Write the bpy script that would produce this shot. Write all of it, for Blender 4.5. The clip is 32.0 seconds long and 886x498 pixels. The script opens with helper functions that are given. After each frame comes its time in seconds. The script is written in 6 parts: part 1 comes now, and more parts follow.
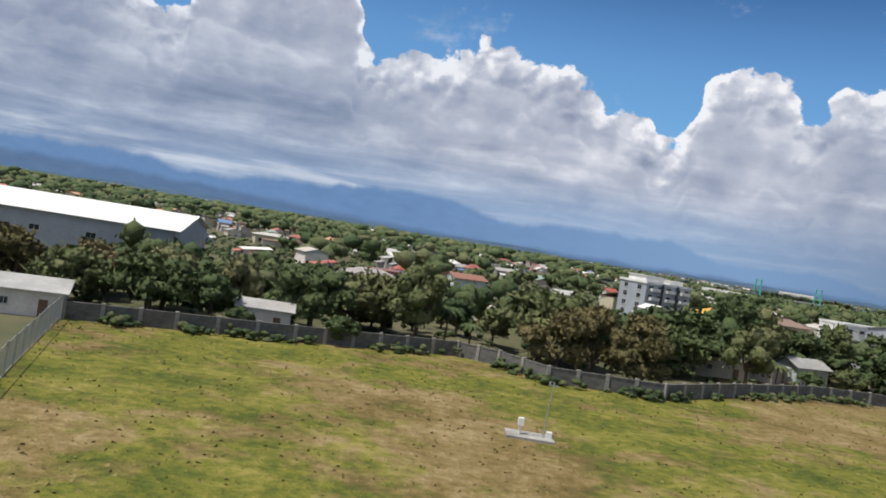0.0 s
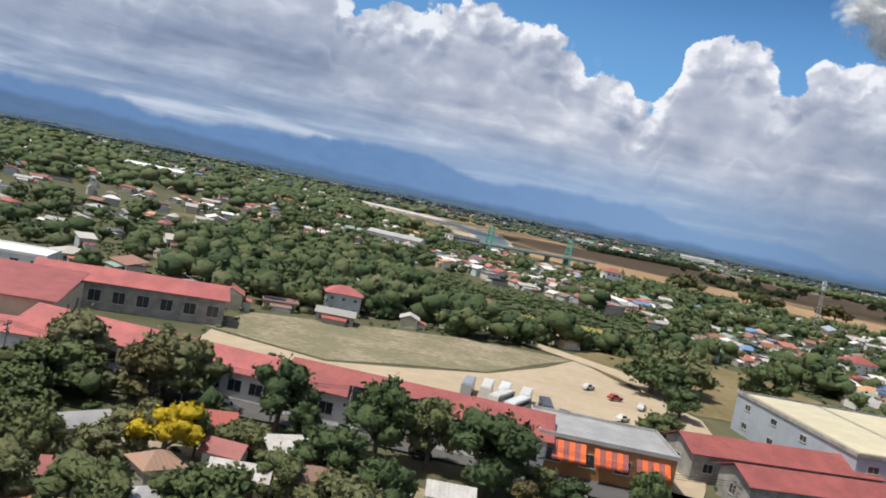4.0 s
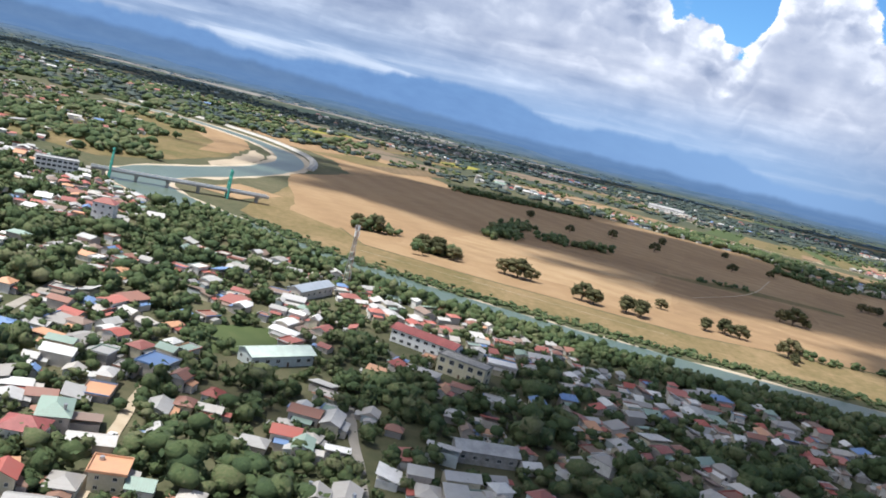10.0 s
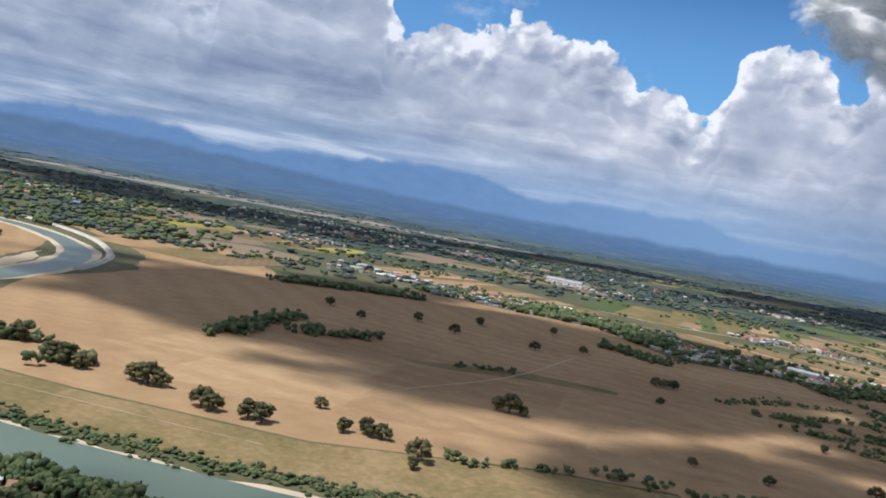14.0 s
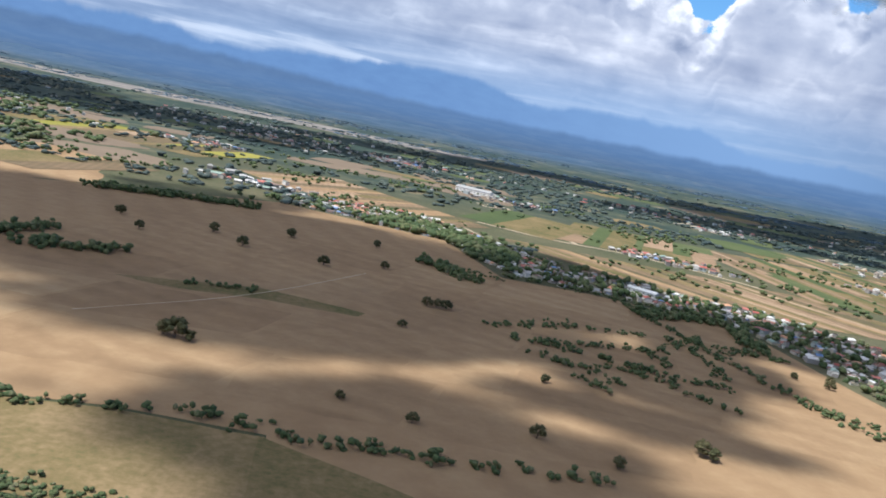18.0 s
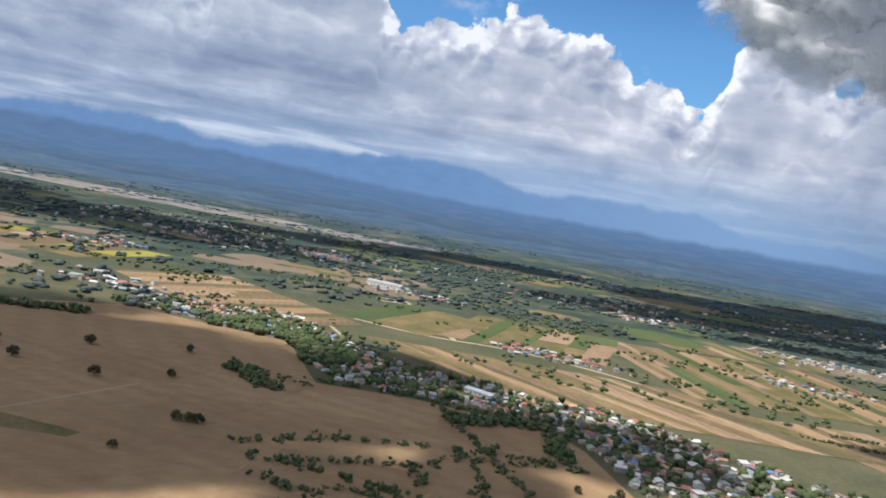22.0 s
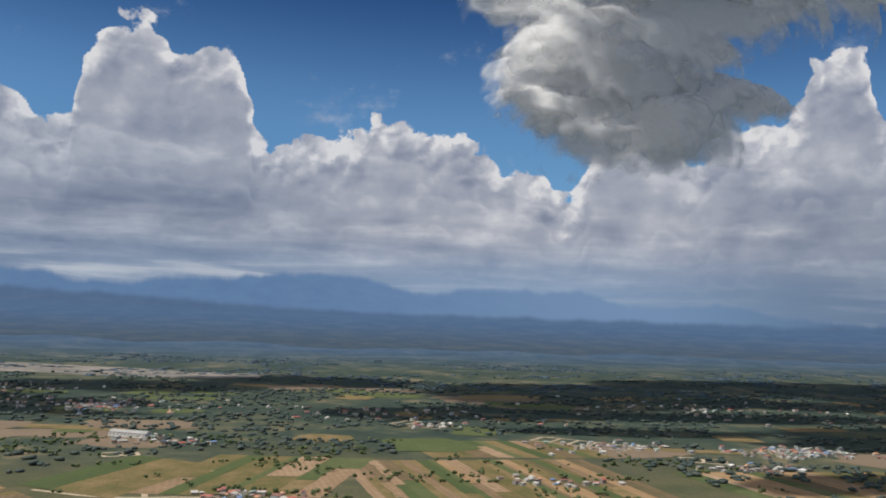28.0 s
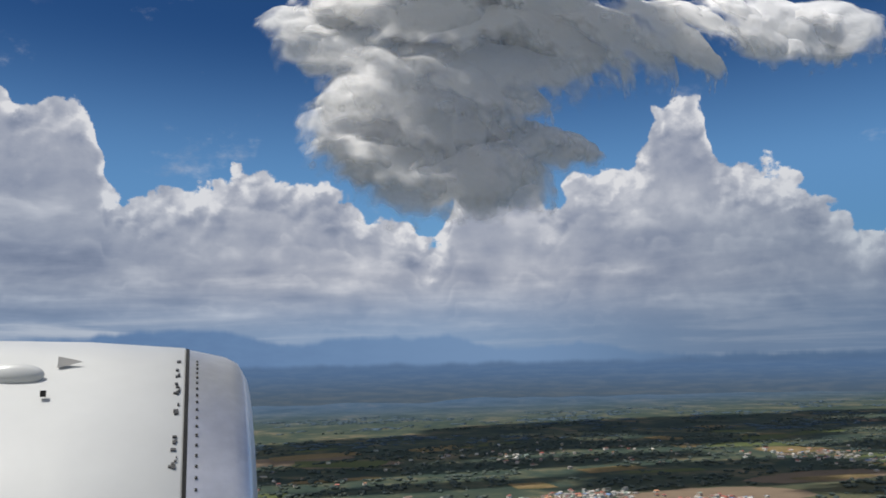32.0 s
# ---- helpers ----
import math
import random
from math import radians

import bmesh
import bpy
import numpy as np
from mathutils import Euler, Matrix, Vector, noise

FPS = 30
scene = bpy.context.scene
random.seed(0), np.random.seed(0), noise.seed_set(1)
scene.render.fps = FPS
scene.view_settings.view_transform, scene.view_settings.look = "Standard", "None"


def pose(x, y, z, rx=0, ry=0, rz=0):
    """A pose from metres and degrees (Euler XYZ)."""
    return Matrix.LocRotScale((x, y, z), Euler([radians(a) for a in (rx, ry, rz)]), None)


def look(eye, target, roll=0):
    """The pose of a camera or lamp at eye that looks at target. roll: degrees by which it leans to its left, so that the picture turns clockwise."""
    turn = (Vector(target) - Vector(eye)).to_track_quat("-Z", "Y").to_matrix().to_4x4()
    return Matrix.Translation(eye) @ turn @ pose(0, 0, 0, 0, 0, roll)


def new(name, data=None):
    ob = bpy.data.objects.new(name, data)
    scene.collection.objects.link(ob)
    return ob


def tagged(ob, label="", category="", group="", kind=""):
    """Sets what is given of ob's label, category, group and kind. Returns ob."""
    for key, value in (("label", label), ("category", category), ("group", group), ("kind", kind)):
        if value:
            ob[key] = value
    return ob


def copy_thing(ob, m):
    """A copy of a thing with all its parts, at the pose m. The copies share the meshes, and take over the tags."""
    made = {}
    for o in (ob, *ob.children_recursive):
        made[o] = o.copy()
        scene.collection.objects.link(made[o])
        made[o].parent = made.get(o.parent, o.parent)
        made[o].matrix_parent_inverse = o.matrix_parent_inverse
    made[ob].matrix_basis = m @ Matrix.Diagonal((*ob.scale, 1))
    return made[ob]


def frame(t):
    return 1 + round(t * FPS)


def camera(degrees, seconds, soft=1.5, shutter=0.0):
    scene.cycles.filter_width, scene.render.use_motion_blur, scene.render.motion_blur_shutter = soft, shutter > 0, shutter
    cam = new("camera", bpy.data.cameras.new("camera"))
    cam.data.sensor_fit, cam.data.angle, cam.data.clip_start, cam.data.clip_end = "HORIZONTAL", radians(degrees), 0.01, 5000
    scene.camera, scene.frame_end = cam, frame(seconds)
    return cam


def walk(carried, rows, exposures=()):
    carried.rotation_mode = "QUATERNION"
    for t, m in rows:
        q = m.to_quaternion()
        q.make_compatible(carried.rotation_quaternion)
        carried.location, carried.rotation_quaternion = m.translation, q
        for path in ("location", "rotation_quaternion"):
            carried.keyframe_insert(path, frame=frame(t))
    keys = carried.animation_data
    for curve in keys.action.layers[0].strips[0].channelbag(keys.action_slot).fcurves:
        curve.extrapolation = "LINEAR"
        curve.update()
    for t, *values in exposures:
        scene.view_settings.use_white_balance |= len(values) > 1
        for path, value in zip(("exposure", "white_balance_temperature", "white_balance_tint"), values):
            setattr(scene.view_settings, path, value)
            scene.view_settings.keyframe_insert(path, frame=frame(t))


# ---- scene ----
from mathutils.geometry import tessellate_polygon

cam = camera(56.7, 32.0, soft=1.8)
PATH = [
    (0.0, pose(-0.34, -0.41, 8.46, 89.18, -9.22, 0.01)),
    (0.5, pose(18.22, 5.99, 9.88, 89.43, -9.22, -0.29)),
    (1.0, pose(36.73, 12.39, 11.41, 89.70, -9.33, -0.70)),
    (1.5, pose(55.20, 18.79, 13.05, 89.76, -9.43, -1.10)),
    (2.0, pose(73.60, 25.15, 14.80, 89.16, -9.64, -1.71)),
    (2.5, pose(91.86, 31.44, 16.68, 87.52, -10.24, -2.11)),
    (3.0, pose(109.94, 37.60, 18.68, 86.77, -10.74, -2.41)),
    (3.5, pose(127.77, 43.58, 20.82, 86.55, -11.14, -2.31)),
    (4.0, pose(145.28, 49.35, 23.09, 86.47, -11.44, -1.79)),
    (4.5, pose(162.48, 54.91, 25.49, 84.39, -11.33, -0.67)),
    (6.5, pose(229.97, 76.18, 36.45, 82.65, -11.98, 1.97)),
    (7.0, pose(247.22, 81.58, 39.56, 82.53, -12.48, 2.04)),
    (7.5, pose(264.77, 87.08, 42.81, 82.49, -13.16, 2.23)),
    (8.0, pose(282.56, 92.67, 46.17, 82.31, -13.62, 2.60)),
    (8.5, pose(300.51, 98.29, 49.61, 82.22, -13.86, 3.05)),
    (9.0, pose(318.49, 103.91, 53.11, 82.00, -13.75, 3.14)),
    (9.5, pose(336.41, 109.48, 56.67, 81.64, -13.61, 3.43)),
    (10.0, pose(354.23, 115.00, 60.30, 81.20, -13.49, 3.62)),
    (10.5, pose(371.94, 120.46, 64.01, 80.77, -13.26, 3.80)),
    (11.0, pose(389.60, 125.91, 67.81, 80.78, -12.96, 3.76)),
    (11.5, pose(407.25, 131.36, 71.67, 80.90, -12.78, 3.63)),
    (12.0, pose(424.94, 136.87, 75.55, 81.73, -12.36, 4.50)),
    (12.5, pose(442.67, 142.45, 79.44, 88.36, -10.83, 5.31)),
    (13.0, pose(460.43, 148.11, 83.30, 87.83, -9.87, 4.97)),
    (13.5, pose(478.20, 153.81, 87.10, 87.88, -9.90, 3.24)),
    (14.0, pose(495.97, 159.53, 90.82, 87.15, -10.17, 1.94)),
    (14.5, pose(513.74, 165.22, 94.46, 85.58, -10.76, 1.30)),
    (15.0, pose(531.54, 170.86, 98.01, 84.00, -11.17, 1.25)),
    (15.5, pose(549.37, 176.47, 101.46, 82.49, -11.37, 1.27)),
    (17.5, pose(620.64, 198.40, 114.62, 80.69, -11.10, 1.75)),
    (18.0, pose(638.34, 203.64, 117.93, 80.59, -11.10, 1.75)),
    (18.5, pose(655.98, 208.75, 121.33, 80.69, -11.00, 1.74)),
    (19.0, pose(673.56, 213.74, 124.84, 80.80, -10.91, 1.73)),
    (19.5, pose(691.10, 218.62, 128.48, 80.94, -10.93, 1.53)),
    (20.0, pose(708.60, 223.40, 132.23, 81.08, -11.06, 1.34)),
    (20.5, pose(726.08, 228.09, 136.10, 81.22, -10.98, 1.12)),
    (21.0, pose(743.54, 232.70, 140.06, 81.81, -10.77, 1.20)),
    (21.5, pose(761.01, 237.24, 144.09, 83.67, -10.45, 1.36)),
    (22.0, pose(778.49, 241.73, 148.14, 86.80, -9.90, 1.70)),
    (22.5, pose(796.01, 246.19, 152.16, 88.92, -9.45, 2.05)),
    (23.0, pose(813.59, 250.71, 156.10, 89.77, -9.02, 2.30)),
    (23.5, pose(831.25, 255.35, 159.93, 90.27, -8.82, 2.27)),
    (24.0, pose(849.01, 260.21, 163.58, 91.10, -8.44, 2.12)),
    (24.5, pose(866.84, 265.29, 167.02, 93.88, -7.38, 1.68)),
    (26.5, pose(938.08, 285.20, 178.54, 97.06, -3.16, -0.86)),
    (27.0, pose(955.77, 289.26, 181.05, 95.87, -2.68, -2.80)),
    (27.5, pose(973.41, 292.81, 183.48, 95.11, -2.40, -4.82)),
    (28.0, pose(991.01, 295.90, 185.82, 94.85, -2.01, -5.94)),
    (28.5, pose(1008.59, 298.58, 188.06, 94.99, -1.56, -7.47)),
    (29.0, pose(1026.14, 300.89, 190.18, 95.28, -1.08, -8.79)),
    (29.5, pose(1043.68, 302.85, 192.17, 95.78, -0.59, -10.11)),
    (30.0, pose(1061.22, 304.43, 194.04, 96.43, -0.28, -11.21)),
    (30.5, pose(1078.76, 305.61, 195.84, 96.98, 0.14, -12.32)),
    (31.0, pose(1096.31, 306.35, 197.56, 97.49, 0.57, -13.22)),
    (31.5, pose(1113.85, 306.66, 199.25, 97.88, 0.82, -14.02)),
    (32.0, pose(1131.39, 306.54, 200.89, 98.19, 1.16, -14.92)),
]
EXPOSURE = [(0, 0.05, 6280), (4, 0.06, 6200), (7, -0.16, 5880), (8, 0.0, 5900), (9, 0.12, 5930), (10, 0.44, 5930), (12, 0.46, 5930), (13, 0.06, 6000), (15, 0.16, 5880), (19, 0.36, 5760), (21, 0.36, 5860), (22, 0.18, 6060),
            (23, 0.04, 6150), (24, 0.14, 6120), (25, -0.15, 6300), (27, -0.32, 6400), (28, -0.32, 6400), (30, -0.22, 6380), (32, -0.28, 6330)]
walk(cam, PATH, [(t, e, k, 10) for t, e, k in EXPOSURE])

# ---- world: clear sky, cloud banks and the far mountain ranges ----
SUN = Vector((-0.38, -0.16, 0.91)).normalized()


class Graph:
    """Short hand for node trees."""

    def __init__(self, tree):
        self.tree = tree
        tree.nodes.clear()

    def node(self, kind, **props):
        n = self.tree.nodes.new(kind)
        for key, value in props.items():
            if key == "blend_type":
                n.blend_type = value
            elif key == "operation":
                n.operation = value
            elif key == "data_type":
                n.data_type = value
            elif key == "feature":
                n.feature = value
            elif key == "noise_dimensions":
                n.noise_dimensions = value
            elif key == "sky_type":
                n.sky_type = value
            elif key == "interpolation_type":
                n.interpolation_type = value
        return n

    def put(self, socket, value):
        if hasattr(value, "is_output") or hasattr(value, "links"):
            self.tree.links.new(value, socket)
        else:
            socket.default_value = value

    def math(self, op, a, b=0.0, c=0.0):
        n = self.node("ShaderNodeMath", operation=op)
        for i, v in enumerate((a, b, c)):
            self.put(n.inputs[i], v)
        return n.outputs[0]

    def vec(self, x, y, z=0.0):
        n = self.node("ShaderNodeCombineXYZ")
        for i, v in enumerate((x, y, z)):
            self.put(n.inputs[i], v)
        return n.outputs[0]

    def step(self, v, lo, hi, a=0.0, b=1.0):
        n = self.node("ShaderNodeMapRange", interpolation_type="SMOOTHSTEP")
        for i, x in enumerate((v, lo, hi, a, b)):
            self.put(n.inputs[i], x)
        return n.outputs[0]

    def line(self, v, lo, hi, a=0.0, b=1.0):
        n = self.node("ShaderNodeMapRange")
        for i, x in enumerate((v, lo, hi, a, b)):
            self.put(n.inputs[i], x)
        return n.outputs[0]

    def noise(self, p, scale, detail=4.0, rough=0.55, warp=0.0):
        n = self.node("ShaderNodeTexNoise")
        self.put(n.inputs["Vector"], p)
        n.inputs["Scale"].default_value = scale
        n.inputs["Detail"].default_value = detail
        n.inputs["Roughness"].default_value = rough
        n.inputs["Distortion"].default_value = warp
        return n.outputs[0]

    def cells(self, p, scale, feature="SMOOTH_F1"):
        n = self.node("ShaderNodeTexVoronoi", feature=feature)
        self.put(n.inputs["Vector"], p)
        n.inputs["Scale"].default_value = scale
        return n.outputs["Distance"]

    def mix(self, f, a, b, blend="MIX"):
        n = self.node("ShaderNodeMix", data_type="RGBA", blend_type=blend)
        self.put(n.inputs[0], f)
        self.put(n.inputs[6], (*a, 1) if isinstance(a, tuple) and len(a) == 3 else a)
        self.put(n.inputs[7], (*b, 1) if isinstance(b, tuple) and len(b) == 3 else b)
        return n.outputs[2]

    def curve(self, v, points, lo, hi, top):
        n = self.node("ShaderNodeFloatCurve")
        c = n.mapping.curves[0]
        n.mapping.use_clip = False
        pts = [((x - lo) / (hi - lo), y / top) for x, y in points]
        c.points[0].location, c.points[1].location = pts[0], pts[-1]
        for x, y in pts[1:-1]:
            c.points.new(x, y)
        for q in c.points:
            q.handle_type = "AUTO_CLAMPED"
        n.mapping.update()
        self.put(n.inputs["Value"], self.line(v, lo, hi))
        return self.math("MULTIPLY", n.outputs[0], top)

    def ramp(self, v, stops, constant=False):
        n = self.node("ShaderNodeValToRGB")
        r = n.color_ramp
        r.interpolation = "CONSTANT" if constant else "LINEAR"
        while len(r.elements) < len(stops):
            r.elements.new(0.5)
        for e, (x, c) in zip(r.elements, stops):
            e.position, e.color = x, (*c, 1)
        self.put(n.inputs[0], v)
        return n.outputs[0]

    def bump(self, h, strength, distance):
        n = self.node("ShaderNodeBump")
        n.inputs["Strength"].default_value = strength
        n.inputs["Distance"].default_value = distance
        self.put(n.inputs["Height"], h)
        return n.outputs[0]


def build_world():
    world = bpy.data.worlds.new("sky")
    scene.world = world
    world.use_nodes = True
    g = Graph(world.node_tree)
    sep = g.node("ShaderNodeSeparateXYZ")
    g.put(sep.inputs[0], g.node("ShaderNodeTexCoord").outputs["Generated"])
    x, y, z = sep.outputs
    az = g.math("MULTIPLY", g.math("ARCTAN2", x, y), 57.2958)
    el = g.math("MULTIPLY", g.math("ARCSINE", z), 57.2958)
    # clear sky
    sky = g.node("ShaderNodeTexSky", sky_type="NISHITA")
    sky.sun_disc = False
    sky.sun_elevation = math.asin(SUN.z)
    sky.sun_rotation = math.atan2(SUN.x, SUN.y)
    sky.air_density, sky.dust_density, sky.ozone_density = 1.0, 0.6, 2.0
    clear = g.mix(1.0, sky.outputs[0], (0.066, 0.098, 0.120), "MULTIPLY")
    clear = g.mix(g.step(el, 12, 24, 0.0, 1.0), clear, g.mix(1.0, clear, (0.26, 0.38, 0.52), "MULTIPLY"))
    # cumulus: outline over the compass, broken by billows of three sizes
    p = g.vec(g.math("MULTIPLY", az, 0.1), g.math("MULTIPLY", el, 0.115))
    top = g.curve(az, [(-60, 13), (-45, 15), (-29, 15), (-25, 14.6), (-21.5, 13), (-19.8, 11.8), (-18.8, 15.0), (-15.2, 19), (-12.4, 17.0),
                       (-10.2, 18.4), (-8, 14.2), (-6.2, 11.6), (-4, 12.0), (-0.5, 12.8), (2.6, 13.9), (4.8, 12.8), (7.5, 12.6), (9.6, 11.4),
                       (12.4, 10.8), (14.2, 8.8), (15.6, 10.8), (17, 13.8), (19.4, 14), (21.6, 13), (22.8, 11.4), (24.5, 13.4), (27, 13.4),
                       (29.4, 15), (30.8, 17.6), (33, 17.2), (34.2, 13.4), (37, 12.8), (41, 9.8), (44, 8), (60, 10)], -60, 60, 30)
    n_big = g.noise(p, 2.2, 3.0, 0.5)
    bil = g.cells(g.vec(g.math("MULTIPLY_ADD", n_big, 0.22, g.math("MULTIPLY", az, 0.1)), g.math("MULTIPLY_ADD", n_big, 0.18, g.math("MULTIPLY", el, 0.115))), 6.5)
    fine = g.noise(p, 9.0, 7.0, 0.6)
    rise = g.math("ADD", g.math("MULTIPLY_ADD", n_big, 1.8, -0.9), g.math("MULTIPLY_ADD", bil, -2.5, 0.85))
    rise = g.math("ADD", rise, g.math("ADD", g.math("MULTIPLY_ADD", fine, 1.5, -0.75), g.math("MULTIPLY_ADD", g.noise(p, 21.0, 4.0, 0.6), 0.9, -0.45)))
    depth = g.math("SUBTRACT", g.math("ADD", top, rise), el)
    cover = g.step(depth, -0.08, 0.26)
    # high cloud overhead on the far left and a few wisps
    hi = g.math("ADD", g.math("MULTIPLY_ADD", n_big, 7.0, -3.5), g.math("MULTIPLY_ADD", fine, 3.0, -1.5))
    over = g.math("SUBTRACT", g.math("ADD", el, hi), g.line(az, -40, -8, 15.5, 24.0))
    over = g.math("MULTIPLY", g.step(over, 0.0, 2.2), g.step(az, -11.0, -16.0))
    behind = g.step(g.math("ABSOLUTE", az), 62, 85)
    over = g.math("MAXIMUM", over, g.math("MULTIPLY", behind, g.step(n_big, 0.47, 0.62)))
    wisp = g.math("MULTIPLY", g.step(g.noise(g.vec(g.math("MULTIPLY", az, 0.1), g.math("MULTIPLY", el, 0.17), 4.2), 1.4, 7.0, 0.62), 0.60, 0.80), 0.5)
    cover = g.math("MAXIMUM", cover, g.math("MAXIMUM", over, wisp))
    # light on the billows: the slope of the billow field towards the sun
    q = g.vec(g.math("MULTIPLY_ADD", az, 0.1, -0.12), g.math("MULTIPLY_ADD", el, 0.115, 0.17))
    wx, wy = g.math("MULTIPLY_ADD", g.noise(p, 4.0, 5.0, 0.6), 0.34, -0.17), g.math("MULTIPLY_ADD", g.noise(q, 4.6, 5.0, 0.6), 0.30, -0.15)

    def warped(dx, dy):
        return g.vec(g.math("ADD", g.math("MULTIPLY_ADD", az, 0.1, dx), wx), g.math("ADD", g.math("MULTIPLY_ADD", el, 0.115, dy), wy))
    mass = g.math("SUBTRACT", g.noise(p, 1.5, 8.0, 0.52, 0.15), g.noise(q, 1.5, 8.0, 0.52, 0.15))
    heads = g.math("SUBTRACT", g.cells(warped(-0.07, 0.10), 4.2), g.cells(warped(0.0, 0.0), 4.2))
    heads = g.math("MULTIPLY_ADD", g.math("SUBTRACT", g.cells(warped(-0.03, 0.045), 10.0), g.cells(warped(0.0, 0.0), 10.0)), 0.8, heads)
    heads = g.math("MULTIPLY", heads, g.step(depth, 5.5, 0.3, 0.06, 1.0))
    slope = g.math("MULTIPLY_ADD", heads, 0.80, g.math("MULTIPLY", mass, 1.6))
    # long flat bases seen edge-on, closer together towards the horizon
    flat = g.math("MULTIPLY", g.math("LOGARITHM", g.math("MAXIMUM", g.math("ADD", el, 1.5), 0.3), 2.718), 2.3)
    streak = g.noise(g.vec(g.math("MULTIPLY", az, 0.055), flat, 1.7), 1.7, 7.0, 0.55, 0.35)
    low = g.step(g.math("DIVIDE", el, g.math("MAXIMUM", top, 1.0)), 1.05, 0.30)
    low = g.math("MULTIPLY", low, g.step(az, 30, -8, 0.60, 1.0))
    lit = g.math("MULTIPLY_ADD", slope, 1.25, g.math("MULTIPLY_ADD", n_big, 0.5, 0.22))
    lit = g.math("ADD", lit, g.math("MULTIPLY", g.step(depth, 2.6, 0.2), 0.40))
    # nearer banks stand before the tall ones, each with bright heads and grey flanks
    ridge_line = g.math("MINIMUM", top, g.line(az, -30, 40, 14.0, 12.5))
    for k, share in enumerate((0.84, 0.66, 0.50, 0.36, 0.24)):
        o, size = 3.7 + 2.3 * k, 1.0 / (0.35 + 0.65 * share)
        wide = g.noise(g.vec(g.math("MULTIPLY", az, 0.1), o), 1.5 * size, 3.0, 0.5)
        pk = g.vec(g.math("MULTIPLY_ADD", wide, 0.25, g.math("MULTIPLY_ADD", az, 0.1, o)), g.math("MULTIPLY", el, 0.13))
        puff = g.cells(pk, 5.5 * size)
        edge = g.math("ADD", g.math("MULTIPLY_ADD", puff, -2.6 / size, 0.9 / size), g.math("MULTIPLY_ADD", g.noise(pk, 10.0 * size, 4.0, 0.6), 1.2 / size, -0.6 / size))
        dk = g.math("SUBTRACT", g.math("ADD", g.math("MULTIPLY", ridge_line, share), g.math("ADD", edge, g.math("MULTIPLY_ADD", wide, 7.0 * share, -3.5 * share))), el)
        shown = g.math("MULTIPLY", g.step(dk, -0.15 / size, 0.7 / size), g.step(dk, 5.0 * share + 0.8, 0.8 * share))
        bright = g.math("MULTIPLY_ADD", g.step(dk, 0.0, 2.6 * share + 0.4), -0.48, g.math("MULTIPLY_ADD", slope, 0.9, 0.62 + 0.30 * share))
        lit = g.math("MULTIPLY_ADD", g.math("SUBTRACT", bright, lit), g.math("MULTIPLY", shown, g.step(wide, 0.35, 0.60, 0.15, 0.85)), lit)
    band = g.math("MULTIPLY_ADD", streak, 3.6, -1.42)
    lit = g.math("ADD", g.math("MULTIPLY", lit, g.math("MULTIPLY_ADD", low, -0.5, 1.0)), g.math("MULTIPLY", band, g.math("MULTIPLY", low, 0.52)))
    cloud = g.ramp(lit, [(0.0, (0.25, 0.29, 0.39)), (0.28, (0.35, 0.385, 0.48)), (0.55, (0.47, 0.495, 0.57)), (0.8, (0.65, 0.66, 0.71)), (1.0, (0.87, 0.86, 0.87))])
    col = g.mix(cover, clear, cloud)
    col = g.mix(g.math("MULTIPLY", g.step(az, 8, -14), g.step(el, 17, 5)), col, g.mix(1.0, col, (0.74, 0.80, 0.87), "MULTIPLY"))
    col = g.mix(g.math("MULTIPLY", g.step(az, 20, 40), g.step(el, 14, 7)), col, g.mix(1.0, col, (0.68, 0.74, 0.80), "MULTIPLY"))
    # haze under the cloud base, then two mountain ranges
    hz = g.math("MULTIPLY", g.step(el, 6.5, 1.2), g.step(az, -34, 22, 0.35, 0.9))
    col = g.mix(hz, col, g.mix(g.step(az, 12, 36), (0.26, 0.39, 0.58), (0.17, 0.25, 0.38)))
    gap = g.math("MULTIPLY", g.math("MULTIPLY", g.step(el, 4.2, 2.6), g.step(az, 2.0, -8.0, 0.25, 1.0)), g.step(streak, 0.47, 0.66))
    col = g.mix(g.math("MULTIPLY", gap, 0.5), col, (0.66, 0.69, 0.74))
    ridge = g.curve(az, [(-60, 1.6), (-34, 1.2), (-28, 2.1), (-20, 2.2), (-18, 1.6), (-13, 2.0), (-9, 2.3), (-1.5, 2.75), (1, 2.6), (5, 1.7),
                         (8, 2.1), (15, 2.1), (20, 1.2), (24, 1.5), (29, 0.7), (40, 0.5), (60, 1.5)], -60, 60, 4)
    jag = g.noise(g.vec(g.math("MULTIPLY", az, 0.1), 0.0, 7.0), 5.0, 6.0, 0.55)
    far = g.step(g.math("SUBTRACT", g.math("MULTIPLY_ADD", jag, 1.1, g.math("SUBTRACT", ridge, 0.55)), el), -0.22, 0.25)
    folds = g.noise(g.vec(g.math("MULTIPLY", az, 0.2), g.math("MULTIPLY", el, 0.5), 3.0), 3.0, 6.0, 0.6)
    mount = g.mix(folds, (0.12, 0.21, 0.39), (0.17, 0.29, 0.49))
    mount = g.mix(g.step(az, -8, 24), mount, (0.215, 0.335, 0.53))
    mount = g.mix(g.step(az, 18, 38), mount, (0.11, 0.185, 0.31))
    col = g.mix(far, col, mount)
    near = g.curve(az, [(-60, 1.2), (-30, 1.1), (-20, 1.0), (-8, 0.5), (2, 0.2), (60, 0.2)], -60, 60, 4)
    jag2 = g.noise(g.vec(g.math("MULTIPLY", az, 0.1), 3.0, 2.0), 4.0, 6.0, 0.55)
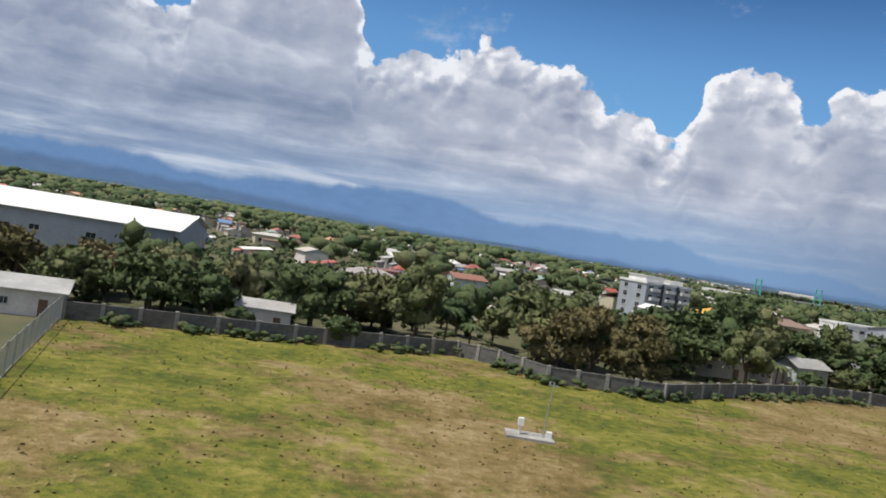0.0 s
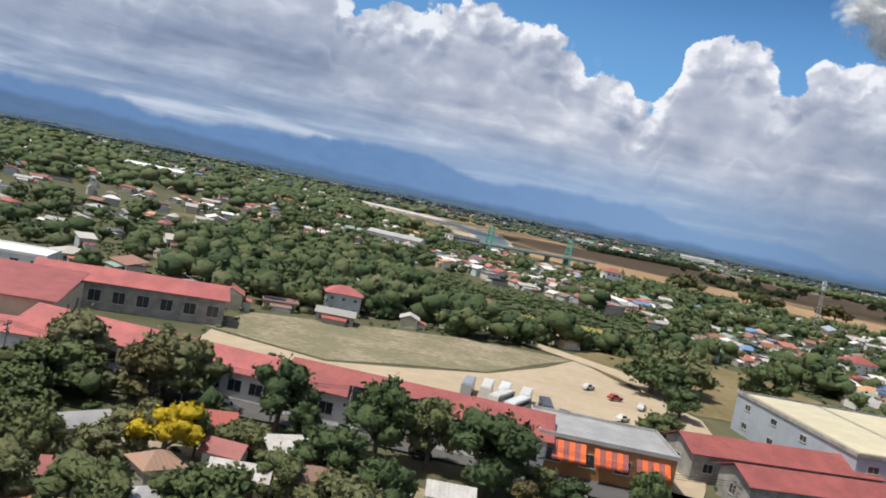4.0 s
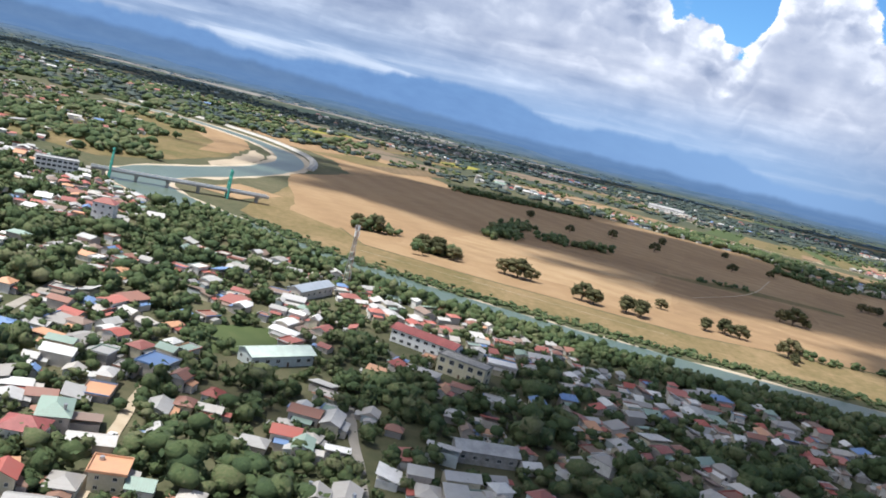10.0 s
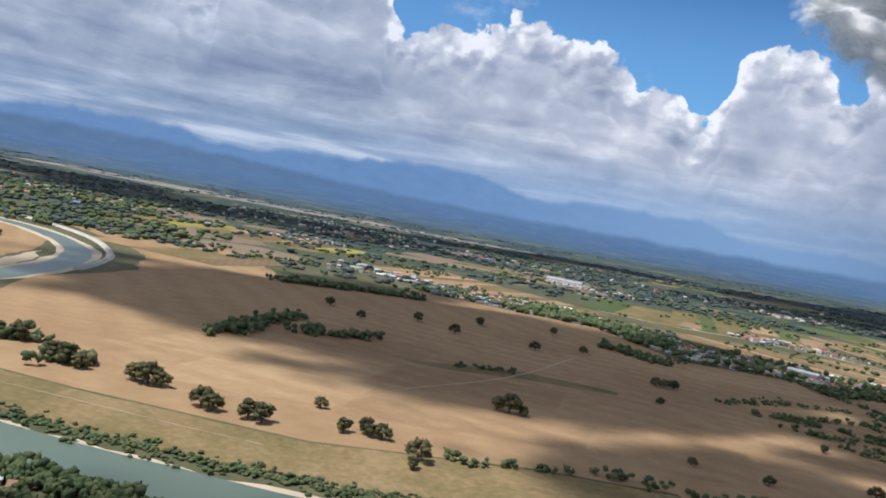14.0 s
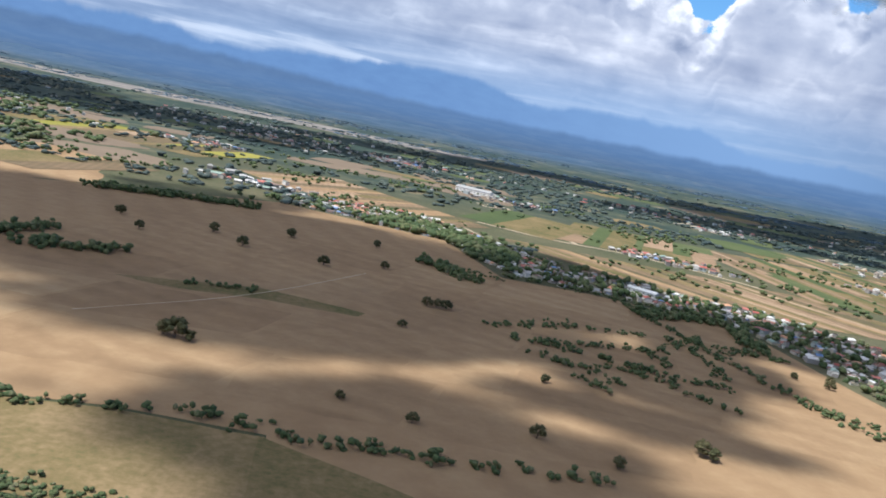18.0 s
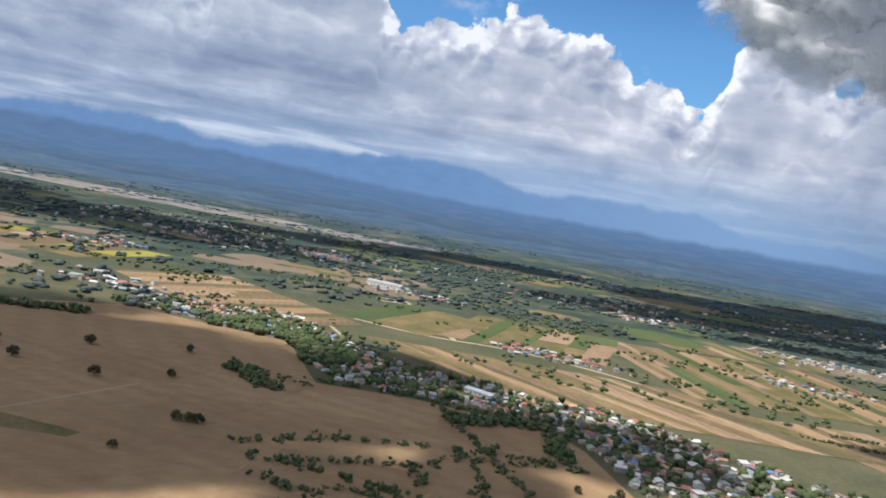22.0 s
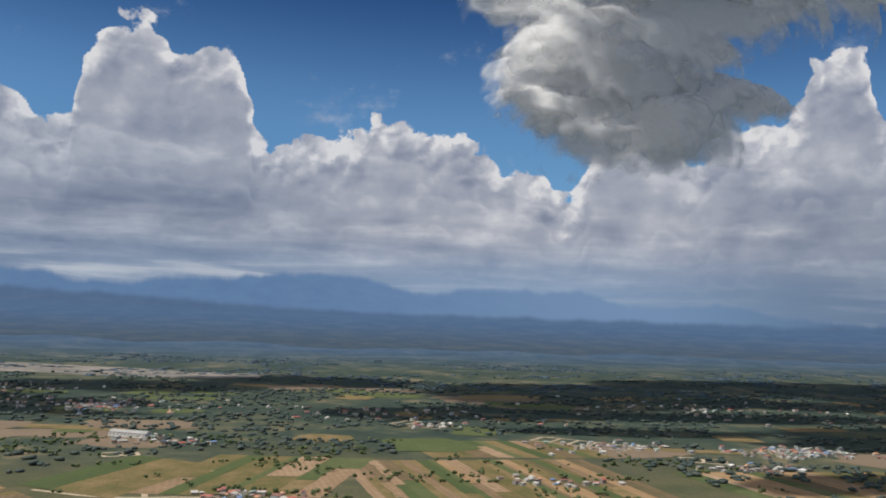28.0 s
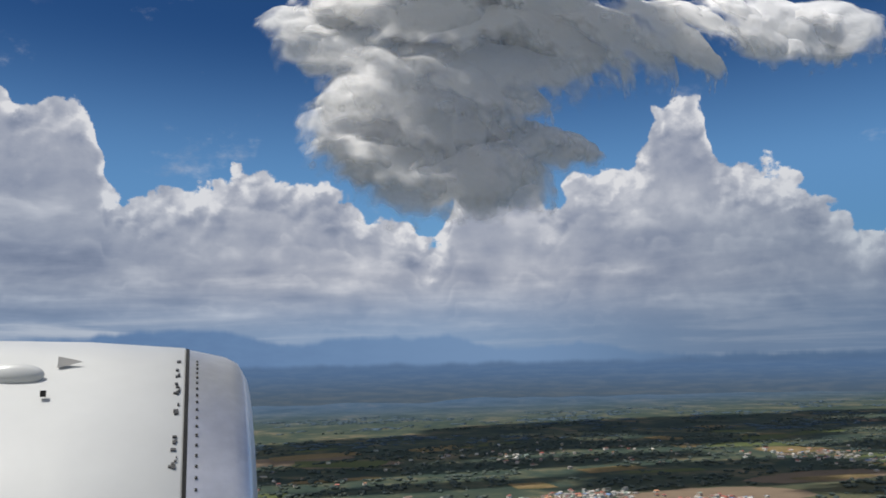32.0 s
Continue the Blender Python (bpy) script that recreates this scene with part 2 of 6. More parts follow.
    close = g.step(g.math("SUBTRACT", g.math("MULTIPLY_ADD", jag2, 1.0, g.math("SUBTRACT", near, 0.5)), el), -0.25, 0.25)
    col = g.mix(g.math("MULTIPLY", close, 0.8), col, g.mix(folds, (0.075, 0.13, 0.24), (0.13, 0.20, 0.31)))
    # the plain beyond the hills, veiled by distance
    plain = g.noise(g.vec(g.math("MULTIPLY", az, 0.25), g.math("MULTIPLY", el, 2.2), 9.0), 2.0, 7.0, 0.6)
    veil = g.mix(g.step(el, 0.3, -2.4), (0.105, 0.185, 0.33), (0.088, 0.128, 0.175))
    veil = g.mix(g.step(plain, 0.40, 0.66, 0.0, 0.55), veil, g.mix(g.step(el, 0.3, -2.4), (0.135, 0.22, 0.36), (0.15, 0.175, 0.195)))
    col = g.mix(g.step(el, 0.45, -0.35), col, veil)
    bg = g.node("ShaderNodeBackground")
    g.put(bg.inputs[0], col)
    bg.inputs[1].default_value = 1.0
    out = g.node("ShaderNodeOutputWorld")
    g.tree.links.new(bg.outputs[0], out.inputs[0])


build_world()
sun_data = bpy.data.lights.new("sun", "SUN")
sun_data.energy, sun_data.angle, sun_data.color = 4.6, radians(0.53), (1.0, 0.94, 0.84)
sun = new("sun", sun_data)
sun.matrix_world = look(SUN * 100, (0, 0, 0))


# ---- materials ----
def material(name, build):
    m = bpy.data.materials.new(name)
    m.use_nodes = True
    g = Graph(m.node_tree)
    out = g.node("ShaderNodeOutputMaterial")
    bsdf = g.node("ShaderNodeBsdfPrincipled")
    build(g, bsdf)
    g.tree.links.new(bsdf.outputs[0], out.inputs[0])
    return m


def where(g, kind="Object"):
    if kind == "Position":
        return g.node("ShaderNodeNewGeometry").outputs["Position"]
    return g.node("ShaderNodeTexCoord").outputs[kind]


def each(g):
    return g.node("ShaderNodeObjectInfo").outputs["Random"]


def island(g):
    return g.node("ShaderNodeNewGeometry").outputs["Random Per Island"]


def ground_mat(name, stops, scale, small, rows=0.0, angle=0.0, tint=0.12, rough=0.95, bump=0.3):
    """Soil or grass: patches of two sizes, sown rows where wanted, each field a shade of its own."""
    def build(g, b):
        p = where(g, "Position")
        big, fine = g.noise(p, scale, 5.0, 0.6), g.noise(p, small, 5.0, 0.65)
        f = g.math("MULTIPLY_ADD", fine, 0.55, g.math("MULTIPLY", big, 0.6))
        f = g.math("ADD", f, g.math("MULTIPLY_ADD", each(g), tint * 2, -tint - 0.07))
        if rows:
            s = g.node("ShaderNodeSeparateXYZ")
            g.put(s.inputs[0], p)
            w = g.math("ADD", g.math("MULTIPLY", s.outputs[0], math.cos(angle) * rows), g.math("MULTIPLY", s.outputs[1], math.sin(angle) * rows))
            f = g.math("ADD", f, g.math("MULTIPLY", g.math("SINE", g.math("MULTIPLY_ADD", big, 2.0, w)), 0.05))
        g.put(b.inputs["Base Color"], g.ramp(f, stops))
        b.inputs["Roughness"].default_value = rough
        b.inputs["Specular IOR Level"].default_value = 0.15
        g.put(b.inputs["Normal"], g.bump(fine, bump, 0.3))
    return material(name, build)


def plain_mat(name, colour, rough=0.7, metal=0.0, vary=0.25, scale=1.5, bump=0.15):
    """Paint, render, concrete or sheet metal with stains and fine relief."""
    def build(g, b):
        p = where(g, "Object")
        f = g.math("ADD", g.math("MULTIPLY", g.noise(p, scale, 6.0, 0.65), 0.7), g.math("MULTIPLY", g.noise(p, scale * 9, 3.0, 0.6), 0.3))
        dark = tuple(c * (1 - vary) for c in colour)
        lite = tuple(min(1.0, c * (1 + vary * 0.6)) for c in colour)
        g.put(b.inputs["Base Color"], g.mix(g.step(f, 0.3, 0.7), dark, lite))
        b.inputs["Roughness"].default_value = rough
        b.inputs["Metallic"].default_value = metal
        g.put(b.inputs["Normal"], g.bump(f, bump, 0.05))
    return material(name, build)


def palette_mat(name, colours, rough, source, ribs=0.0, vary=0.3):
    """Roofs and walls of many houses: one paint each, weathered."""
    def build(g, b):
        p = where(g, "Object" if source == "object" else "Position")
        r = each(g) if source == "object" else island(g)
        n = len(colours)
        base = g.ramp(r, [(i / n, c) for i, c in enumerate(colours)], True)
        f = g.math("ADD", g.math("MULTIPLY", g.noise(p, 0.9, 6.0, 0.65), 0.65), g.math("MULTIPLY", g.noise(p, 7.0, 3.0, 0.6), 0.35))
        g.put(b.inputs["Base Color"], g.mix(g.step(f, 0.34, 0.66, 0.0, vary + 0.35), base, g.mix(0.5, base, (0.20, 0.16, 0.13)), "MIX"))
        b.inputs["Roughness"].default_value = rough
        h = f
        if ribs:
            s = g.node("ShaderNodeSeparateXYZ")
            g.put(s.inputs[0], p)
            h = g.math("ADD", f, g.math("MULTIPLY", g.math("SINE", g.math("MULTIPLY", s.outputs[0], ribs)), 0.5))
        g.put(b.inputs["Normal"], g.bump(h, 0.25, 0.05))
    return material(name, build)


def leaf_mat(name, stops, source, rough=0.75):
    def build(g, b):
        p = where(g, "Position")
        r = g.math("MULTIPLY", each(g), 0.45) if source == "object" else g.math("MULTIPLY", island(g), 0.45)
        f = g.math("ADD", r, g.math("ADD", g.math("MULTIPLY", g.noise(p, 0.045, 3.0, 0.5), 0.5), g.math("MULTIPLY_ADD", g.noise(p, 2.2, 4.0, 0.7), 0.9, -0.2)))
        g.put(b.inputs["Base Color"], g.ramp(g.math("MULTIPLY_ADD", f, 1.2, -0.32), stops))
        b.inputs["Roughness"].default_value = rough
        b.inputs["Specular IOR Level"].default_value = 0.2
        g.put(b.inputs["Normal"], g.bump(g.noise(p, 2.0, 6.0, 0.72), 0.85, 0.6))
    return material(name, build)


GREENS = [(0.0, (0.040, 0.062, 0.030)), (0.3, (0.070, 0.104, 0.042)), (0.6, (0.112, 0.142, 0.054)), (0.8, (0.165, 0.174, 0.076)), (1.0, (0.23, 0.205, 0.115))]
M = {}
M["leaf"] = leaf_mat("leaves", GREENS, "object")
M["woods"] = leaf_mat("woodland leaves", [(x, (r * 0.80, g * 0.84, b * 0.86)) for x, (r, g, b) in GREENS], "island")
# cooler, flatter greens imitate haze over the far plain
M["far_woods"] = leaf_mat("distant haze-tinted leaves", [(0.0, (0.040, 0.062, 0.064)), (0.5, (0.064, 0.088, 0.082)), (1.0, (0.110, 0.126, 0.098))], "island")
# blue-grey leaves: the haze before the hills is painted into them
M["hill_woods"] = leaf_mat("woodland leaves with painted haze", [(0.0, (0.058, 0.096, 0.134)), (0.5, (0.074, 0.114, 0.150)), (1.0, (0.092, 0.130, 0.160))], "island")
M["dry_leaf"] = leaf_mat("dry leaves", [(0.0, (0.085, 0.08, 0.035)), (0.5, (0.16, 0.14, 0.06)), (1.0, (0.25, 0.20, 0.105))], "object")
M["olive_leaf"] = leaf_mat("olive leaves", [(0.0, (0.035, 0.045, 0.022)), (0.5, (0.080, 0.082, 0.036)), (1.0, (0.15, 0.125, 0.06))], "object")
M["blossom"] = leaf_mat("yellow blossom", [(0.0, (0.18, 0.14, 0.01)), (0.5, (0.55, 0.40, 0.02)), (1.0, (0.75, 0.60, 0.06))], "object")
M["bark"] = plain_mat("bark", (0.13, 0.095, 0.065), 0.9, 0, 0.4, 3.0, 0.6)
M["scrub"] = ground_mat("scrub ground", [(0.0, (0.034, 0.046, 0.026)), (0.4, (0.070, 0.078, 0.040)), (0.65, (0.13, 0.115, 0.066)), (1.0, (0.27, 0.21, 0.13))], 0.012, 0.22)


def meadow_build(g, b):
    """Dry grass with greener drifts, yellow seed heads and bare brown patches."""
    p = where(g, "Position")
    big, mid, fine = g.noise(p, 0.045, 4.0, 0.55), g.noise(p, 0.22, 6.0, 0.65), g.noise(p, 1.6, 5.0, 0.7)
    f = g.math("ADD", g.math("MULTIPLY", mid, 0.62), g.math("MULTIPLY", fine, 0.48))
    dry = g.ramp(f, [(0.34, (0.070, 0.058, 0.020)), (0.48, (0.140, 0.104, 0.036)), (0.56, (0.195, 0.142, 0.060)), (0.68, (0.29, 0.225, 0.115))])
    lush = g.ramp(f, [(0.34, (0.034, 0.050, 0.010)), (0.48, (0.078, 0.094, 0.016)), (0.57, (0.142, 0.142, 0.024)), (0.68, (0.235, 0.205, 0.055))])
    k = g.math("ADD", g.math("MULTIPLY", big, 0.75), g.math("MULTIPLY", g.noise(p, 0.5, 3.0, 0.6), 0.25))
    g.put(b.inputs["Base Color"], g.mix(g.step(k, 0.54, 0.46), dry, lush))
    b.inputs["Roughness"].default_value = 0.95
    b.inputs["Specular IOR Level"].default_value = 0.15
    g.put(b.inputs["Normal"], g.bump(fine, 0.9, 0.3))


M["meadow"] = material("dry meadow", meadow_build)


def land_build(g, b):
    """Scrub near the town, woods with clearings over the plain, wooded hills in painted haze beyond."""
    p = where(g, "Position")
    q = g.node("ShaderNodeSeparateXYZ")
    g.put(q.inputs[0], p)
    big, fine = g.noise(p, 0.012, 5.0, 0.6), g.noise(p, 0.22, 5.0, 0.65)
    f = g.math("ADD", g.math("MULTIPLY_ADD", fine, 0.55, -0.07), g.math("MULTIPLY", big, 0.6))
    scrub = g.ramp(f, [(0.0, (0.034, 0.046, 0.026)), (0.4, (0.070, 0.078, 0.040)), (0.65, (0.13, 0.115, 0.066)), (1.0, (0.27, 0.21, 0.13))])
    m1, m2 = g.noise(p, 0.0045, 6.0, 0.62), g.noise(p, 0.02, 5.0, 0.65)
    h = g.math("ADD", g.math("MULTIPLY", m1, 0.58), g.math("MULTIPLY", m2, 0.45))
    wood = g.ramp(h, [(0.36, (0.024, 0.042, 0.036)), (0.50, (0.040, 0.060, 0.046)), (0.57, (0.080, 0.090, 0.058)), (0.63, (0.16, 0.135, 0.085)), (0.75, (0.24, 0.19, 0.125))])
    # the hills' blue is distance haze put into the base colour
    hazed_hill = g.ramp(h, [(0.36, (0.040, 0.076, 0.132)), (0.50, (0.050, 0.090, 0.148)), (0.60, (0.064, 0.102, 0.156)), (0.72, (0.095, 0.122, 0.155))])
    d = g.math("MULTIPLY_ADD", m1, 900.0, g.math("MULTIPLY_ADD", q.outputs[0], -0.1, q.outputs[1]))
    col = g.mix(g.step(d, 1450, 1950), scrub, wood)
    g.put(b.inputs["Base Color"], g.mix(g.step(d, 3200, 5200), col, hazed_hill))
    b.inputs["Roughness"].default_value = 0.95
    b.inputs["Specular IOR Level"].default_value = 0.15
    g.put(b.inputs["Normal"], g.bump(fine, 0.3, 0.3))


M["land"] = material("scrub plain and haze-tinted hills", land_build)
M["straw_tuft"] = ground_mat("straw tufts", [(0.0, (0.12, 0.12, 0.03)), (0.5, (0.22, 0.18, 0.07)), (1.0, (0.33, 0.27, 0.13))], 0.06, 0.8)
M["tan"] = ground_mat("dry stubble field", [(0.0, (0.185, 0.118, 0.064)), (0.45, (0.285, 0.186, 0.100)), (0.7, (0.345, 0.236, 0.130)), (1.0, (0.42, 0.31, 0.185))], 0.010, 0.10, 0.22, 0.5, 0.06)
M["plot"] = ground_mat("ploughed tan plot", [(0.0, (0.165, 0.102, 0.056)), (0.45, (0.270, 0.176, 0.095)), (0.7, (0.345, 0.236, 0.130)), (1.0, (0.43, 0.32, 0.19))], 0.010, 0.10, 0.3, 1.2, 0.13)
M["olive"] = ground_mat("rough pasture", [(0.0, (0.055, 0.066, 0.024)), (0.36, (0.112, 0.104, 0.040)), (0.52, (0.185, 0.138, 0.064)), (0.66, (0.255, 0.182, 0.095)), (1.0, (0.33, 0.25, 0.14))], 0.03, 0.3, tint=0.09, bump=0.6)
M["green"] = ground_mat("green rice field", [(0.0, (0.046, 0.070, 0.028)), (0.5, (0.080, 0.104, 0.040)), (1.0, (0.16, 0.155, 0.075))], 0.012, 0.12, 0.9, 0.9, 0.2)
M["straw"] = ground_mat("harvested field strips", [(0.0, (0.085, 0.085, 0.042)), (0.35, (0.155, 0.112, 0.064)), (0.7, (0.265, 0.178, 0.108)), (1.0, (0.38, 0.275, 0.18))], 0.008, 0.09, 0.8, 0.2, 0.4)
M["yellow"] = ground_mat("flowering yellow field", [(0.0, (0.11, 0.12, 0.03)), (0.5, (0.25, 0.23, 0.045)), (1.0, (0.36, 0.32, 0.08))], 0.05, 0.4)
M["brownfield"] = ground_mat("mown brown lot", [(0.0, (0.075, 0.085, 0.032)), (0.42, (0.135, 0.115, 0.052)), (0.6, (0.20, 0.155, 0.080)), (1.0, (0.33, 0.26, 0.16))], 0.07, 0.6)
M["rubble"] = ground_mat("weedy rubble", [(0.0, (0.10, 0.11, 0.05)), (0.42, (0.20, 0.18, 0.11)), (0.58, (0.34, 0.28, 0.20)), (1.0, (0.52, 0.45, 0.35))], 0.09, 0.9, bump=0.8)
M["dirt"] = ground_mat("packed pale dirt", [(0.0, (0.23, 0.19, 0.13)), (0.5, (0.40, 0.32, 0.22)), (1.0, (0.55, 0.46, 0.34))], 0.06, 0.5)
M["road"] = ground_mat("worn concrete road", [(0.0, (0.20, 0.18, 0.155)), (0.5, (0.30, 0.27, 0.23)), (1.0, (0.42, 0.38, 0.33))], 0.05, 0.7)
M["asphalt"] = ground_mat("grey asphalt", [(0.0, (0.06, 0.058, 0.055)), (0.5, (0.11, 0.105, 0.10)), (1.0, (0.17, 0.16, 0.15))], 0.05, 0.7)
M["sand"] = ground_mat("river sand", [(0.0, (0.30, 0.24, 0.17)), (0.5, (0.44, 0.36, 0.26)), (1.0, (0.58, 0.50, 0.39))], 0.03, 0.3)
M["gravel"] = ground_mat("dry river gravel", [(0.0, (0.06, 0.075, 0.07)), (0.42, (0.12, 0.12, 0.11)), (0.55, (0.24, 0.215, 0.19)), (1.0, (0.34, 0.30, 0.27))], 0.004, 0.03)
M["bare_hill"] = ground_mat("bare hillside", [(0.0, (0.11, 0.092, 0.062)), (0.5, (0.185, 0.140, 0.098)), (1.0, (0.26, 0.20, 0.14))], 0.006, 0.03)


def water_build(g, b):
    p = where(g, "Position")
    f = g.noise(p, 0.02, 4.0, 0.5)
    g.put(b.inputs["Base Color"], g.mix(f, (0.075, 0.110, 0.080), (0.130, 0.165, 0.125)))
    b.inputs["Roughness"].default_value = 0.34
    b.inputs["Specular IOR Level"].default_value = 0.32
    g.put(b.inputs["Normal"], g.bump(g.noise(p, 1.4, 4.0, 0.6), 0.25, 0.15))


M["water"] = material("river water", water_build)
ROOFS = [(0.366, 0.091, 0.067), (0.415, 0.403, 0.378), (0.268, 0.122, 0.085), (0.634, 0.622, 0.586), (0.232, 0.159, 0.122), (0.439, 0.146, 0.110), (0.464, 0.427, 0.378), (0.317, 0.299, 0.275), (0.45, 0.44, 0.42),
         (0.732, 0.708, 0.671), (0.354, 0.342, 0.323), (0.146, 0.244, 0.439), (0.256, 0.342, 0.281), (0.30, 0.10, 0.08), (0.512, 0.488, 0.451), (0.561, 0.293, 0.159)]
WALLS = [(0.586, 0.537, 0.464), (0.403, 0.366, 0.329), (0.708, 0.671, 0.610), (0.50, 0.44, 0.38), (0.317, 0.299, 0.275), (0.537, 0.488, 0.354), (0.488, 0.549, 0.537), (0.750, 0.732, 0.683)]
RUST = [(0.30, 0.13, 0.075), (0.42, 0.40, 0.37), (0.22, 0.115, 0.075), (0.34, 0.19, 0.12), (0.52, 0.50, 0.46), (0.26, 0.07, 0.06)]
M["rusty_roof"] = palette_mat("rusty patched sheet roofing", RUST, 0.7, "object", 18.0, 0.6)
M["house_roof"] = palette_mat("painted sheet roofing", ROOFS, 0.55, "object", 14.0, 0.12)
M["house_wall"] = palette_mat("rendered block wall", WALLS, 0.85, "object")
M["far_roof"] = palette_mat("village roofing", ROOFS, 0.6, "island", 0.0, 0.12)
M["far_wall"] = palette_mat("village walls", WALLS, 0.85, "island")
M["glass"] = plain_mat("dark window glass", (0.035, 0.042, 0.05), 0.12, 0, 0.2, 2.0, 0.02)
M["frame"] = plain_mat("painted window frame", (0.5, 0.48, 0.44), 0.6)
M["door"] = plain_mat("brown door", (0.14, 0.085, 0.05), 0.6)
M["concrete"] = plain_mat("weathered concrete", (0.30, 0.285, 0.26), 0.9, 0, 0.45, 0.8, 0.4)
M["block"] = plain_mat("stained grey block wall", (0.135, 0.13, 0.12), 0.95, 0, 0.55, 0.5, 0.5)
M["dike"] = plain_mat("pale dike concrete", (0.46, 0.43, 0.38), 0.9, 0, 0.3, 0.4, 0.3)
M["white"] = plain_mat("white paint", (0.74, 0.73, 0.70), 0.6, 0, 0.15, 0.6)
M["cream"] = plain_mat("cream sheet roofing", (0.56, 0.50, 0.34), 0.6, 0, 0.15, 0.3)
M["grey_roof"] = plain_mat("bare metal sheet", (0.42, 0.41, 0.39), 0.5, 0.2, 0.3, 0.4)
M["red"] = plain_mat("faded red sheet roofing", (0.30, 0.085, 0.075), 0.6, 0, 0.3, 0.4)
M["rose"] = plain_mat("pink red sheet roofing", (0.40, 0.115, 0.105), 0.6, 0, 0.3, 0.3)
M["orange"] = plain_mat("orange awning", (0.72, 0.13, 0.025), 0.6, 0, 0.2, 0.8)
M["ochre"] = plain_mat("orange brown wall", (0.36, 0.17, 0.065), 0.8, 0, 0.25, 0.6)
M["gold"] = plain_mat("golden yellow roof", (0.58, 0.33, 0.06), 0.6, 0, 0.2, 0.5)
M["blue"] = plain_mat("blue sheet roofing", (0.075, 0.16, 0.40), 0.5, 0, 0.3, 0.5)
M["teal"] = plain_mat("pale green sheet roofing", (0.26, 0.42, 0.33), 0.5, 0, 0.25, 0.4)
M["sage"] = plain_mat("dull grey-green sheet roofing", (0.20, 0.255, 0.225), 0.6, 0, 0.25, 0.4)
M["mint"] = plain_mat("white green roof", (0.62, 0.70, 0.60), 0.5, 0, 0.15, 0.4)
M["lilac"] = plain_mat("lilac grey cladding", (0.33, 0.36, 0.40), 0.7, 0, 0.15, 0.4)
M["girder"] = plain_mat("green painted steel", (0.07, 0.35, 0.27), 0.5, 0, 0.2, 1.0)
M["steel"] = plain_mat("galvanised steel", (0.42, 0.43, 0.44), 0.45, 0.6, 0.25, 1.0)
M["black"] = plain_mat("black rubber", (0.02, 0.02, 0.02), 0.8)
M["dark"] = plain_mat("dark signboard", (0.03, 0.032, 0.036), 0.5)
M["vehicle"] = palette_mat("vehicle paint", [(0.68, 0.68, 0.66), (0.55, 0.55, 0.54), (0.06, 0.06, 0.065), (0.30, 0.31, 0.33), (0.62, 0.60, 0.55), (0.32, 0.04, 0.035)], 0.3, "object", 0.0, 0.05)


# ---- building blocks ----
rng = np.random.default_rng(7)


def mesh(name, verts, faces, mats, index=None, smooth=False):
    me = bpy.data.meshes.new(name)
    me.from_pydata([tuple(map(float, v)) for v in verts] if not isinstance(verts, np.ndarray) else verts.tolist(), [], faces if isinstance(faces, list) else faces.tolist())
    for m in mats if isinstance(mats, (list, tuple)) else [mats]:
        me.materials.append(m)
    if index is not None:
        me.polygons.foreach_set("material_index", np.asarray(index, dtype=np.int32))
    if smooth:
        me.polygons.foreach_set("use_smooth", np.ones(len(me.polygons), dtype=bool))
    me.update()
    return me


def part(name, me, parent, label="", at=None):
    ob = new(name, me)
    ob.parent = parent
    if at is not None:
        ob.matrix_basis = at
    if label:
        tagged(ob, label)
    return ob


def thing(name, label, category, at=(0, 0, 0), turn=0.0, group="", kind="", data=None):
    ob = new(name, data)
    ob.matrix_basis = pose(*at, 0, 0, turn)
    return tagged(ob, label, category, group, kind)


class Shape:
    """Gathers boxes, prisms and sheets of one mesh."""

    def __init__(self):
        self.v, self.f, self.i = [], [], []

    def add(self, v, f, i=0):
        n = len(self.v)
        self.v += [tuple(q) for q in v]
        self.f += [[k + n for k in q] for q in f]
        self.i += [i] * len(f)
        return self

    def box(self, x0, y0, z0, x1, y1, z1, i=0):
        v = [(x0, y0, z0), (x1, y0, z0), (x1, y1, z0), (x0, y1, z0), (x0, y0, z1), (x1, y0, z1), (x1, y1, z1), (x0, y1, z1)]
        return self.add(v, [(0, 3, 2, 1), (4, 5, 6, 7), (0, 1, 5, 4), (1, 2, 6, 5), (2, 3, 7, 6), (3, 0, 4, 7)], i)

    def rod(self, a, b, ra, rb, n=6, i=0):
        a, b = Vector(a), Vector(b)
        q = (b - a).to_track_quat("Z", "Y").to_matrix()
        v = []
        for p, r in ((a, ra), (b, rb)):
            v += [p + q @ Vector((r * math.cos(k * math.tau / n), r * math.sin(k * math.tau / n), 0)) for k in range(n)]
        f = [(k, (k + 1) % n, n + (k + 1) % n, n + k) for k in range(n)] + [tuple(range(n))[::-1], tuple(range(n, 2 * n))]
        return self.add(v, f, i)

    def mesh(self, name, mats, smooth=False):
        return mesh(name, self.v, self.f, mats, self.i, smooth)


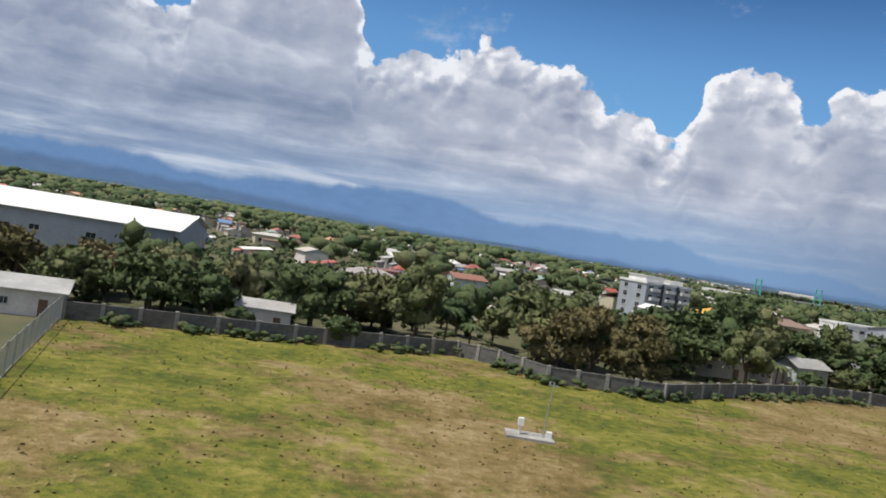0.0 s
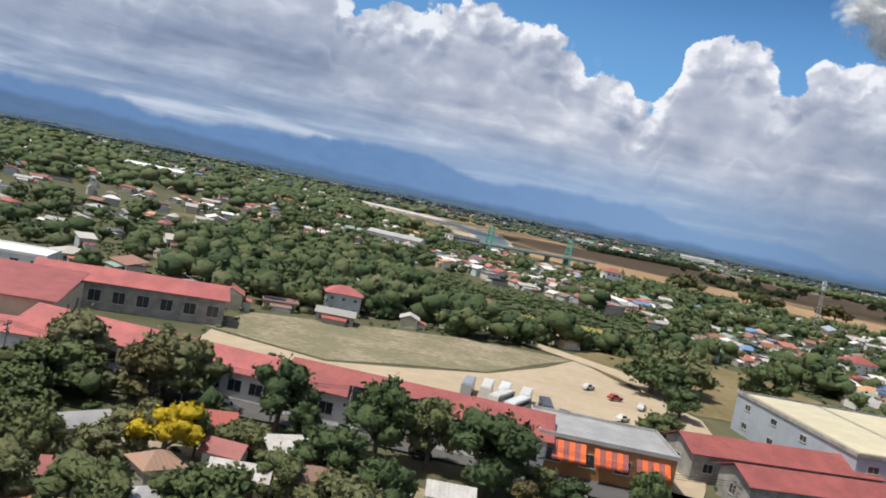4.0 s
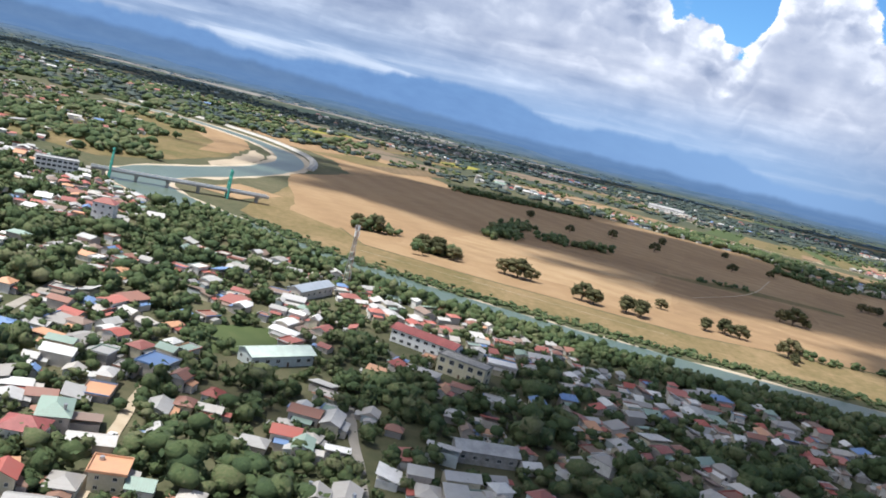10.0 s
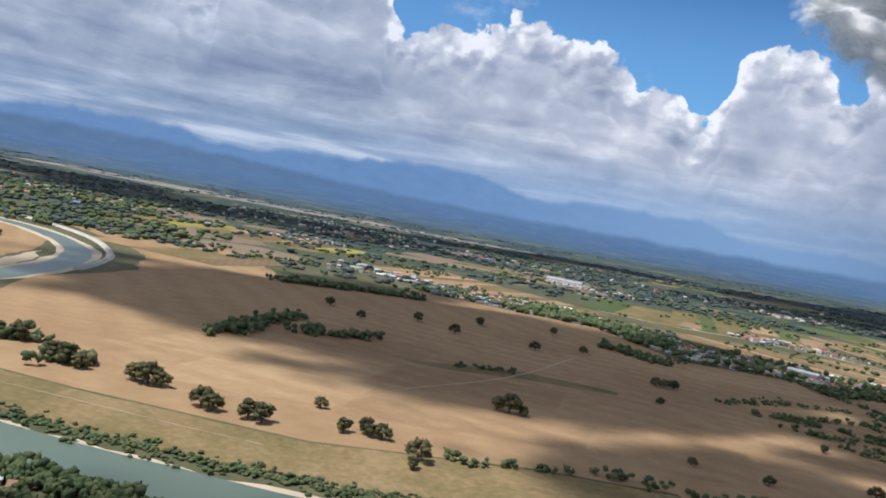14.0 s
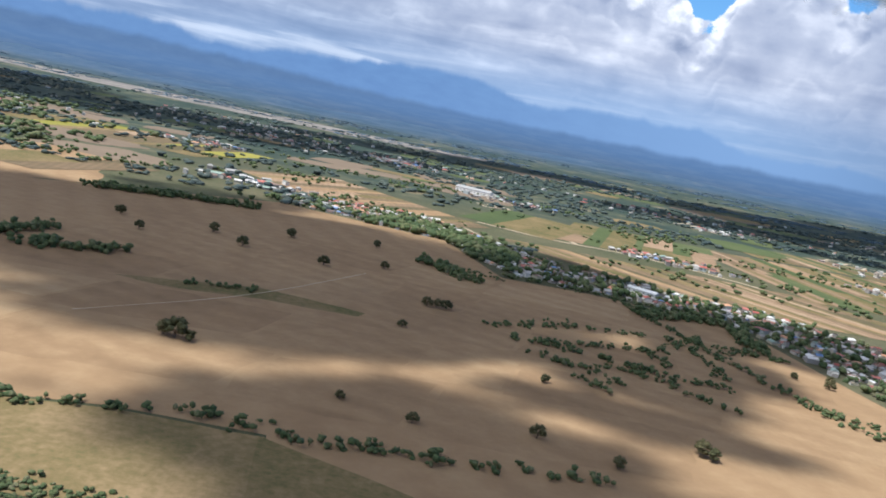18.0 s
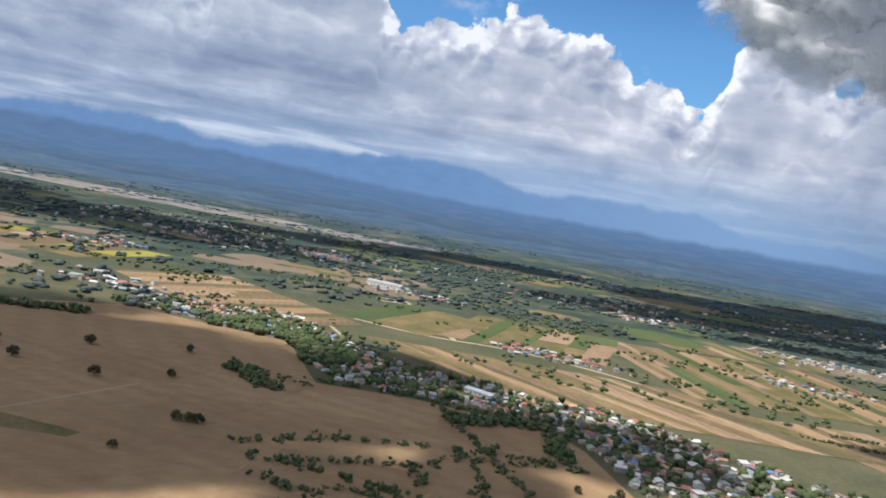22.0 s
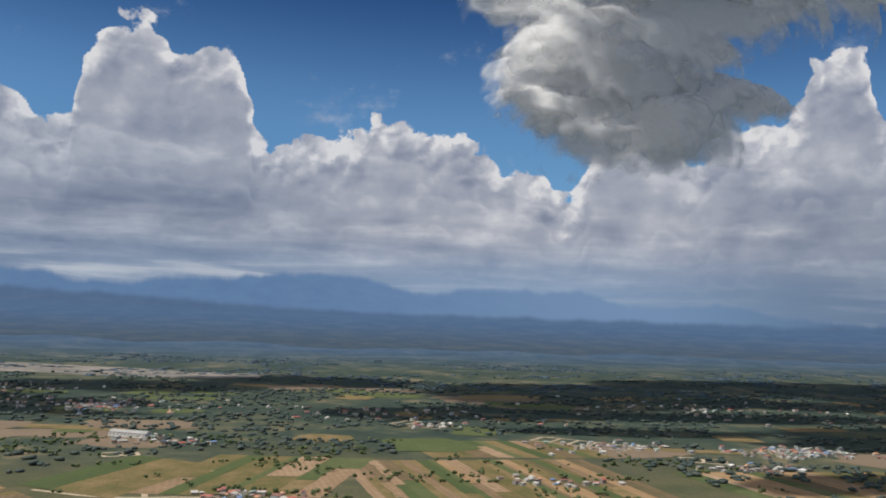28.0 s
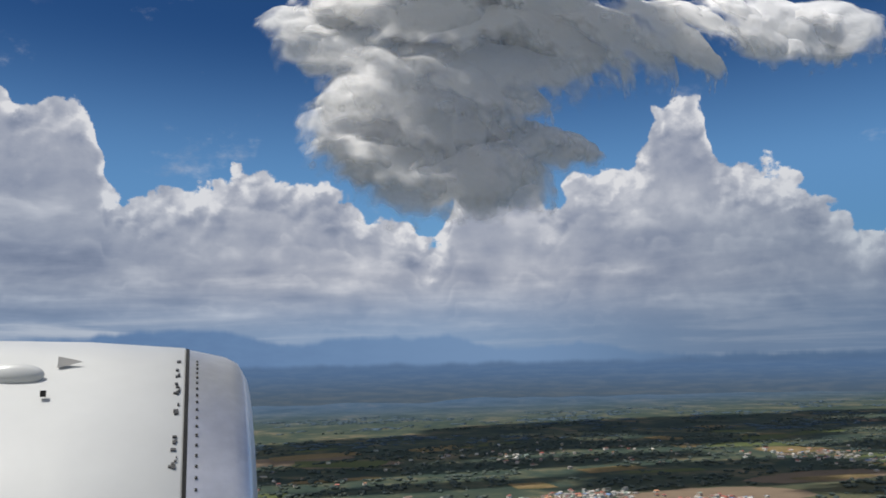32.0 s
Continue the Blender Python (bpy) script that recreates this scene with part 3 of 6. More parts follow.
def roof_shape(w, d, h, kind, rise, over=0.25, thick=0.07):
    """A roof of real thickness over a w x d plan whose eaves stand at h; the ridge runs along x."""
    s, a, b = Shape(), w / 2 + over, d / 2 + over
    if kind == "flat":
        return s.box(-a, -b, h, a, b, h + 0.12).box(-a, -b, h + 0.12, a, -b + 0.12, h + 0.4).box(-a, b - 0.12, h + 0.12, a, b, h + 0.4).box(-a, -b + 0.12, h + 0.12, -a + 0.12, b - 0.12, h + 0.4).box(a - 0.12, -b + 0.12, h + 0.12, a, b - 0.12, h + 0.4)
    r = 0.0 if kind == "gable" else min(a, b) * 0.9
    top = [(-a, -b, h), (a, -b, h), (a, b, h), (-a, b, h), (-a + r, 0, h + rise), (a - r, 0, h + rise)]
    if kind == "shed":
        top = [(-a, -b, h), (a, -b, h), (a, b, h + rise), (-a, b, h + rise)]
        v = [(x, y, z + thick) for x, y, z in top] + top
        return s.add(v, [(0, 1, 2, 3), (7, 6, 5, 4), (0, 4, 5, 1), (1, 5, 6, 2), (2, 6, 7, 3), (3, 7, 4, 0)])
    v = [(x, y, z + thick) for x, y, z in top] + top
    up = [(0, 1, 5, 4), (2, 3, 4, 5), (1, 2, 5), (3, 0, 4)] if kind == "hip" else [(0, 1, 5, 4), (2, 3, 4, 5)]
    f = up + [tuple(k + 6 for k in q[::-1]) for q in up]
    f += [(0, 6, 7, 1), (2, 8, 9, 3)] + ([(1, 7, 8, 2), (3, 9, 6, 0)] if kind == "hip" else [(1, 7, 11, 5), (5, 11, 8, 2), (3, 9, 10, 4), (4, 10, 6, 0)])
    return s.add(v, f)


def wall_shape(w, d, h, kind, rise):
    s = Shape().box(-w / 2, -d / 2, -0.3, w / 2, d / 2, h)
    if kind == "gable":
        for x in (-w / 2, w / 2):
            t = 0.1 if x < 0 else -0.1
            s.add([(x, -d / 2, h), (x, d / 2, h), (x, 0, h + rise * 0.95), (x + t, -d / 2, h), (x + t, d / 2, h), (x + t, 0, h + rise * 0.95)], [(0, 1, 2), (5, 4, 3), (0, 2, 5, 3), (1, 4, 5, 2)])
    return s


WIN = {}


def window_meshes(w, h):
    key = (round(w, 2), round(h, 2))
    if key not in WIN:
        t = 0.05
        fr = Shape().box(-w / 2, -0.04, 0, -w / 2 + t, 0.02, h).box(w / 2 - t, -0.04, 0, w / 2, 0.02, h).box(-w / 2 + t, -0.04, h - t, w / 2 - t, 0.02, h)
        fr.box(-w / 2 - 0.04, -0.08, -0.05, w / 2 + 0.04, 0.02, t).box(-t / 3, -0.035, t, t / 3, 0.02, h - t)
        WIN[key] = (fr.mesh("window_frame", M["frame"]), Shape().box(-w / 2 + t, -0.02, t, w / 2 - t, 0.012, h - t).mesh("pane", M["glass"]))
    return WIN[key]


def building(name, label, category, x, y, w, d, h, turn=0.0, roof="gable", rise=1.0, wall_mat="house_wall", roof_mat="house_roof", cols=3, rows=1,
             over=0.25, win=(0.6, 0.6), door=True, group="", sides=True, base=0.0):
    """A building with walls, a roof, framed windows floor by floor and a door."""
    ob = thing(name, label, category, (x, y, base), turn, group)
    part("wall", wall_shape(w, d, h, roof, rise).mesh("wall", M[wall_mat]), ob)
    part("roof", roof_shape(w, d, h, roof, rise, over).mesh("roof", M[roof_mat]), ob)
    fr, pa = window_meshes(*win)
    floor = h / rows

    def put_window(px, py, pz, turned):
        o = part("window", fr, ob, at=pose(px, py, pz, 0, 0, turned))
        part("pane", pa, o)
    for r in range(rows):
        z = r * floor + (floor - win[1]) * 0.55
        for c in range(cols):
            if door and r == 0 and c == cols // 2:
                continue
            put_window(-w / 2 + (c + 0.5) * w / cols, -d / 2 - 0.01, z, 0)
        if sides:
            n = max(1, round(cols * d / w * 0.7))
            for c in range(n):
                py = -d / 2 + (c + 0.5) * d / n
                put_window(w / 2 + 0.01, py, z, 90)
                put_window(-w / 2 - 0.01, py, z, -90)
    if door:
        part("door", Shape().box(-0.25, -0.05, 0, 0.25, 0.012, min(1.05, floor * 0.8)).mesh("door", M["door"]), ob, at=pose(-w / 2 + (cols // 2 + 0.5) * w / cols, -d / 2 - 0.01, 0))
    return ob


def ico(sub):
    bm = bmesh.new()
    bmesh.ops.create_icosphere(bm, subdivisions=sub, radius=1.0)
    bm.verts.ensure_lookup_table()
    v = np.array([q.co[:] for q in bm.verts])
    f = np.array([[q.index for q in p.verts] for p in bm.faces])
    bm.free()
    return v, f


ICO = {k: ico(k) for k in (1, 2, 3)}


def lumps(centres, sizes, sub, jitter, r):
    """Many uneven leaf masses as one pair of arrays. sizes: n x 3."""
    v, f = ICO[sub]
    n, m = len(centres), len(v)
    a = r.uniform(0, math.tau, n)
    k = 1 + r.normal(0, jitter, (n, m))
    p = v[None] * k[..., None] * sizes[:, None]
    c, s = np.cos(a)[:, None], np.sin(a)[:, None]
    p = np.stack([p[..., 0] * c - p[..., 1] * s, p[..., 0] * s + p[..., 1] * c, p[..., 2]], -1) + centres[:, None]
    return p.reshape(-1, 3), (f[None] + (np.arange(n) * m)[:, None, None]).reshape(-1, 3)


def leaves(points, size, r):
    """Small bent leaf sprays standing off a crown."""
    n = len(points)
    u = r.normal(0, 1, (n, 3))
    u /= np.linalg.norm(u, axis=1)[:, None]
    w = np.cross(u, r.normal(0, 1, (n, 3)))
    w /= np.linalg.norm(w, axis=1)[:, None]
    s = size * r.uniform(0.6, 1.4, (n, 1))
    v = np.stack([points - u * s, points + w * s * 0.55, points + u * s, points - w * s * 0.55 + np.cross(u, w) * s * 0.3], 1).reshape(-1, 3)
    k = np.arange(n)[:, None] * 4
    return v, np.concatenate([k + [0, 1, 2], k + [0, 2, 3]], 0)


def join(*pairs):
    vs, fs, n = [], [], 0
    for v, f in pairs:
        vs.append(v)
        fs.append(f + n)
        n += len(v)
    return np.concatenate(vs), np.concatenate(fs)


def crown(r, w, h, z0, n, spray, sub=2):
    """A crown of n leaf masses round uneven limbs with sprays of leaves outside."""
    a, q = r.uniform(0, math.tau, n), np.sqrt(r.uniform(0, 1, n))
    z = r.uniform(0, 1, n)
    rad = w * 0.62 * q * np.sqrt(np.clip(1 - (z - 0.35) ** 2 * 1.6, 0.1, 1))
    c = np.stack([rad * np.cos(a), rad * np.sin(a), z0 + h * (0.12 + 0.76 * z)], 1)
    s = np.stack([w * r.uniform(0.15, 0.30, n)] * 2 + [h * r.uniform(0.12, 0.20, n)], 1)
    v, f = lumps(c, s, sub, 0.13, r)
    pick = v[r.integers(0, len(v), spray)]
    return join((v, f), leaves(pick + r.normal(0, 0.045 * w, (spray, 3)), 0.062 * w, r))


def outline(pts, z, wobble):
    """The corners of a piece of land with uneven edges between them."""
    out = []
    for k, a in enumerate(pts):
        b = pts[(k + 1) % len(pts)]
        n = min(max(1, int(math.hypot(b[0] - a[0], b[1] - a[1]) / 12)), 12)
        for j in range(n):
            t = j / n
            out.append(Vector((a[0] + (b[0] - a[0]) * t + (rng.normal(0, wobble) if j else 0), a[1] + (b[1] - a[1]) * t + (rng.normal(0, wobble) if j else 0), z)))
    return out


def patch(name, label, category, pts, z, mat, wobble=0.6, kind="structure"):
    """A flat piece of land with an uneven edge."""
    for w in (wobble, 0.0):
        out = outline(pts, z, w)
        faces = [tuple(q) for q in tessellate_polygon([out])]
        area = abs(sum(a.x * b.y - b.x * a.y for a, b in zip(out, out[1:] + out[:1]))) / 2
        cut = sum(abs((out[b] - out[a]).cross(out[c] - out[a]).z) / 2 for a, b, c in faces)
        if abs(cut - area) < 0.003 * area:
            break
    faces = [q if (out[q[1]] - out[q[0]]).cross(out[q[2]] - out[q[0]]).z > 0 else q[::-1] for q in faces]
    return tagged(new(name, mesh(name, out, faces, M[mat])), label, category, "", kind)


def ribbon(name, label, category, pts, width, z, mat, wobble=0.0):
    """A road, bank or stream along a line, smoothed."""
    p = np.array(pts, float)
    for _ in range(2):
        q = np.empty((2 * len(p), 2))
        q[0], q[-1] = p[0], p[-1]
        q[1:-1:2], q[2:-1:2] = 0.75 * p[:-1] + 0.25 * p[1:], 0.25 * p[:-1] + 0.75 * p[1:]
        p = q
    t = np.gradient(p, axis=0)
    n = np.stack([-t[:, 1], t[:, 0]], 1) / np.linalg.norm(t, axis=1)[:, None].clip(1e-6)
    wd = np.full(len(p), width) if np.isscalar(width) else np.interp(np.linspace(0, 1, len(p)), np.linspace(0, 1, len(width)), width)
    wd = wd[:, None] / 2
    e = rng.normal(0, wobble, (2, len(p), 1)) if wobble else np.zeros((2, len(p), 1))
    l, r = p + n * (wd + e[0]), p - n * (wd + e[1])
    v = np.zeros((2 * len(p), 3))
    v[0::2, :2], v[1::2, :2], v[:, 2] = l, r, z
    f = [(2 * k + 1, 2 * k + 3, 2 * k + 2, 2 * k) for k in range(len(p) - 1)]
    return tagged(new(name, mesh(name, v, f, M[mat])), label, category, "", "structure")


def inside(px, py, poly):
    c = np.zeros(len(px), bool)
    n = len(poly)
    for k in range(n):
        (x0, y0), (x1, y1) = poly[k], poly[(k + 1) % n]
        if y0 == y1:
            continue
        c ^= ((y0 > py) != (y1 > py)) & (px < (x1 - x0) * (py - y0) / (y1 - y0) + x0)
    return c


def off_line(px, py, pts, gap):
    """True for places that keep at least gap from a line."""
    ok = np.ones(len(px), bool)
    for a, b in zip(pts[:-1], pts[1:]):
        d = np.array(b, float) - a
        t = np.clip(((px - a[0]) * d[0] + (py - a[1]) * d[1]) / (d @ d), 0, 1)
        ok &= np.hypot(px - a[0] - t * d[0], py - a[1] - t * d[1]) > gap
    return ok


# ---- land ----
def height(x, y):
    """The ground: a level plain, and foothills in the distance."""
    reach = max(0.0, (y - 3350 - 0.1 * x) / 1500)
    if reach <= 0:
        return 0.0
    q = noise.fractal(Vector((x * 0.0016, y * 0.0023, 3.0)), 0.9, 2.1, 5)
    return max(reach ** 1.2 * (14 + 34 * q) - 1.0, 1.0 * reach)


def land():
    xs = np.concatenate([np.linspace(-4300, -1300, 20), np.linspace(-1200, 2600, 50), np.linspace(2700, 5800, 20)])
    ys = np.concatenate([np.linspace(-2200, -300, 12), np.linspace(-200, 2200, 40), np.linspace(2250, 4900, 44)])
    v, nx = [], len(xs)
    for yy in ys:
        for xx in xs:
            v.append((xx, yy, height(xx, yy)))
    f = [(j * nx + i, j * nx + i + 1, (j + 1) * nx + i + 1, (j + 1) * nx + i) for j in range(len(ys) - 1) for i in range(nx - 1)]
    return tagged(new("ground", mesh("ground", v, f, M["land"], smooth=True)), "dry scrub plain rising to wooded foothills, haze painted in", "ground", "", "structure")


land()
FENCE = [(-22, 48.5), (-16, 51), (-9, 54), (2, 59.5), (5, 58), (8, 54), (16, 54.5), (23, 61), (32, 68), (48, 73), (60, 76.5), (74, 81), (87, 85.5), (102, 90), (108.5, 92)]
AIRFIELD = FENCE + [(109, 86), (113, 62), (122, 20), (140, -120), (-120, -120), (-40, -20), (-17, 32)]
patch("airfield_grass", "dry yellow-green airfield meadow inside the perimeter wall", "meadow", AIRFIELD, 0.05, "meadow", 0.15)
RIVER = [(-60, 1000), (0, 988), (60, 970), (140, 900), (185, 830), (207, 745), (208, 665), (198, 590), (183, 535), (197, 490), (227, 464), (265, 440), (310, 414), (345, 400), (390, 391), (440, 383), (500, 379), (560, 379), (700, 374), (900, 330), (1300, 250)]
ribbon("river_bank", "pale sandy river bank", "river bank", RIVER, [38, 36, 34, 33, 32, 31, 30, 30], 0.08, "sand", 1.5)
ribbon("river", "grey-green river between sandy banks", "river", RIVER, [20, 20, 24, 28, 28, 27, 27, 28], 0.16, "water", 0.6)
TAN = [(262, 600), (285, 520), (310, 472), (361, 461), (453, 449), (540, 467), (592, 468), (606, 400), (720, 396), (905, 560), (935, 612), (920, 640), (903, 706), (885, 788), (866, 829), (760, 850), (690, 845), (640, 980), (470, 1015), (335, 905), (268, 860), (240, 780)]
PASTURE = [(246, 520), (250, 482), (300, 436), (400, 413), (520, 402), (606, 400), (592, 466), (540, 465), (453, 447), (361, 459), (310, 470), (285, 518), (262, 598), (238, 640)]
patch("stubble_field", "large bare tan stubble field beyond the river", "field", TAN, 0.10, "tan", 0.0)
patch("pasture", "rough olive and brown pasture along the river", "pasture", PASTURE, 0.12, "olive")
patch("stubble_field", "brown bare field on the river bend's outer bank", "field", [(222, 690), (232, 640), (254, 570), (264, 520), (292, 498), (302, 520), (282, 600), (270, 690), (242, 770)], 0.145, "tan")
patch("stubble_field", "small tan plot beside the bridge", "field", [(215, 520), (240, 512), (250, 560), (222, 570)], 0.14, "tan")
patch("sand_bar", "pale sand bar inside the river bend", "sand", [(120, 880), (150, 800), (172, 700), (168, 600), (150, 545), (60, 560), (-20, 700), (-40, 900), (40, 930)], 0.06, "olive")
patch("sand_bar", "bare sand bar inside the river bend", "sand", [(160, 815), (184, 755), (192, 680), (186, 625), (178, 640), (176, 700), (166, 770)], 0.07, "sand", 1.5)
patch("sand_bar", "dry tan terrace inside the river bend", "sand", [(60, 960), (128, 885), (158, 800), (164, 720), (150, 700), (130, 790), (70, 880), (-40, 950)], 0.072, "tan", 2.0)
patch("stubble_field", "tan field outside the concrete dike", "field", [(60, 1050), (160, 975), (214, 890), (245, 800), (268, 862), (335, 908), (300, 990), (190, 1080)], 0.09, "tan", 2.0)
for row, y0 in enumerate((492, 560, 625, 700, 770)):
    x0 = 318 + 26 * row
    while x0 < 800:
        w = float(rng.uniform(45, 120))
        q = [(x0, y0), (x0 + w, y0 + rng.uniform(2, 12)), (x0 + w + 14, y0 + rng.uniform(55, 66)), (x0 + 16, y0 + rng.uniform(50, 62))]
        if all(inside(np.array([a]), np.array([b]), TAN)[0] for a, b in q):
            patch("stubble_plot", "bare ploughed plot within the stubble", "field", q, 0.13, "plot", 1.2)
        x0 += w + 1.0
patch("pasture", "rough olive and brown pasture narrowing along the river", "pasture", [(600, 401), (660, 398), (720, 397), (700, 420), (640, 446), (590, 466)], 0.124, "olive", 0.3)
patch("hedged_strip", "narrow dark green fallow strip in the stubble", "field", [(468, 632), (500, 646), (540, 664), (603, 653), (600, 643), (546, 640), (500, 628)], 0.16, "olive")
patch("gravel_lot", "bare dusty truck yard", "yard", [(122, 149), (142, 144), (160, 138), (186, 137), (190, 160), (182, 178), (178, 190), (160, 164), (138, 152), (122, 158)], 0.08, "dirt")
patch("rubble_lot", "rough lot of pale rubble and weeds", "lot", [(120, 160), (138, 153), (160, 165), (178, 190), (158, 190), (124, 176)], 0.07, "rubble")
patch("mown_lot", "brown mown lot with two big trees", "lot", [(176, 190), (182, 203), (196, 212), (209, 221), (219, 213), (227, 194), (234, 180), (230, 166), (190, 163)], 0.07, "brownfield")
patch("dry_yard", "dry brown yard between the perimeter wall and the trees", "yard", [(24, 63), (48, 74.5), (74, 82.5), (104, 92), (103, 101), (78, 96), (52, 90), (26, 78)], 0.09, "brownfield", 0.8)
patch("dry_yard", "bare worn yard under the roadside trees", "yard", [(112, 98), (140, 98), (162, 103), (160, 113), (140, 114), (118, 112)], 0.09, "rubble", 0.8)
patch("yellow_field", "flowering yellow-green field", "field", [(171, 240), (178, 228), (194, 227), (207, 231), (206, 241), (180, 240)], 0.08, "yellow")
patch("fallow_field", "olive fallow field with scattered scrub", "field", [(118, 262), (150, 240), (170, 246), (168, 262), (140, 280)], 0.08, "olive")
patch("fallow_field", "dry fallow field behind the woods", "field", [(60, 330), (120, 310), (140, 330), (90, 356)], 0.08, "brownfield")
patch("green_park", "walled green lawn in the town", "lawn", [(293, 303), (306, 286), (318, 296), (313, 316)], 0.08, "green")
patch("plaza", "pale dirt playground", "yard", [(262, 232), (266, 224), (275, 228), (272, 238)], 0.09, "dirt")
ROADS = [("highway", [(20, 118), (60, 122), (100, 126), (140, 127), (175, 121), (215, 112), (300, 130)], 7, "asphalt"),
         ("service_road", [(66, 190), (70, 160), (74, 140), (84, 124)], 4, "road"),
         ("side_road", [(173, 120), (178, 132), (183, 150), (190, 178), (170, 200), (150, 215)], 5, "dirt"),
         ("town_street", [(255, 330), (258, 311), (264, 265), (271, 233), (276, 214), (290, 170), (300, 140)], 2.4, "road"),
         ("lane", [(236, 206), (240, 188), (243, 176), (247, 150)], 2.0, "road"),
         ("lane", [(302, 262), (305, 244), (309, 228), (314, 205), (318, 180)], 2.0, "dirt"),
         ("town_street", [(330, 330), (350, 310), (373, 285), (391, 271), (420, 245), (450, 225)], 3.0, "asphalt"),
         ("lane", [(339, 275), (342, 261), (347, 242), (353, 215)], 2.0, "road"),
         ("town_street", [(293, 356), (315, 345), (340, 322)], 2.4, "road"),
         ("village_road", [(673, 1177), (760, 1140), (850, 1157), (950, 1110), (1001, 1065), (1029, 1026), (1120, 960), (1300, 900)], 6, "dirt"),
         ("field_track", [(560, 1250), (650, 1120), (680, 1050)], 4, "dirt"),
         ("field_track", [(749, 1290), (772, 1215), (790, 1150)], 6, "dirt"),
         ("field_track", [(830, 1296), (850, 1230), (866, 1160)], 6, "dirt"),
         ("field_track", [(310, 455), (360, 448), (405, 440), (440, 436)], 0.6, "rubble"),
         ("field_track", [(480, 560), (540, 640), (590, 760)], 0.7, "sand")]
for nm, pts, wd, mt in ROADS:
    ribbon(nm, {"asphalt": "grey asphalt street through the town", "road": "pale concrete street between houses", "dirt": "pale dirt road", "sand": "narrow worn field track", "rubble": "faint worn field track"}[mt], "road", pts, wd, 0.2, mt, 0.12)
ribbon("river_bed", "wide pale dry river bed far across the plain", "river bed", [(-1100, 3150), (-670, 3030), (-230, 2920), (180, 2815), (550, 2710), (710, 2800)], [300, 330, 360, 330, 240, 90], 0.5, "gravel", 14.0)
PLOTS = [(1300, 2230, 150, 55), (1400, 2075, 120, 45), (1245, 2155, 70, 40), (1850, 1440, 190, 90), (2150, 1560, 160, 60), (1350, 1480, 160, 50), (560, 1560, 120, 40), (-60, 1560, 150, 60), (120, 1250, 110, 70), (240, 1130, 90, 60)]
for x, y, a, b in PLOTS:
    q = [(x + a * math.cos(k) * rng.uniform(0.8, 1.2), y + b * math.sin(k) * rng.uniform(0.8, 1.2)) for k in np.linspace(0, math.tau, 9)[:-1]]
    patch("bare_field", "bare reddish-tan field on the far plain", "field", q, 0.25, "bare_hill", 3)


def strips(corner, along, across, n, mats, name, label, z=0.3, seed=1):
    """A block of long narrow fields side by side, each a field of its own."""
    r = np.random.default_rng(seed)
    cut = np.sort(np.r_[0, (np.arange(1, n) + r.uniform(-0.35, 0.35, n - 1)) / n, 1])
    c, a, b = (np.array(q, float) for q in (corner, along, across))
    for k in range(n):
        parts = [0, 1] if r.random() < 0.55 else [0, r.uniform(0.3, 0.7), 1]
        for s0, s1 in zip(parts[:-1], parts[1:]):
            q = [c + b * cut[k] + a * s0, c + b * cut[k + 1] + a * s0, c + b * cut[k + 1] + a * (s1 - 0.006), c + b * cut[k] + a * (s1 - 0.006)]
            patch(name, label, "field", [tuple(p) for p in q], z + 0.003 * k, mats[int(r.integers(len(mats)))], 0.5)


S1, S2, S3 = "harvested straw-coloured strip field", "green irrigated strip field", "long ploughed strip field"
strips((365, 1225), (105, 130), (220, -215), 20, ["straw", "straw", "tan", "olive"], "strip_field", S1, seed=2)
strips((650, 1200), (70, 190), (110, -60), 5, ["green", "green", "olive"], "strip_field", S2, seed=3)
strips((762, 1165), (60, 240), (200, -10), 7, ["green", "green", "straw", "olive"], "strip_field", S2, seed=4)
strips((690, 1080), (150, -175), (330, 0), 24, ["straw", "straw", "tan", "olive", "straw"], "strip_field", S3, seed=5)
strips((975, 1375), (60, -320), (330, 40), 26, ["straw", "tan", "straw", "green", "olive"], "strip_field", S3, seed=6)
strips((1080, 1010), (80, -190), (360, 60), 20, ["straw", "tan", "olive", "straw"], "strip_field", S3, seed=7)
strips((1060, 1560), (40, -150), (260, 20), 12, ["olive", "straw", "green"], "strip_field", S3, seed=8)
strips((1400, 1330), (60, -260), (420, 40), 18, ["olive", "straw", "green", "tan"], "strip_field", S3, seed=9)
strips((120, 960), (60, 150), (150, -40), 5, ["tan", "olive", "straw"], "strip_field", S1, seed=10)
strips((-30, 1330), (60, 190), (330, -60), 9, ["tan", "olive", "yellow", "straw"], "strip_field", S1, seed=11)


def estate(x, y, turn, w, d, n, name="estate_street"):
    """Pale unpaved streets of a new housing estate."""
    c, s_ = math.cos(math.radians(turn)), math.sin(math.radians(turn))

    def at(u, v):
        return (x + u * c - v * s_, y + u * s_ + v * c)
    lines = [[at(-w / 2, v), at(0, v + 2), at(w / 2, v)] for v in (-d / 2, d / 2)]
    lines += [[at(-w / 2 + w * k / (n - 1), -d / 2), at(-w / 2 + w * k / (n - 1) + 1, 0), at(-w / 2 + w * k / (n - 1), d / 2)] for k in range(n)]
    for q in lines:
        ribbon(name, "pale dirt street of a new housing estate", "road", q, 5, 0.62, "sand", 0.3)


estate(1112, 1745, -35, 95, 60, 5)
estate(1345, 1560, -35, 150, 55, 6)
estate(1480, 1420, -20, 60, 40, 3)
estate(700, 1390, 20, 40, 30, 3)


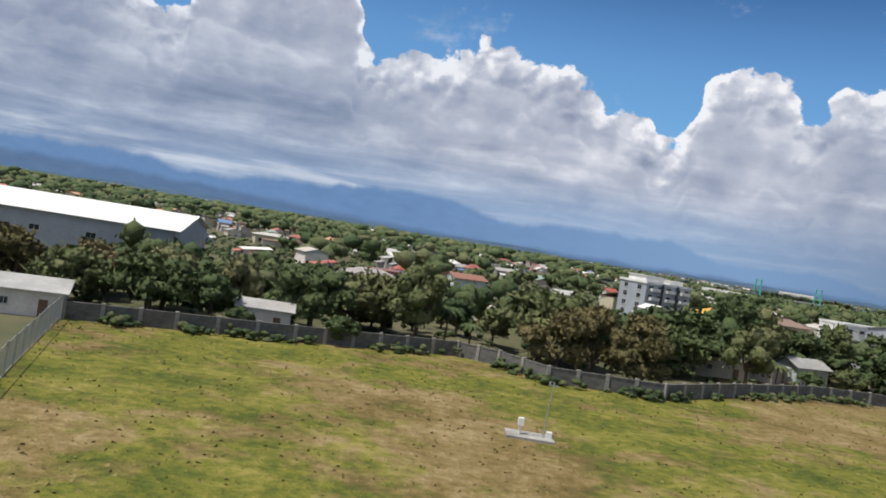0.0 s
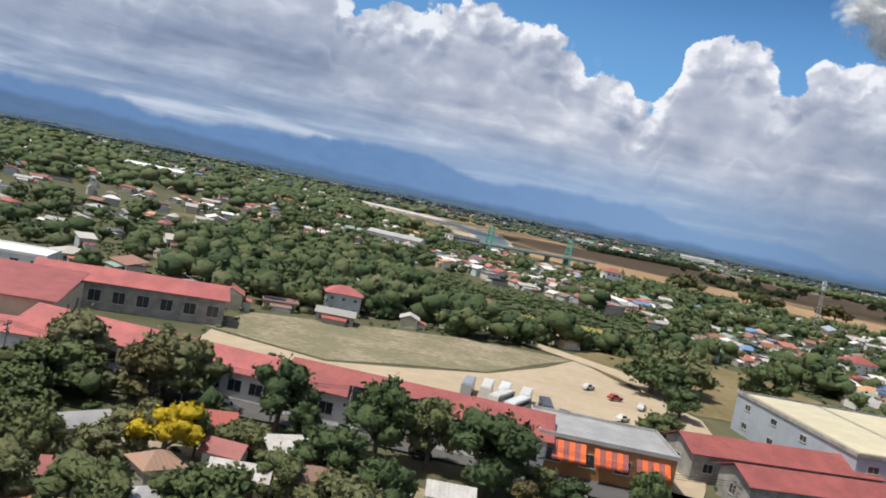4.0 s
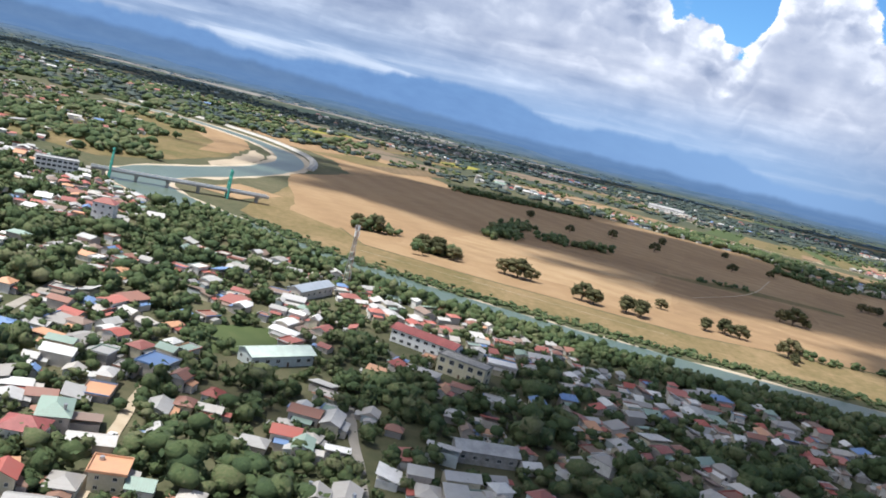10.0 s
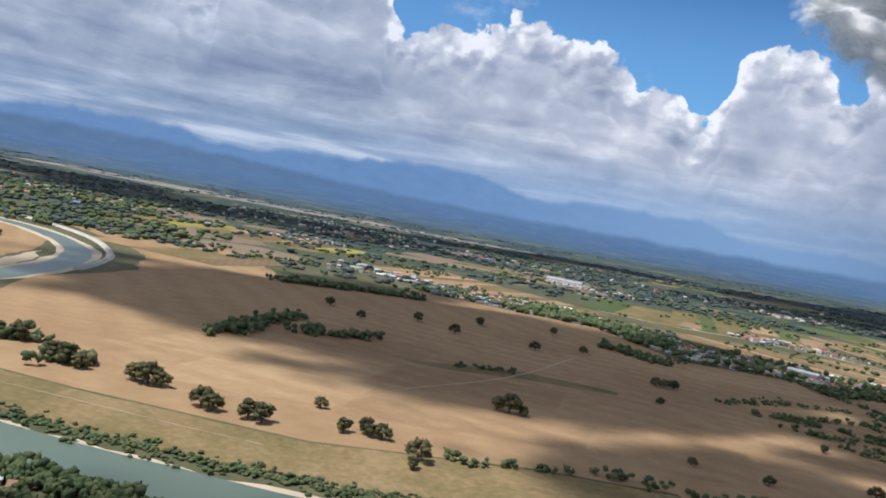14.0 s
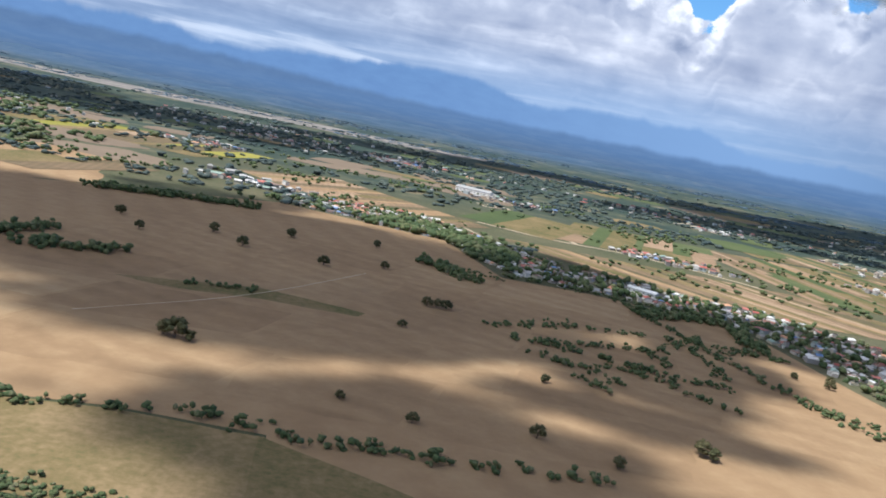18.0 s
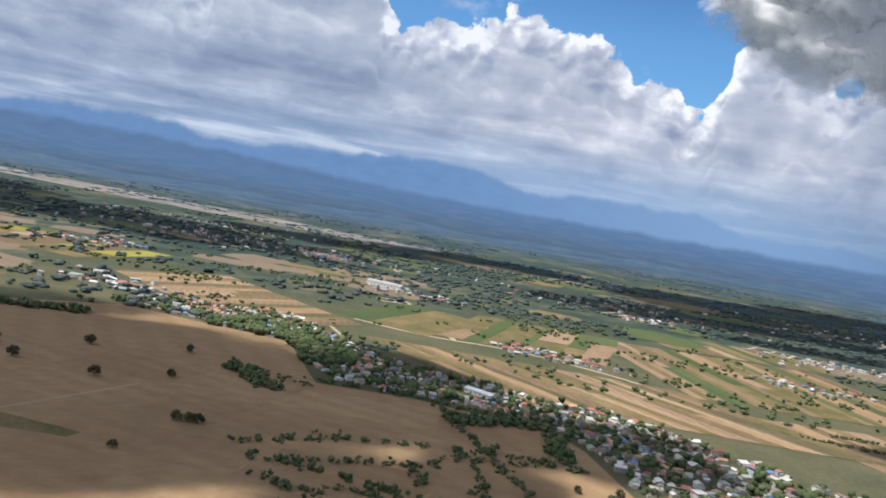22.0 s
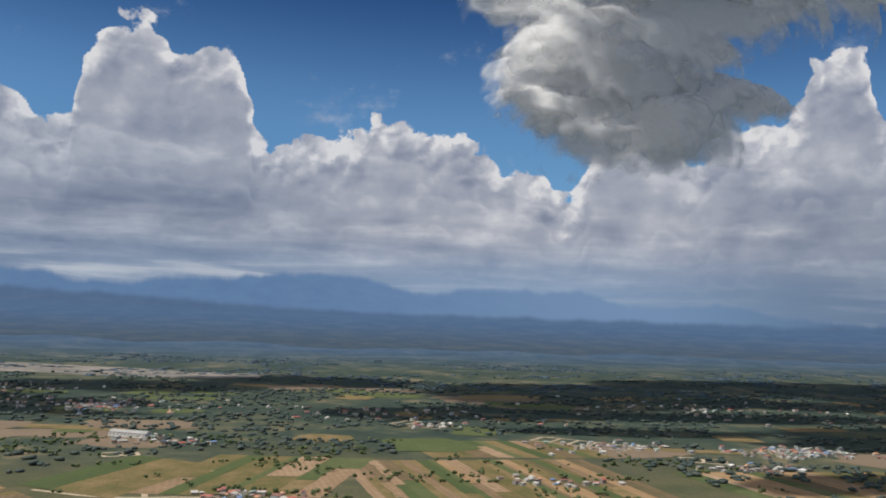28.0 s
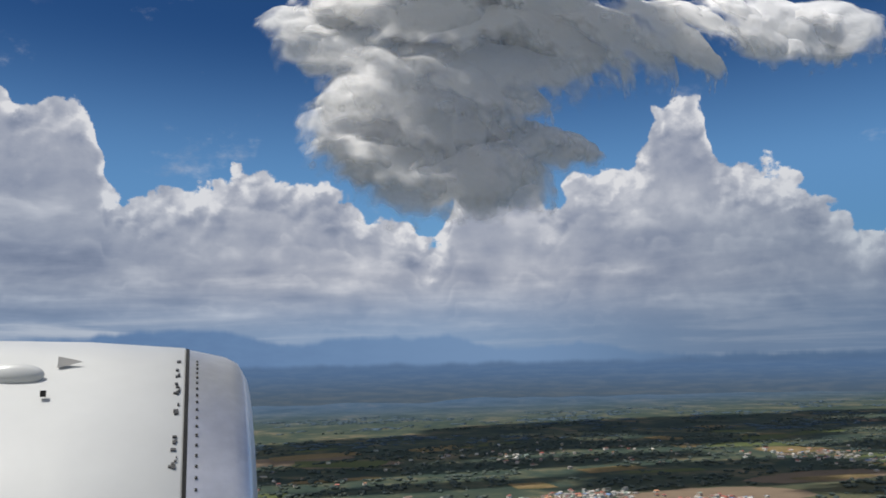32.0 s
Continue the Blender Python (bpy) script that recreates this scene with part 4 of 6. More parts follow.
def far_fields():
    r = np.random.default_rng(21)
    v, f, i = [], [], []
    for _ in range(190):
        x, y = r.uniform(-2400, 4600), 1500 + 1500 * r.random() ** 1.2
        if y > 2400 + 0.1 * x:
            continue
        a = r.uniform(-0.5, 0.5)
        w, d = r.uniform(25, 110), r.uniform(12, 60)
        n = len(v)
        for sx, sy in ((-1, -1), (0.1, -1.2), (1, -0.9), (1.1, 0.2), (0.9, 1), (-0.2, 1.1), (-1, 0.9), (-1.1, 0.1)):
            px, py = sx * w * r.uniform(0.8, 1.1), sy * d * r.uniform(0.8, 1.1)
            v.append((x + px * math.cos(a) - py * math.sin(a), y + px * math.sin(a) + py * math.cos(a), 0.4 + 0.002 * len(f)))
        f.append(list(range(n, n + 8)))
        i.append(int(r.choice([1, 1, 1, 2, 3, 3])))
    tagged(new("far_fields", mesh("far_fields", v, f, [M["straw"], M["olive"], M["bare_hill"], M["green"]], i)), "patchwork of distant dry and green fields", "fields", "", "stuff")


far_fields()
# concrete dike on the outer side of the river bend
DIKE = np.array([(-60, 1068), (-18, 1062), (28, 1042), (71, 1014), (116, 976), (152, 935), (182, 888), (203, 845), (216, 790), (222, 745)], float)
for _ in range(1):
    DIKE = np.concatenate([DIKE[:1], np.stack([0.75 * DIKE[:-1] + 0.25 * DIKE[1:], 0.25 * DIKE[:-1] + 0.75 * DIKE[1:]], 1).reshape(-1, 2), DIKE[-1:]])
for a, b in zip(DIKE[:-1], DIKE[1:]):
    d = math.hypot(b[0] - a[0], b[1] - a[1]) + 0.3
    s = Shape().add([(0, -3.6, 0), (d, -3.6, 0), (d, -1.0, 2.0), (0, -1.0, 2.0), (d, 1.3, 2.0), (0, 1.3, 2.0), (d, 3.6, 0), (0, 3.6, 0)], [(0, 1, 2, 3), (3, 2, 4, 5), (5, 4, 6, 7), (0, 3, 5, 7), (1, 6, 4, 2)])
    s.box(0, -0.95, 2.0, d, -0.65, 2.4)
    tagged(new("dike", s.mesh("dike", M["dike"])), "pale concrete flood dike along the river", "dike", "dike sections", "structure").matrix_basis = pose(a[0], a[1], 0, 0, 0, math.degrees(math.atan2(b[1] - a[1], b[0] - a[0])))


# ---- clouds over the plain ----
def cloud_mat():
    m = bpy.data.materials.new("cloud vapour")
    m.use_nodes = True
    g = Graph(m.node_tree)
    out = g.node("ShaderNodeOutputMaterial")
    dif, tra, mix = g.node("ShaderNodeBsdfDiffuse"), g.node("ShaderNodeBsdfTranslucent"), g.node("ShaderNodeMixShader")
    for s in (dif, tra):
        s.inputs[0].default_value = (0.97, 0.97, 0.975, 1)
    g.put(mix.inputs[0], 0.06)
    g.tree.links.new(dif.outputs[0], mix.inputs[1])
    g.tree.links.new(tra.outputs[0], mix.inputs[2])
    last = mix.outputs[0]
    p = where(g, "Object")
    n = g.node("ShaderNodeVectorMath", operation="LENGTH")
    g.put(n.inputs[0], p)
    shift = g.node("ShaderNodeVectorMath", operation="ADD")
    g.put(shift.inputs[0], p)
    g.put(shift.inputs[1], g.math("MULTIPLY", each(g), 40.0))
    ed = g.math("ADD", n.outputs["Value"], g.math("MULTIPLY_ADD", g.noise(shift.outputs[0], 2.3, 6.0, 0.6), 1.3, -0.65))
    alpha = g.step(ed, 1.12, 0.86, 0.0, 0.97)
    clear, two = g.node("ShaderNodeBsdfTransparent"), g.node("ShaderNodeMixShader")
    g.put(two.inputs[0], alpha)
    g.tree.links.new(clear.outputs[0], two.inputs[1])
    g.tree.links.new(last, two.inputs[2])
    last = two.outputs[0]
    g.tree.links.new(last, out.inputs[0])
    return m


THIN = cloud_mat()


def cloud_sheet(x, y, rx, ry, turn, high=1700.0):
    """A flat fair-weather cloud whose shade falls on the plain at x, y."""
    k, v, f = 28, [(0, 0, 0)], []
    for ring in range(1, 6):
        for j in range(k):
            a = j * math.tau / k
            q = ring / 5 * 1.35 * (1 + 0.10 * noise.noise(Vector((math.cos(a) * 2 + x, math.sin(a) * 2 + y, ring * 0.3))))
            v.append((q * math.cos(a), q * math.sin(a), 0.05 * noise.noise(Vector((q * math.cos(a) * 3 + x, q * math.sin(a) * 3, 1.0)))))
    f = [(0, 1 + j, 1 + (j + 1) % k) for j in range(k)]
    f += [(1 + r * k + j, 1 + (r + 1) * k + j, 1 + (r + 1) * k + (j + 1) % k, 1 + r * k + (j + 1) % k) for r in range(4) for j in range(k)]
    ob = tagged(new("cloud", mesh("cloud", v, f, THIN, smooth=True)), "flat grey-based fair-weather cloud drifting over the plain", "cloud", "clouds over the plain")
    ob.matrix_basis = Matrix.Translation((x + SUN.x / SUN.z * high, y + SUN.y / SUN.z * high, high)) @ pose(0, 0, 0, 0, 0, turn) @ Matrix.Diagonal((rx, ry, 160, 1))


for q in [(500, 800, 330, 200, 8), (570, 630, 170, 75, 20), (640, 480, 112, 72, 0), (760, 640, 60, 70, 30), (890, 800, 110, 80, 0), (470, 312, 155, 76, 14), (640, 320, 140, 80, 0), (425, 262, 80, 46, 12), (770, 955, 85, 40, -40), (2000, 1600, 330, 100, 0), (1800, 1950, 420, 90, 3), (1480, 1700, 260, 50, 0), (2300, 2250, 500, 130, 0), (1900, 1150, 150, 50, 0), (3300, 2500, 500, 200, 0), (2250, 1420, 260, 70, 0), 
          (0, 1960, 560, 260, -5), (-700, 2300, 500, 250, 0), (1600, 2400, 480, 360, 20), (2650, 2700, 560, 380, 0), (1240, 915, 110, 45, -20), (1230, 1930, 290, 130, 5), (450, 2350, 330, 160, 0),
          (2050, 1720, 360, 120, 0), (1620, 1270, 190, 60, 10), (850, 2600, 320, 200, 0), (2900, 1900, 460, 200, 0), (740, 560, 80, 24, -12), (820, 700, 40, 60, 30)]:
    cloud_sheet(*q)


def puff_mat():
    """Cloud vapour that thins out towards a ragged rim."""
    m = bpy.data.materials.new("heaped cloud vapour")
    m.use_nodes = True
    g = Graph(m.node_tree)
    out = g.node("ShaderNodeOutputMaterial")
    dif, tra, mix = g.node("ShaderNodeBsdfDiffuse"), g.node("ShaderNodeBsdfTranslucent"), g.node("ShaderNodeMixShader")
    clear, two = g.node("ShaderNodeBsdfTransparent"), g.node("ShaderNodeMixShader")
    p = where(g, "Object")
    w = where(g, "Position")
    s = g.node("ShaderNodeSeparateXYZ")
    g.put(s.inputs[0], p)
    r = g.math("SQRT", g.math("ADD", g.math("MULTIPLY", s.outputs[0], s.outputs[0]), g.math("MULTIPLY", s.outputs[2], s.outputs[2])))
    rag = g.math("ADD", g.math("MULTIPLY", g.noise(w, 0.006, 6.0, 0.58), 0.9), g.math("MULTIPLY", g.cells(w, 0.022), -0.45))
    alpha = g.step(g.math("SUBTRACT", r, rag), 0.98, 0.52, 0.0, 0.97)
    relief = g.bump(g.math("MULTIPLY_ADD", g.cells(w, 0.016), -0.7, g.noise(w, 0.011, 6.0, 0.6)), 0.5, 26.0)
    for b in (dif, tra):
        b.inputs[0].default_value = (0.985, 0.985, 0.99, 1)
        g.put(b.inputs["Normal"], relief)
    g.put(mix.inputs[0], 0.45)
    g.tree.links.new(dif.outputs[0], mix.inputs[1])
    g.tree.links.new(tra.outputs[0], mix.inputs[2])
    g.put(two.inputs[0], alpha)
    g.tree.links.new(clear.outputs[0], two.inputs[1])
    g.tree.links.new(mix.outputs[0], two.inputs[2])
    g.tree.links.new(two.outputs[0], out.inputs[0])
    return m


def billow_mesh():
    """A dome of vapour, hollow at the back, one unit in radius and a little ragged in depth."""
    v, f, rings, k = [(0, -0.75, 0)], [], 9, 32
    for i in range(1, rings + 1):
        q = i / rings * 1.35
        for j in range(k):
            a = j * math.tau / k
            x, z = q * math.cos(a), q * math.sin(a)
            v.append((x, -0.75 * math.sqrt(max(0.0, 1 - (q / 1.4) ** 2)) + 0.12 * noise.noise(Vector((x * 2.2, 4.0, z * 2.2))), z))
    f += [(0, 1 + (j + 1) % k, 1 + j) for j in range(k)]
    f += [(1 + i * k + j, 1 + i * k + (j + 1) % k, 1 + (i + 1) * k + (j + 1) % k, 1 + (i + 1) * k + j) for i in range(rings - 1) for j in range(k)]
    return mesh("billow", v, f, puff_mat(), smooth=True)


def cumulus(name, label, balls):
    """A heaped cloud of overlapping billows, small heads round its rim."""
    r, dome = np.random.default_rng(12), billow_mesh()
    ob = thing(name, label, "cloud", (1875, 2750, -42))
    for x, y, z, size in balls:
        for k in range(3):
            a, grow = r.uniform(0, math.tau), 1.25 if k == 0 else r.uniform(0.4, 0.7)
            off = 0.0 if k == 0 else size * r.uniform(0.5, 0.85)
            part("billow", dome, ob, at=pose(x - 1800 + off * math.cos(a), y - 2750 - (0 if k == 0 else 0.45 * size), z + off * math.sin(a) * 0.8, r.uniform(-52, -24), 0, r.uniform(-25, 25)) @ Matrix.Diagonal((size * grow * 1.15, size * grow, size * grow * 0.85, 1)))
    return ob


cumulus("cumulus_cloud", "heaped grey cumulus cloud with a bright sunlit edge",
        [(1690, 2700, 790, 160), (1560, 2720, 830, 160), (1830, 2720, 780, 140), (1500, 2740, 950, 140), (1620, 2740, 1000, 190), (1780, 2760, 1060, 190), (1560, 2760, 1120, 150), (1460, 2740, 860, 100), (1940, 2740, 910, 110), (2050, 2740, 900, 90),
         (1940, 2780, 1180, 190), (2100, 2800, 1240, 200), (1760, 2760, 1230, 190), (1640, 2760, 1300, 170), (2300, 2800, 1280, 180), (2480, 2800, 1320, 170), (2660, 2800, 1350, 160), (2850, 2800, 1380, 150), (3050, 2820, 1410, 150), (3250, 2820, 1430, 140), (2000, 2780, 1360, 170), (1850, 2780, 1400, 160), (2160, 2760, 930, 70), (1390, 2760, 1210, 120), (1300, 2760, 1250, 100), (1460, 2760, 1330, 130)])


# ---- buildings along the walk ----
TAKEN = []


def taken(x, y, r):
    TAKEN.append((x, y, r))


def site(*a, **k):
    taken(a[3], a[4], max(a[5], a[6]) * 0.62)
    return building(*a, **k)


site("warehouse", "long low hall with a white sheet roof", "warehouse", -75, 100, 86, 24, 4.2, 8, "gable", 1.8, "lilac", "white", 14, 1, 0.6, (1.2, 0.7), False)
site("shed", "small shed with a rusty grey sheet roof", "shed", -24.5, 49, 4.2, 3, 1.5, 20, "shed", 0.5, "house_wall", "grey_roof", 2, 1, 0.3, (0.5, 0.5))
site("shed", "small shack with a pale sheet roof beside the wall", "shed", -12, 58, 3.6, 2.6, 1.5, 10, "gable", 0.5, "house_wall", "grey_roof", 2, 1, 0.3, (0.4, 0.4))
FLATS = site("apartment_block", "four-storey grey and white apartment block", "building", 39, 148, 10.5, 7, 6.2, 28, "flat", 0.4, "lilac", "white", 5, 4, 0.15, (1.1, 0.9))
for r_ in range(4):
    for c_ in (-3.4, 0.2, 3.6):
        part("balcony", Shape().box(c_ - 1.0, -4.15, r_ * 1.55 + 0.32, c_ + 1.0, -3.5, r_ * 1.55 + 0.42).box(c_ - 1.0, -4.15, r_ * 1.55 + 0.42, c_ + 1.0, -4.08, r_ * 1.55 + 0.85).box(c_ - 1.0, -4.08, r_ * 1.55 + 0.42, c_ - 0.93, -3.5, r_ * 1.55 + 0.85).box(c_ + 0.93, -4.08, r_ * 1.55 + 0.42, c_ + 1.0, -3.5, r_ * 1.55 + 0.85).mesh("balcony", M["white"]), FLATS, "white balcony with a solid parapet")
for c_ in (-1.6, 1.9):
    part("pilaster", Shape().box(c_ - 0.22, -3.72, 0, c_ + 0.22, -3.5, 6.4).mesh("pilaster", M["dark"]), FLATS, "dark vertical stair bay")
part("penthouse", Shape().box(-4.6, -2.4, 6.2, -0.4, 2.2, 7.5).box(-4.8, -2.6, 7.5, -0.2, 2.4, 7.62).mesh("penthouse", M["white"]), FLATS, "white rooftop storey")
part("penthouse", Shape().box(1.4, -2.0, 6.2, 4.6, 2.4, 7.2).box(1.2, -2.2, 7.2, 4.8, 2.6, 7.32).mesh("penthouse", M["white"]), FLATS, "white rooftop storey")
site("house", "wide house with a golden yellow roof", "house", 53, 150, 11, 6, 2.2, 12, "hip", 1.4, "house_wall", "gold", 4, 1, 0.4, (0.6, 0.6), group="town houses")
site("house", "low house with a bright blue roof", "house", 47, 170, 7, 5, 3.0, 25, "gable", 1.2, "white", "blue", 3, 1, 0.4, (0.6, 0.6), group="town houses")
site("house", "house with a pale pink roof", "house", 64, 153, 10, 6, 2.4, 10, "hip", 1.2, "house_wall", "house_roof", 3, 1, 0.4, (0.6, 0.6), group="town houses")
site("hardware_store", "two-storey store with grey cladding and bright signs", "store", 85, 141, 13.5, 13, 4.6, 12, "gable", 1.0, "lilac", "sage", 8, 2, 0.3, (0.7, 1.2))
site("store", "store with a faded red roof and pale front", "store", 103, 142, 12, 14, 4.4, 10, "shed", 1.2, "cream", "red", 4, 1, 0.4, (1.2, 1.2))
site("shop", "low shop with an orange-red roof", "shop", 108, 131, 8, 6, 2.4, 10, "gable", 0.9, "white", "rose", 3, 1, 0.5, (1.0, 1.0))
site("office", "white flat-roofed office with dark windows", "office", 88, 167, 16, 8, 4.0, 10, "flat", 0.4, "white", "white", 6, 2, 0.1, (1.2, 0.7))
site("warehouse", "long warehouse with a streaked red roof and open bays", "warehouse", 110, 161.5, 24, 8, 3.6, 16, "gable", 1.4, "concrete", "rose", 8, 1, 0.5, (1.6, 1.6), False)
site("commercial_row", "long commercial row with a faded red roof", "shops", 122.5, 133, 26, 7, 2.8, -9, "gable", 1.4, "white", "rose", 12, 1, 0.6, (1.4, 1.2))
site("commercial_row", "long commercial row with a red roof and dark sign front", "shops", 149.5, 128.5, 25, 8, 3.2, -7, "gable", 1.6, "white", "red", 9, 1, 0.6, (1.4, 1.2))
site("restaurant", "orange-brown restaurant with red and orange awnings", "restaurant", 167.5, 128, 13, 9, 3.6, -3, "flat", 0.4, "ochre", "grey_roof", 4, 1, 0.15, (1.5, 1.3), False)
site("depot", "depot with a long dark red roof and pale gutter", "depot", 188, 134.5, 22, 6, 3.0, 10, "gable", 1.3, "concrete", "red", 6, 1, 0.5, (1.2, 1.0), False)
site("depot", "second depot with a dark red roof", "depot", 192, 127, 24, 5.5, 2.8, 10, "gable", 1.2, "concrete", "red", 6, 1, 0.5, (1.2, 1.0), False)
MALL = site("shopping_mall", "big flat mall with cream roof panels and a pale parapet", "mall", 212, 148, 34, 26, 5.0, 6, "flat", 0.4, "lilac", "concrete", 8, 2, 0.2, (1.4, 0.8), False)
for k in range(3):
    part("roof_panel", Shape().box(-16 + k * 11, -12, 5.125, -6.2 + k * 11, 12, 5.30).mesh("roof_panel", M["cream"]), MALL, "cream standing-seam roof panel")
for k in range(7):
    part("roof_fan", Shape().box(0, 0, 5.31, 0.6, 0.6, 5.75).mesh("roof_fan", M["grey_roof"]), MALL, "grey roof ventilation unit", pose(6 + k * 0.9, 11, 0))
PARK = patch("parking_deck", "pale concrete parking yard with a railing", "yard", [(228, 164), (246, 160), (244, 140), (226, 142)], 0.22, "road", 0)
RAIL = thing("fence", "white steel yard fence on a low wall", "fence", (222, 165.5, 0.0), -8)
part("base_wall", Shape().box(0, -0.1, 0, 24, 0.1, 0.5).mesh("base_wall", M["concrete"]), RAIL)
post = Shape().box(-0.06, -0.06, 0.5, 0.06, 0.06, 1.5).mesh("post", M["steel"])
bay = Shape().box(0.06, -0.02, 0.7, 1.44, 0.02, 0.78).box(0.06, -0.02, 1.38, 1.44, 0.02, 1.46)
for k in range(9):
    bay.box(0.16 + k * 0.15, -0.015, 0.78, 0.2 + k * 0.15, 0.015, 1.38)
bay = bay.mesh("railing", M["white"])
for k in range(17):
    part("post", post, RAIL, at=pose(k * 1.5, 0, 0))
    if k < 16:
        part("railing", bay, RAIL, at=pose(k * 1.5, 0, 0))
site("hall", "long market hall with a white-green roof", "hall", 319, 290.5, 16, 6, 2.6, 46, "gable", 1.2, "house_wall", "mint", 6, 1, 0.5, (1.0, 0.8))
site("school", "school block with a long red roof and open galleries", "school", 350, 330, 19, 6, 3.6, -22, "gable", 1.2, "white", "red", 8, 2, 0.4, (1.2, 0.8))
site("school", "two-storey pale school block with square openings", "school", 361, 314, 13, 5, 4.4, -22, "flat", 0.4, "cream", "concrete", 5, 2, 0.2, (1.4, 1.2))
site("house", "two-storey villa with a red hipped roof", "house", 262, 250, 7, 6, 3.4, 15, "hip", 1.5, "white", "red", 3, 2, 0.4, (0.6, 0.6), group="town houses")
site("house", "house with a green sheet roof", "house", 279, 237, 11, 4, 2.2, -5, "gable", 0.8, "house_wall", "teal", 4, 1, 0.4, (0.6, 0.6), group="town houses")
site("house", "house with a red hipped roof", "house", 297, 228, 6, 5, 2.8, 10, "hip", 1.4, "white", "red", 3, 1, 0.4, (0.6, 0.6), group="town houses")
site("house", "house with a golden yellow hipped roof", "house", 313, 206, 8, 5, 2.6, 0, "hip", 1.4, "house_wall", "gold", 3, 1, 0.4, (0.6, 0.6), group="town houses")
site("house", "house with a blue sheet roof", "house", 246, 206, 7, 4, 3.2, 5, "gable", 1.0, "white", "blue", 3, 2, 0.4, (0.6, 0.6), group="town houses")
site("house", "house with a blue sheet roof", "house", 352, 228, 8, 5, 2.6, 10, "gable", 1.0, "house_wall", "blue", 3, 1, 0.4, (0.6, 0.6), group="town houses")
site("municipal_building", "long three-storey pale building with banded windows", "building", 172, 464, 17, 7, 6.0, 32, "flat", 0.4, "white", "grey_roof", 8, 3, 0.2, (1.6, 1.0))
site("house", "tall white house with an orange roof above the trees", "house", 231, 388, 7, 6, 7.0, 10, "hip", 1.6, "white", "house_roof", 3, 3, 0.4, (0.8, 0.8), group="town houses")
site("workshop", "long workshop with a blue-grey sheet roof near the river", "workshop", 311.5, 357, 19, 5, 3.0, 71, "gable", 1.2, "house_wall", "lilac", 6, 1, 0.4, (0.9, 0.7), False)
site("hall", "long low hall with a dull grey sheet roof", "hall", 367, 264.5, 12, 5, 2.6, 14, "gable", 1.1, "concrete", "grey_roof", 5, 1, 0.5, (0.9, 0.7), False)
site("warehouse", "long grey-white warehouse on the far plain", "warehouse", 672, 1540, 60, 16, 7, -20, "gable", 3, "white", "grey_roof", 10, 1, 0.5, (2.0, 1.2), False)
site("warehouse", "bright white-roofed shed at the village", "warehouse", 815, 900, 26, 8, 3.5, -35, "gable", 1.6, "white", "white", 6, 1, 0.5, (1.4, 0.9), False)
site("warehouse", "long pale hall among the houses", "warehouse", 140, 395, 24, 6, 3.5, -22, "gable", 1.4, "white", "grey_roof", 7, 1, 0.5, (1.2, 0.8), False)
site("warehouse", "long white hall in the far suburb", "warehouse", -40, 640, 44, 9, 4, -12, "gable", 1.6, "white", "white", 8, 1, 0.5, (1.4, 0.9), False)

SHACKS = [(135, 110, "red"), (139.5, 112, "rusty_roof"), (137, 105.5, "rusty_roof"), (131.5, 104.5, "rusty_roof"), (127, 101.5, "red"), (125.5, 95.5, "rusty_roof"), (147, 107.5, "grey_roof"), (142, 107, "rusty_roof"), (124, 110.5, "grey_roof"), (120, 97, "rusty_roof"),
          (152, 109, "rusty_roof"), (133, 98.5, "grey_roof"), (110.5, 97.5, "grey_roof"), (98, 103, "rusty_roof"), (88, 98, "grey_roof"), (80, 92, "rusty_roof"), (64, 90, "rusty_roof"), (46, 84, "grey_roof"), (160, 107, "rusty_roof"), (141, 100, "rusty_roof"), (150, 101, "red"), (31, 76, "grey_roof"), (36, 79, "grey_roof"), (26, 74, "rusty_roof")]
for k, (x, y, mt) in enumerate(SHACKS):
    big = 1.15 if x < 50 else 0.9
    if k % 3:
        taken(x, y - 3.5, 2.4)
    site("shack", {"red": "small house with a dark red sheet roof", "grey_roof": "low shack under a bare metal sheet roof", "rusty_roof": "low shack under rusty patched sheets"}[mt], "house", x, y, (3.0 + k % 3 * 0.6) * big, (2.4 + k % 2 * 0.5) * big, 1.4 + k % 4 * 0.12, (k * 37) % 60 - 10, ("gable", "shed", "gable", "hip")[k % 4], 0.8, "house_wall", mt, 2, 1, 0.3, (0.5, 0.5), True, "roadside shacks", False)
site("house", "house with a bright orange roof in two wings", "house", 114.5, 104.5, 4.0, 2.8, 1.6, 10, "hip", 0.9, "white", "orange", 3, 1, 0.4, (0.6, 0.6), group="town houses")
site("house", "house wing with a bright orange roof", "house", 117.8, 104, 2.8, 2.8, 1.5, 70, "hip", 0.8, "white", "orange", 2, 1, 0.4, (0.6, 0.6), group="town houses")
site("house", "pink two-storey house beside the rubble lot", "house", 136, 192, 6, 5, 3.6, 10, "hip", 1.2, "house_wall", "rose", 3, 2, 0.4, (0.6, 0.6), group="town houses")

taken(115.5, 96.5, 5.5)

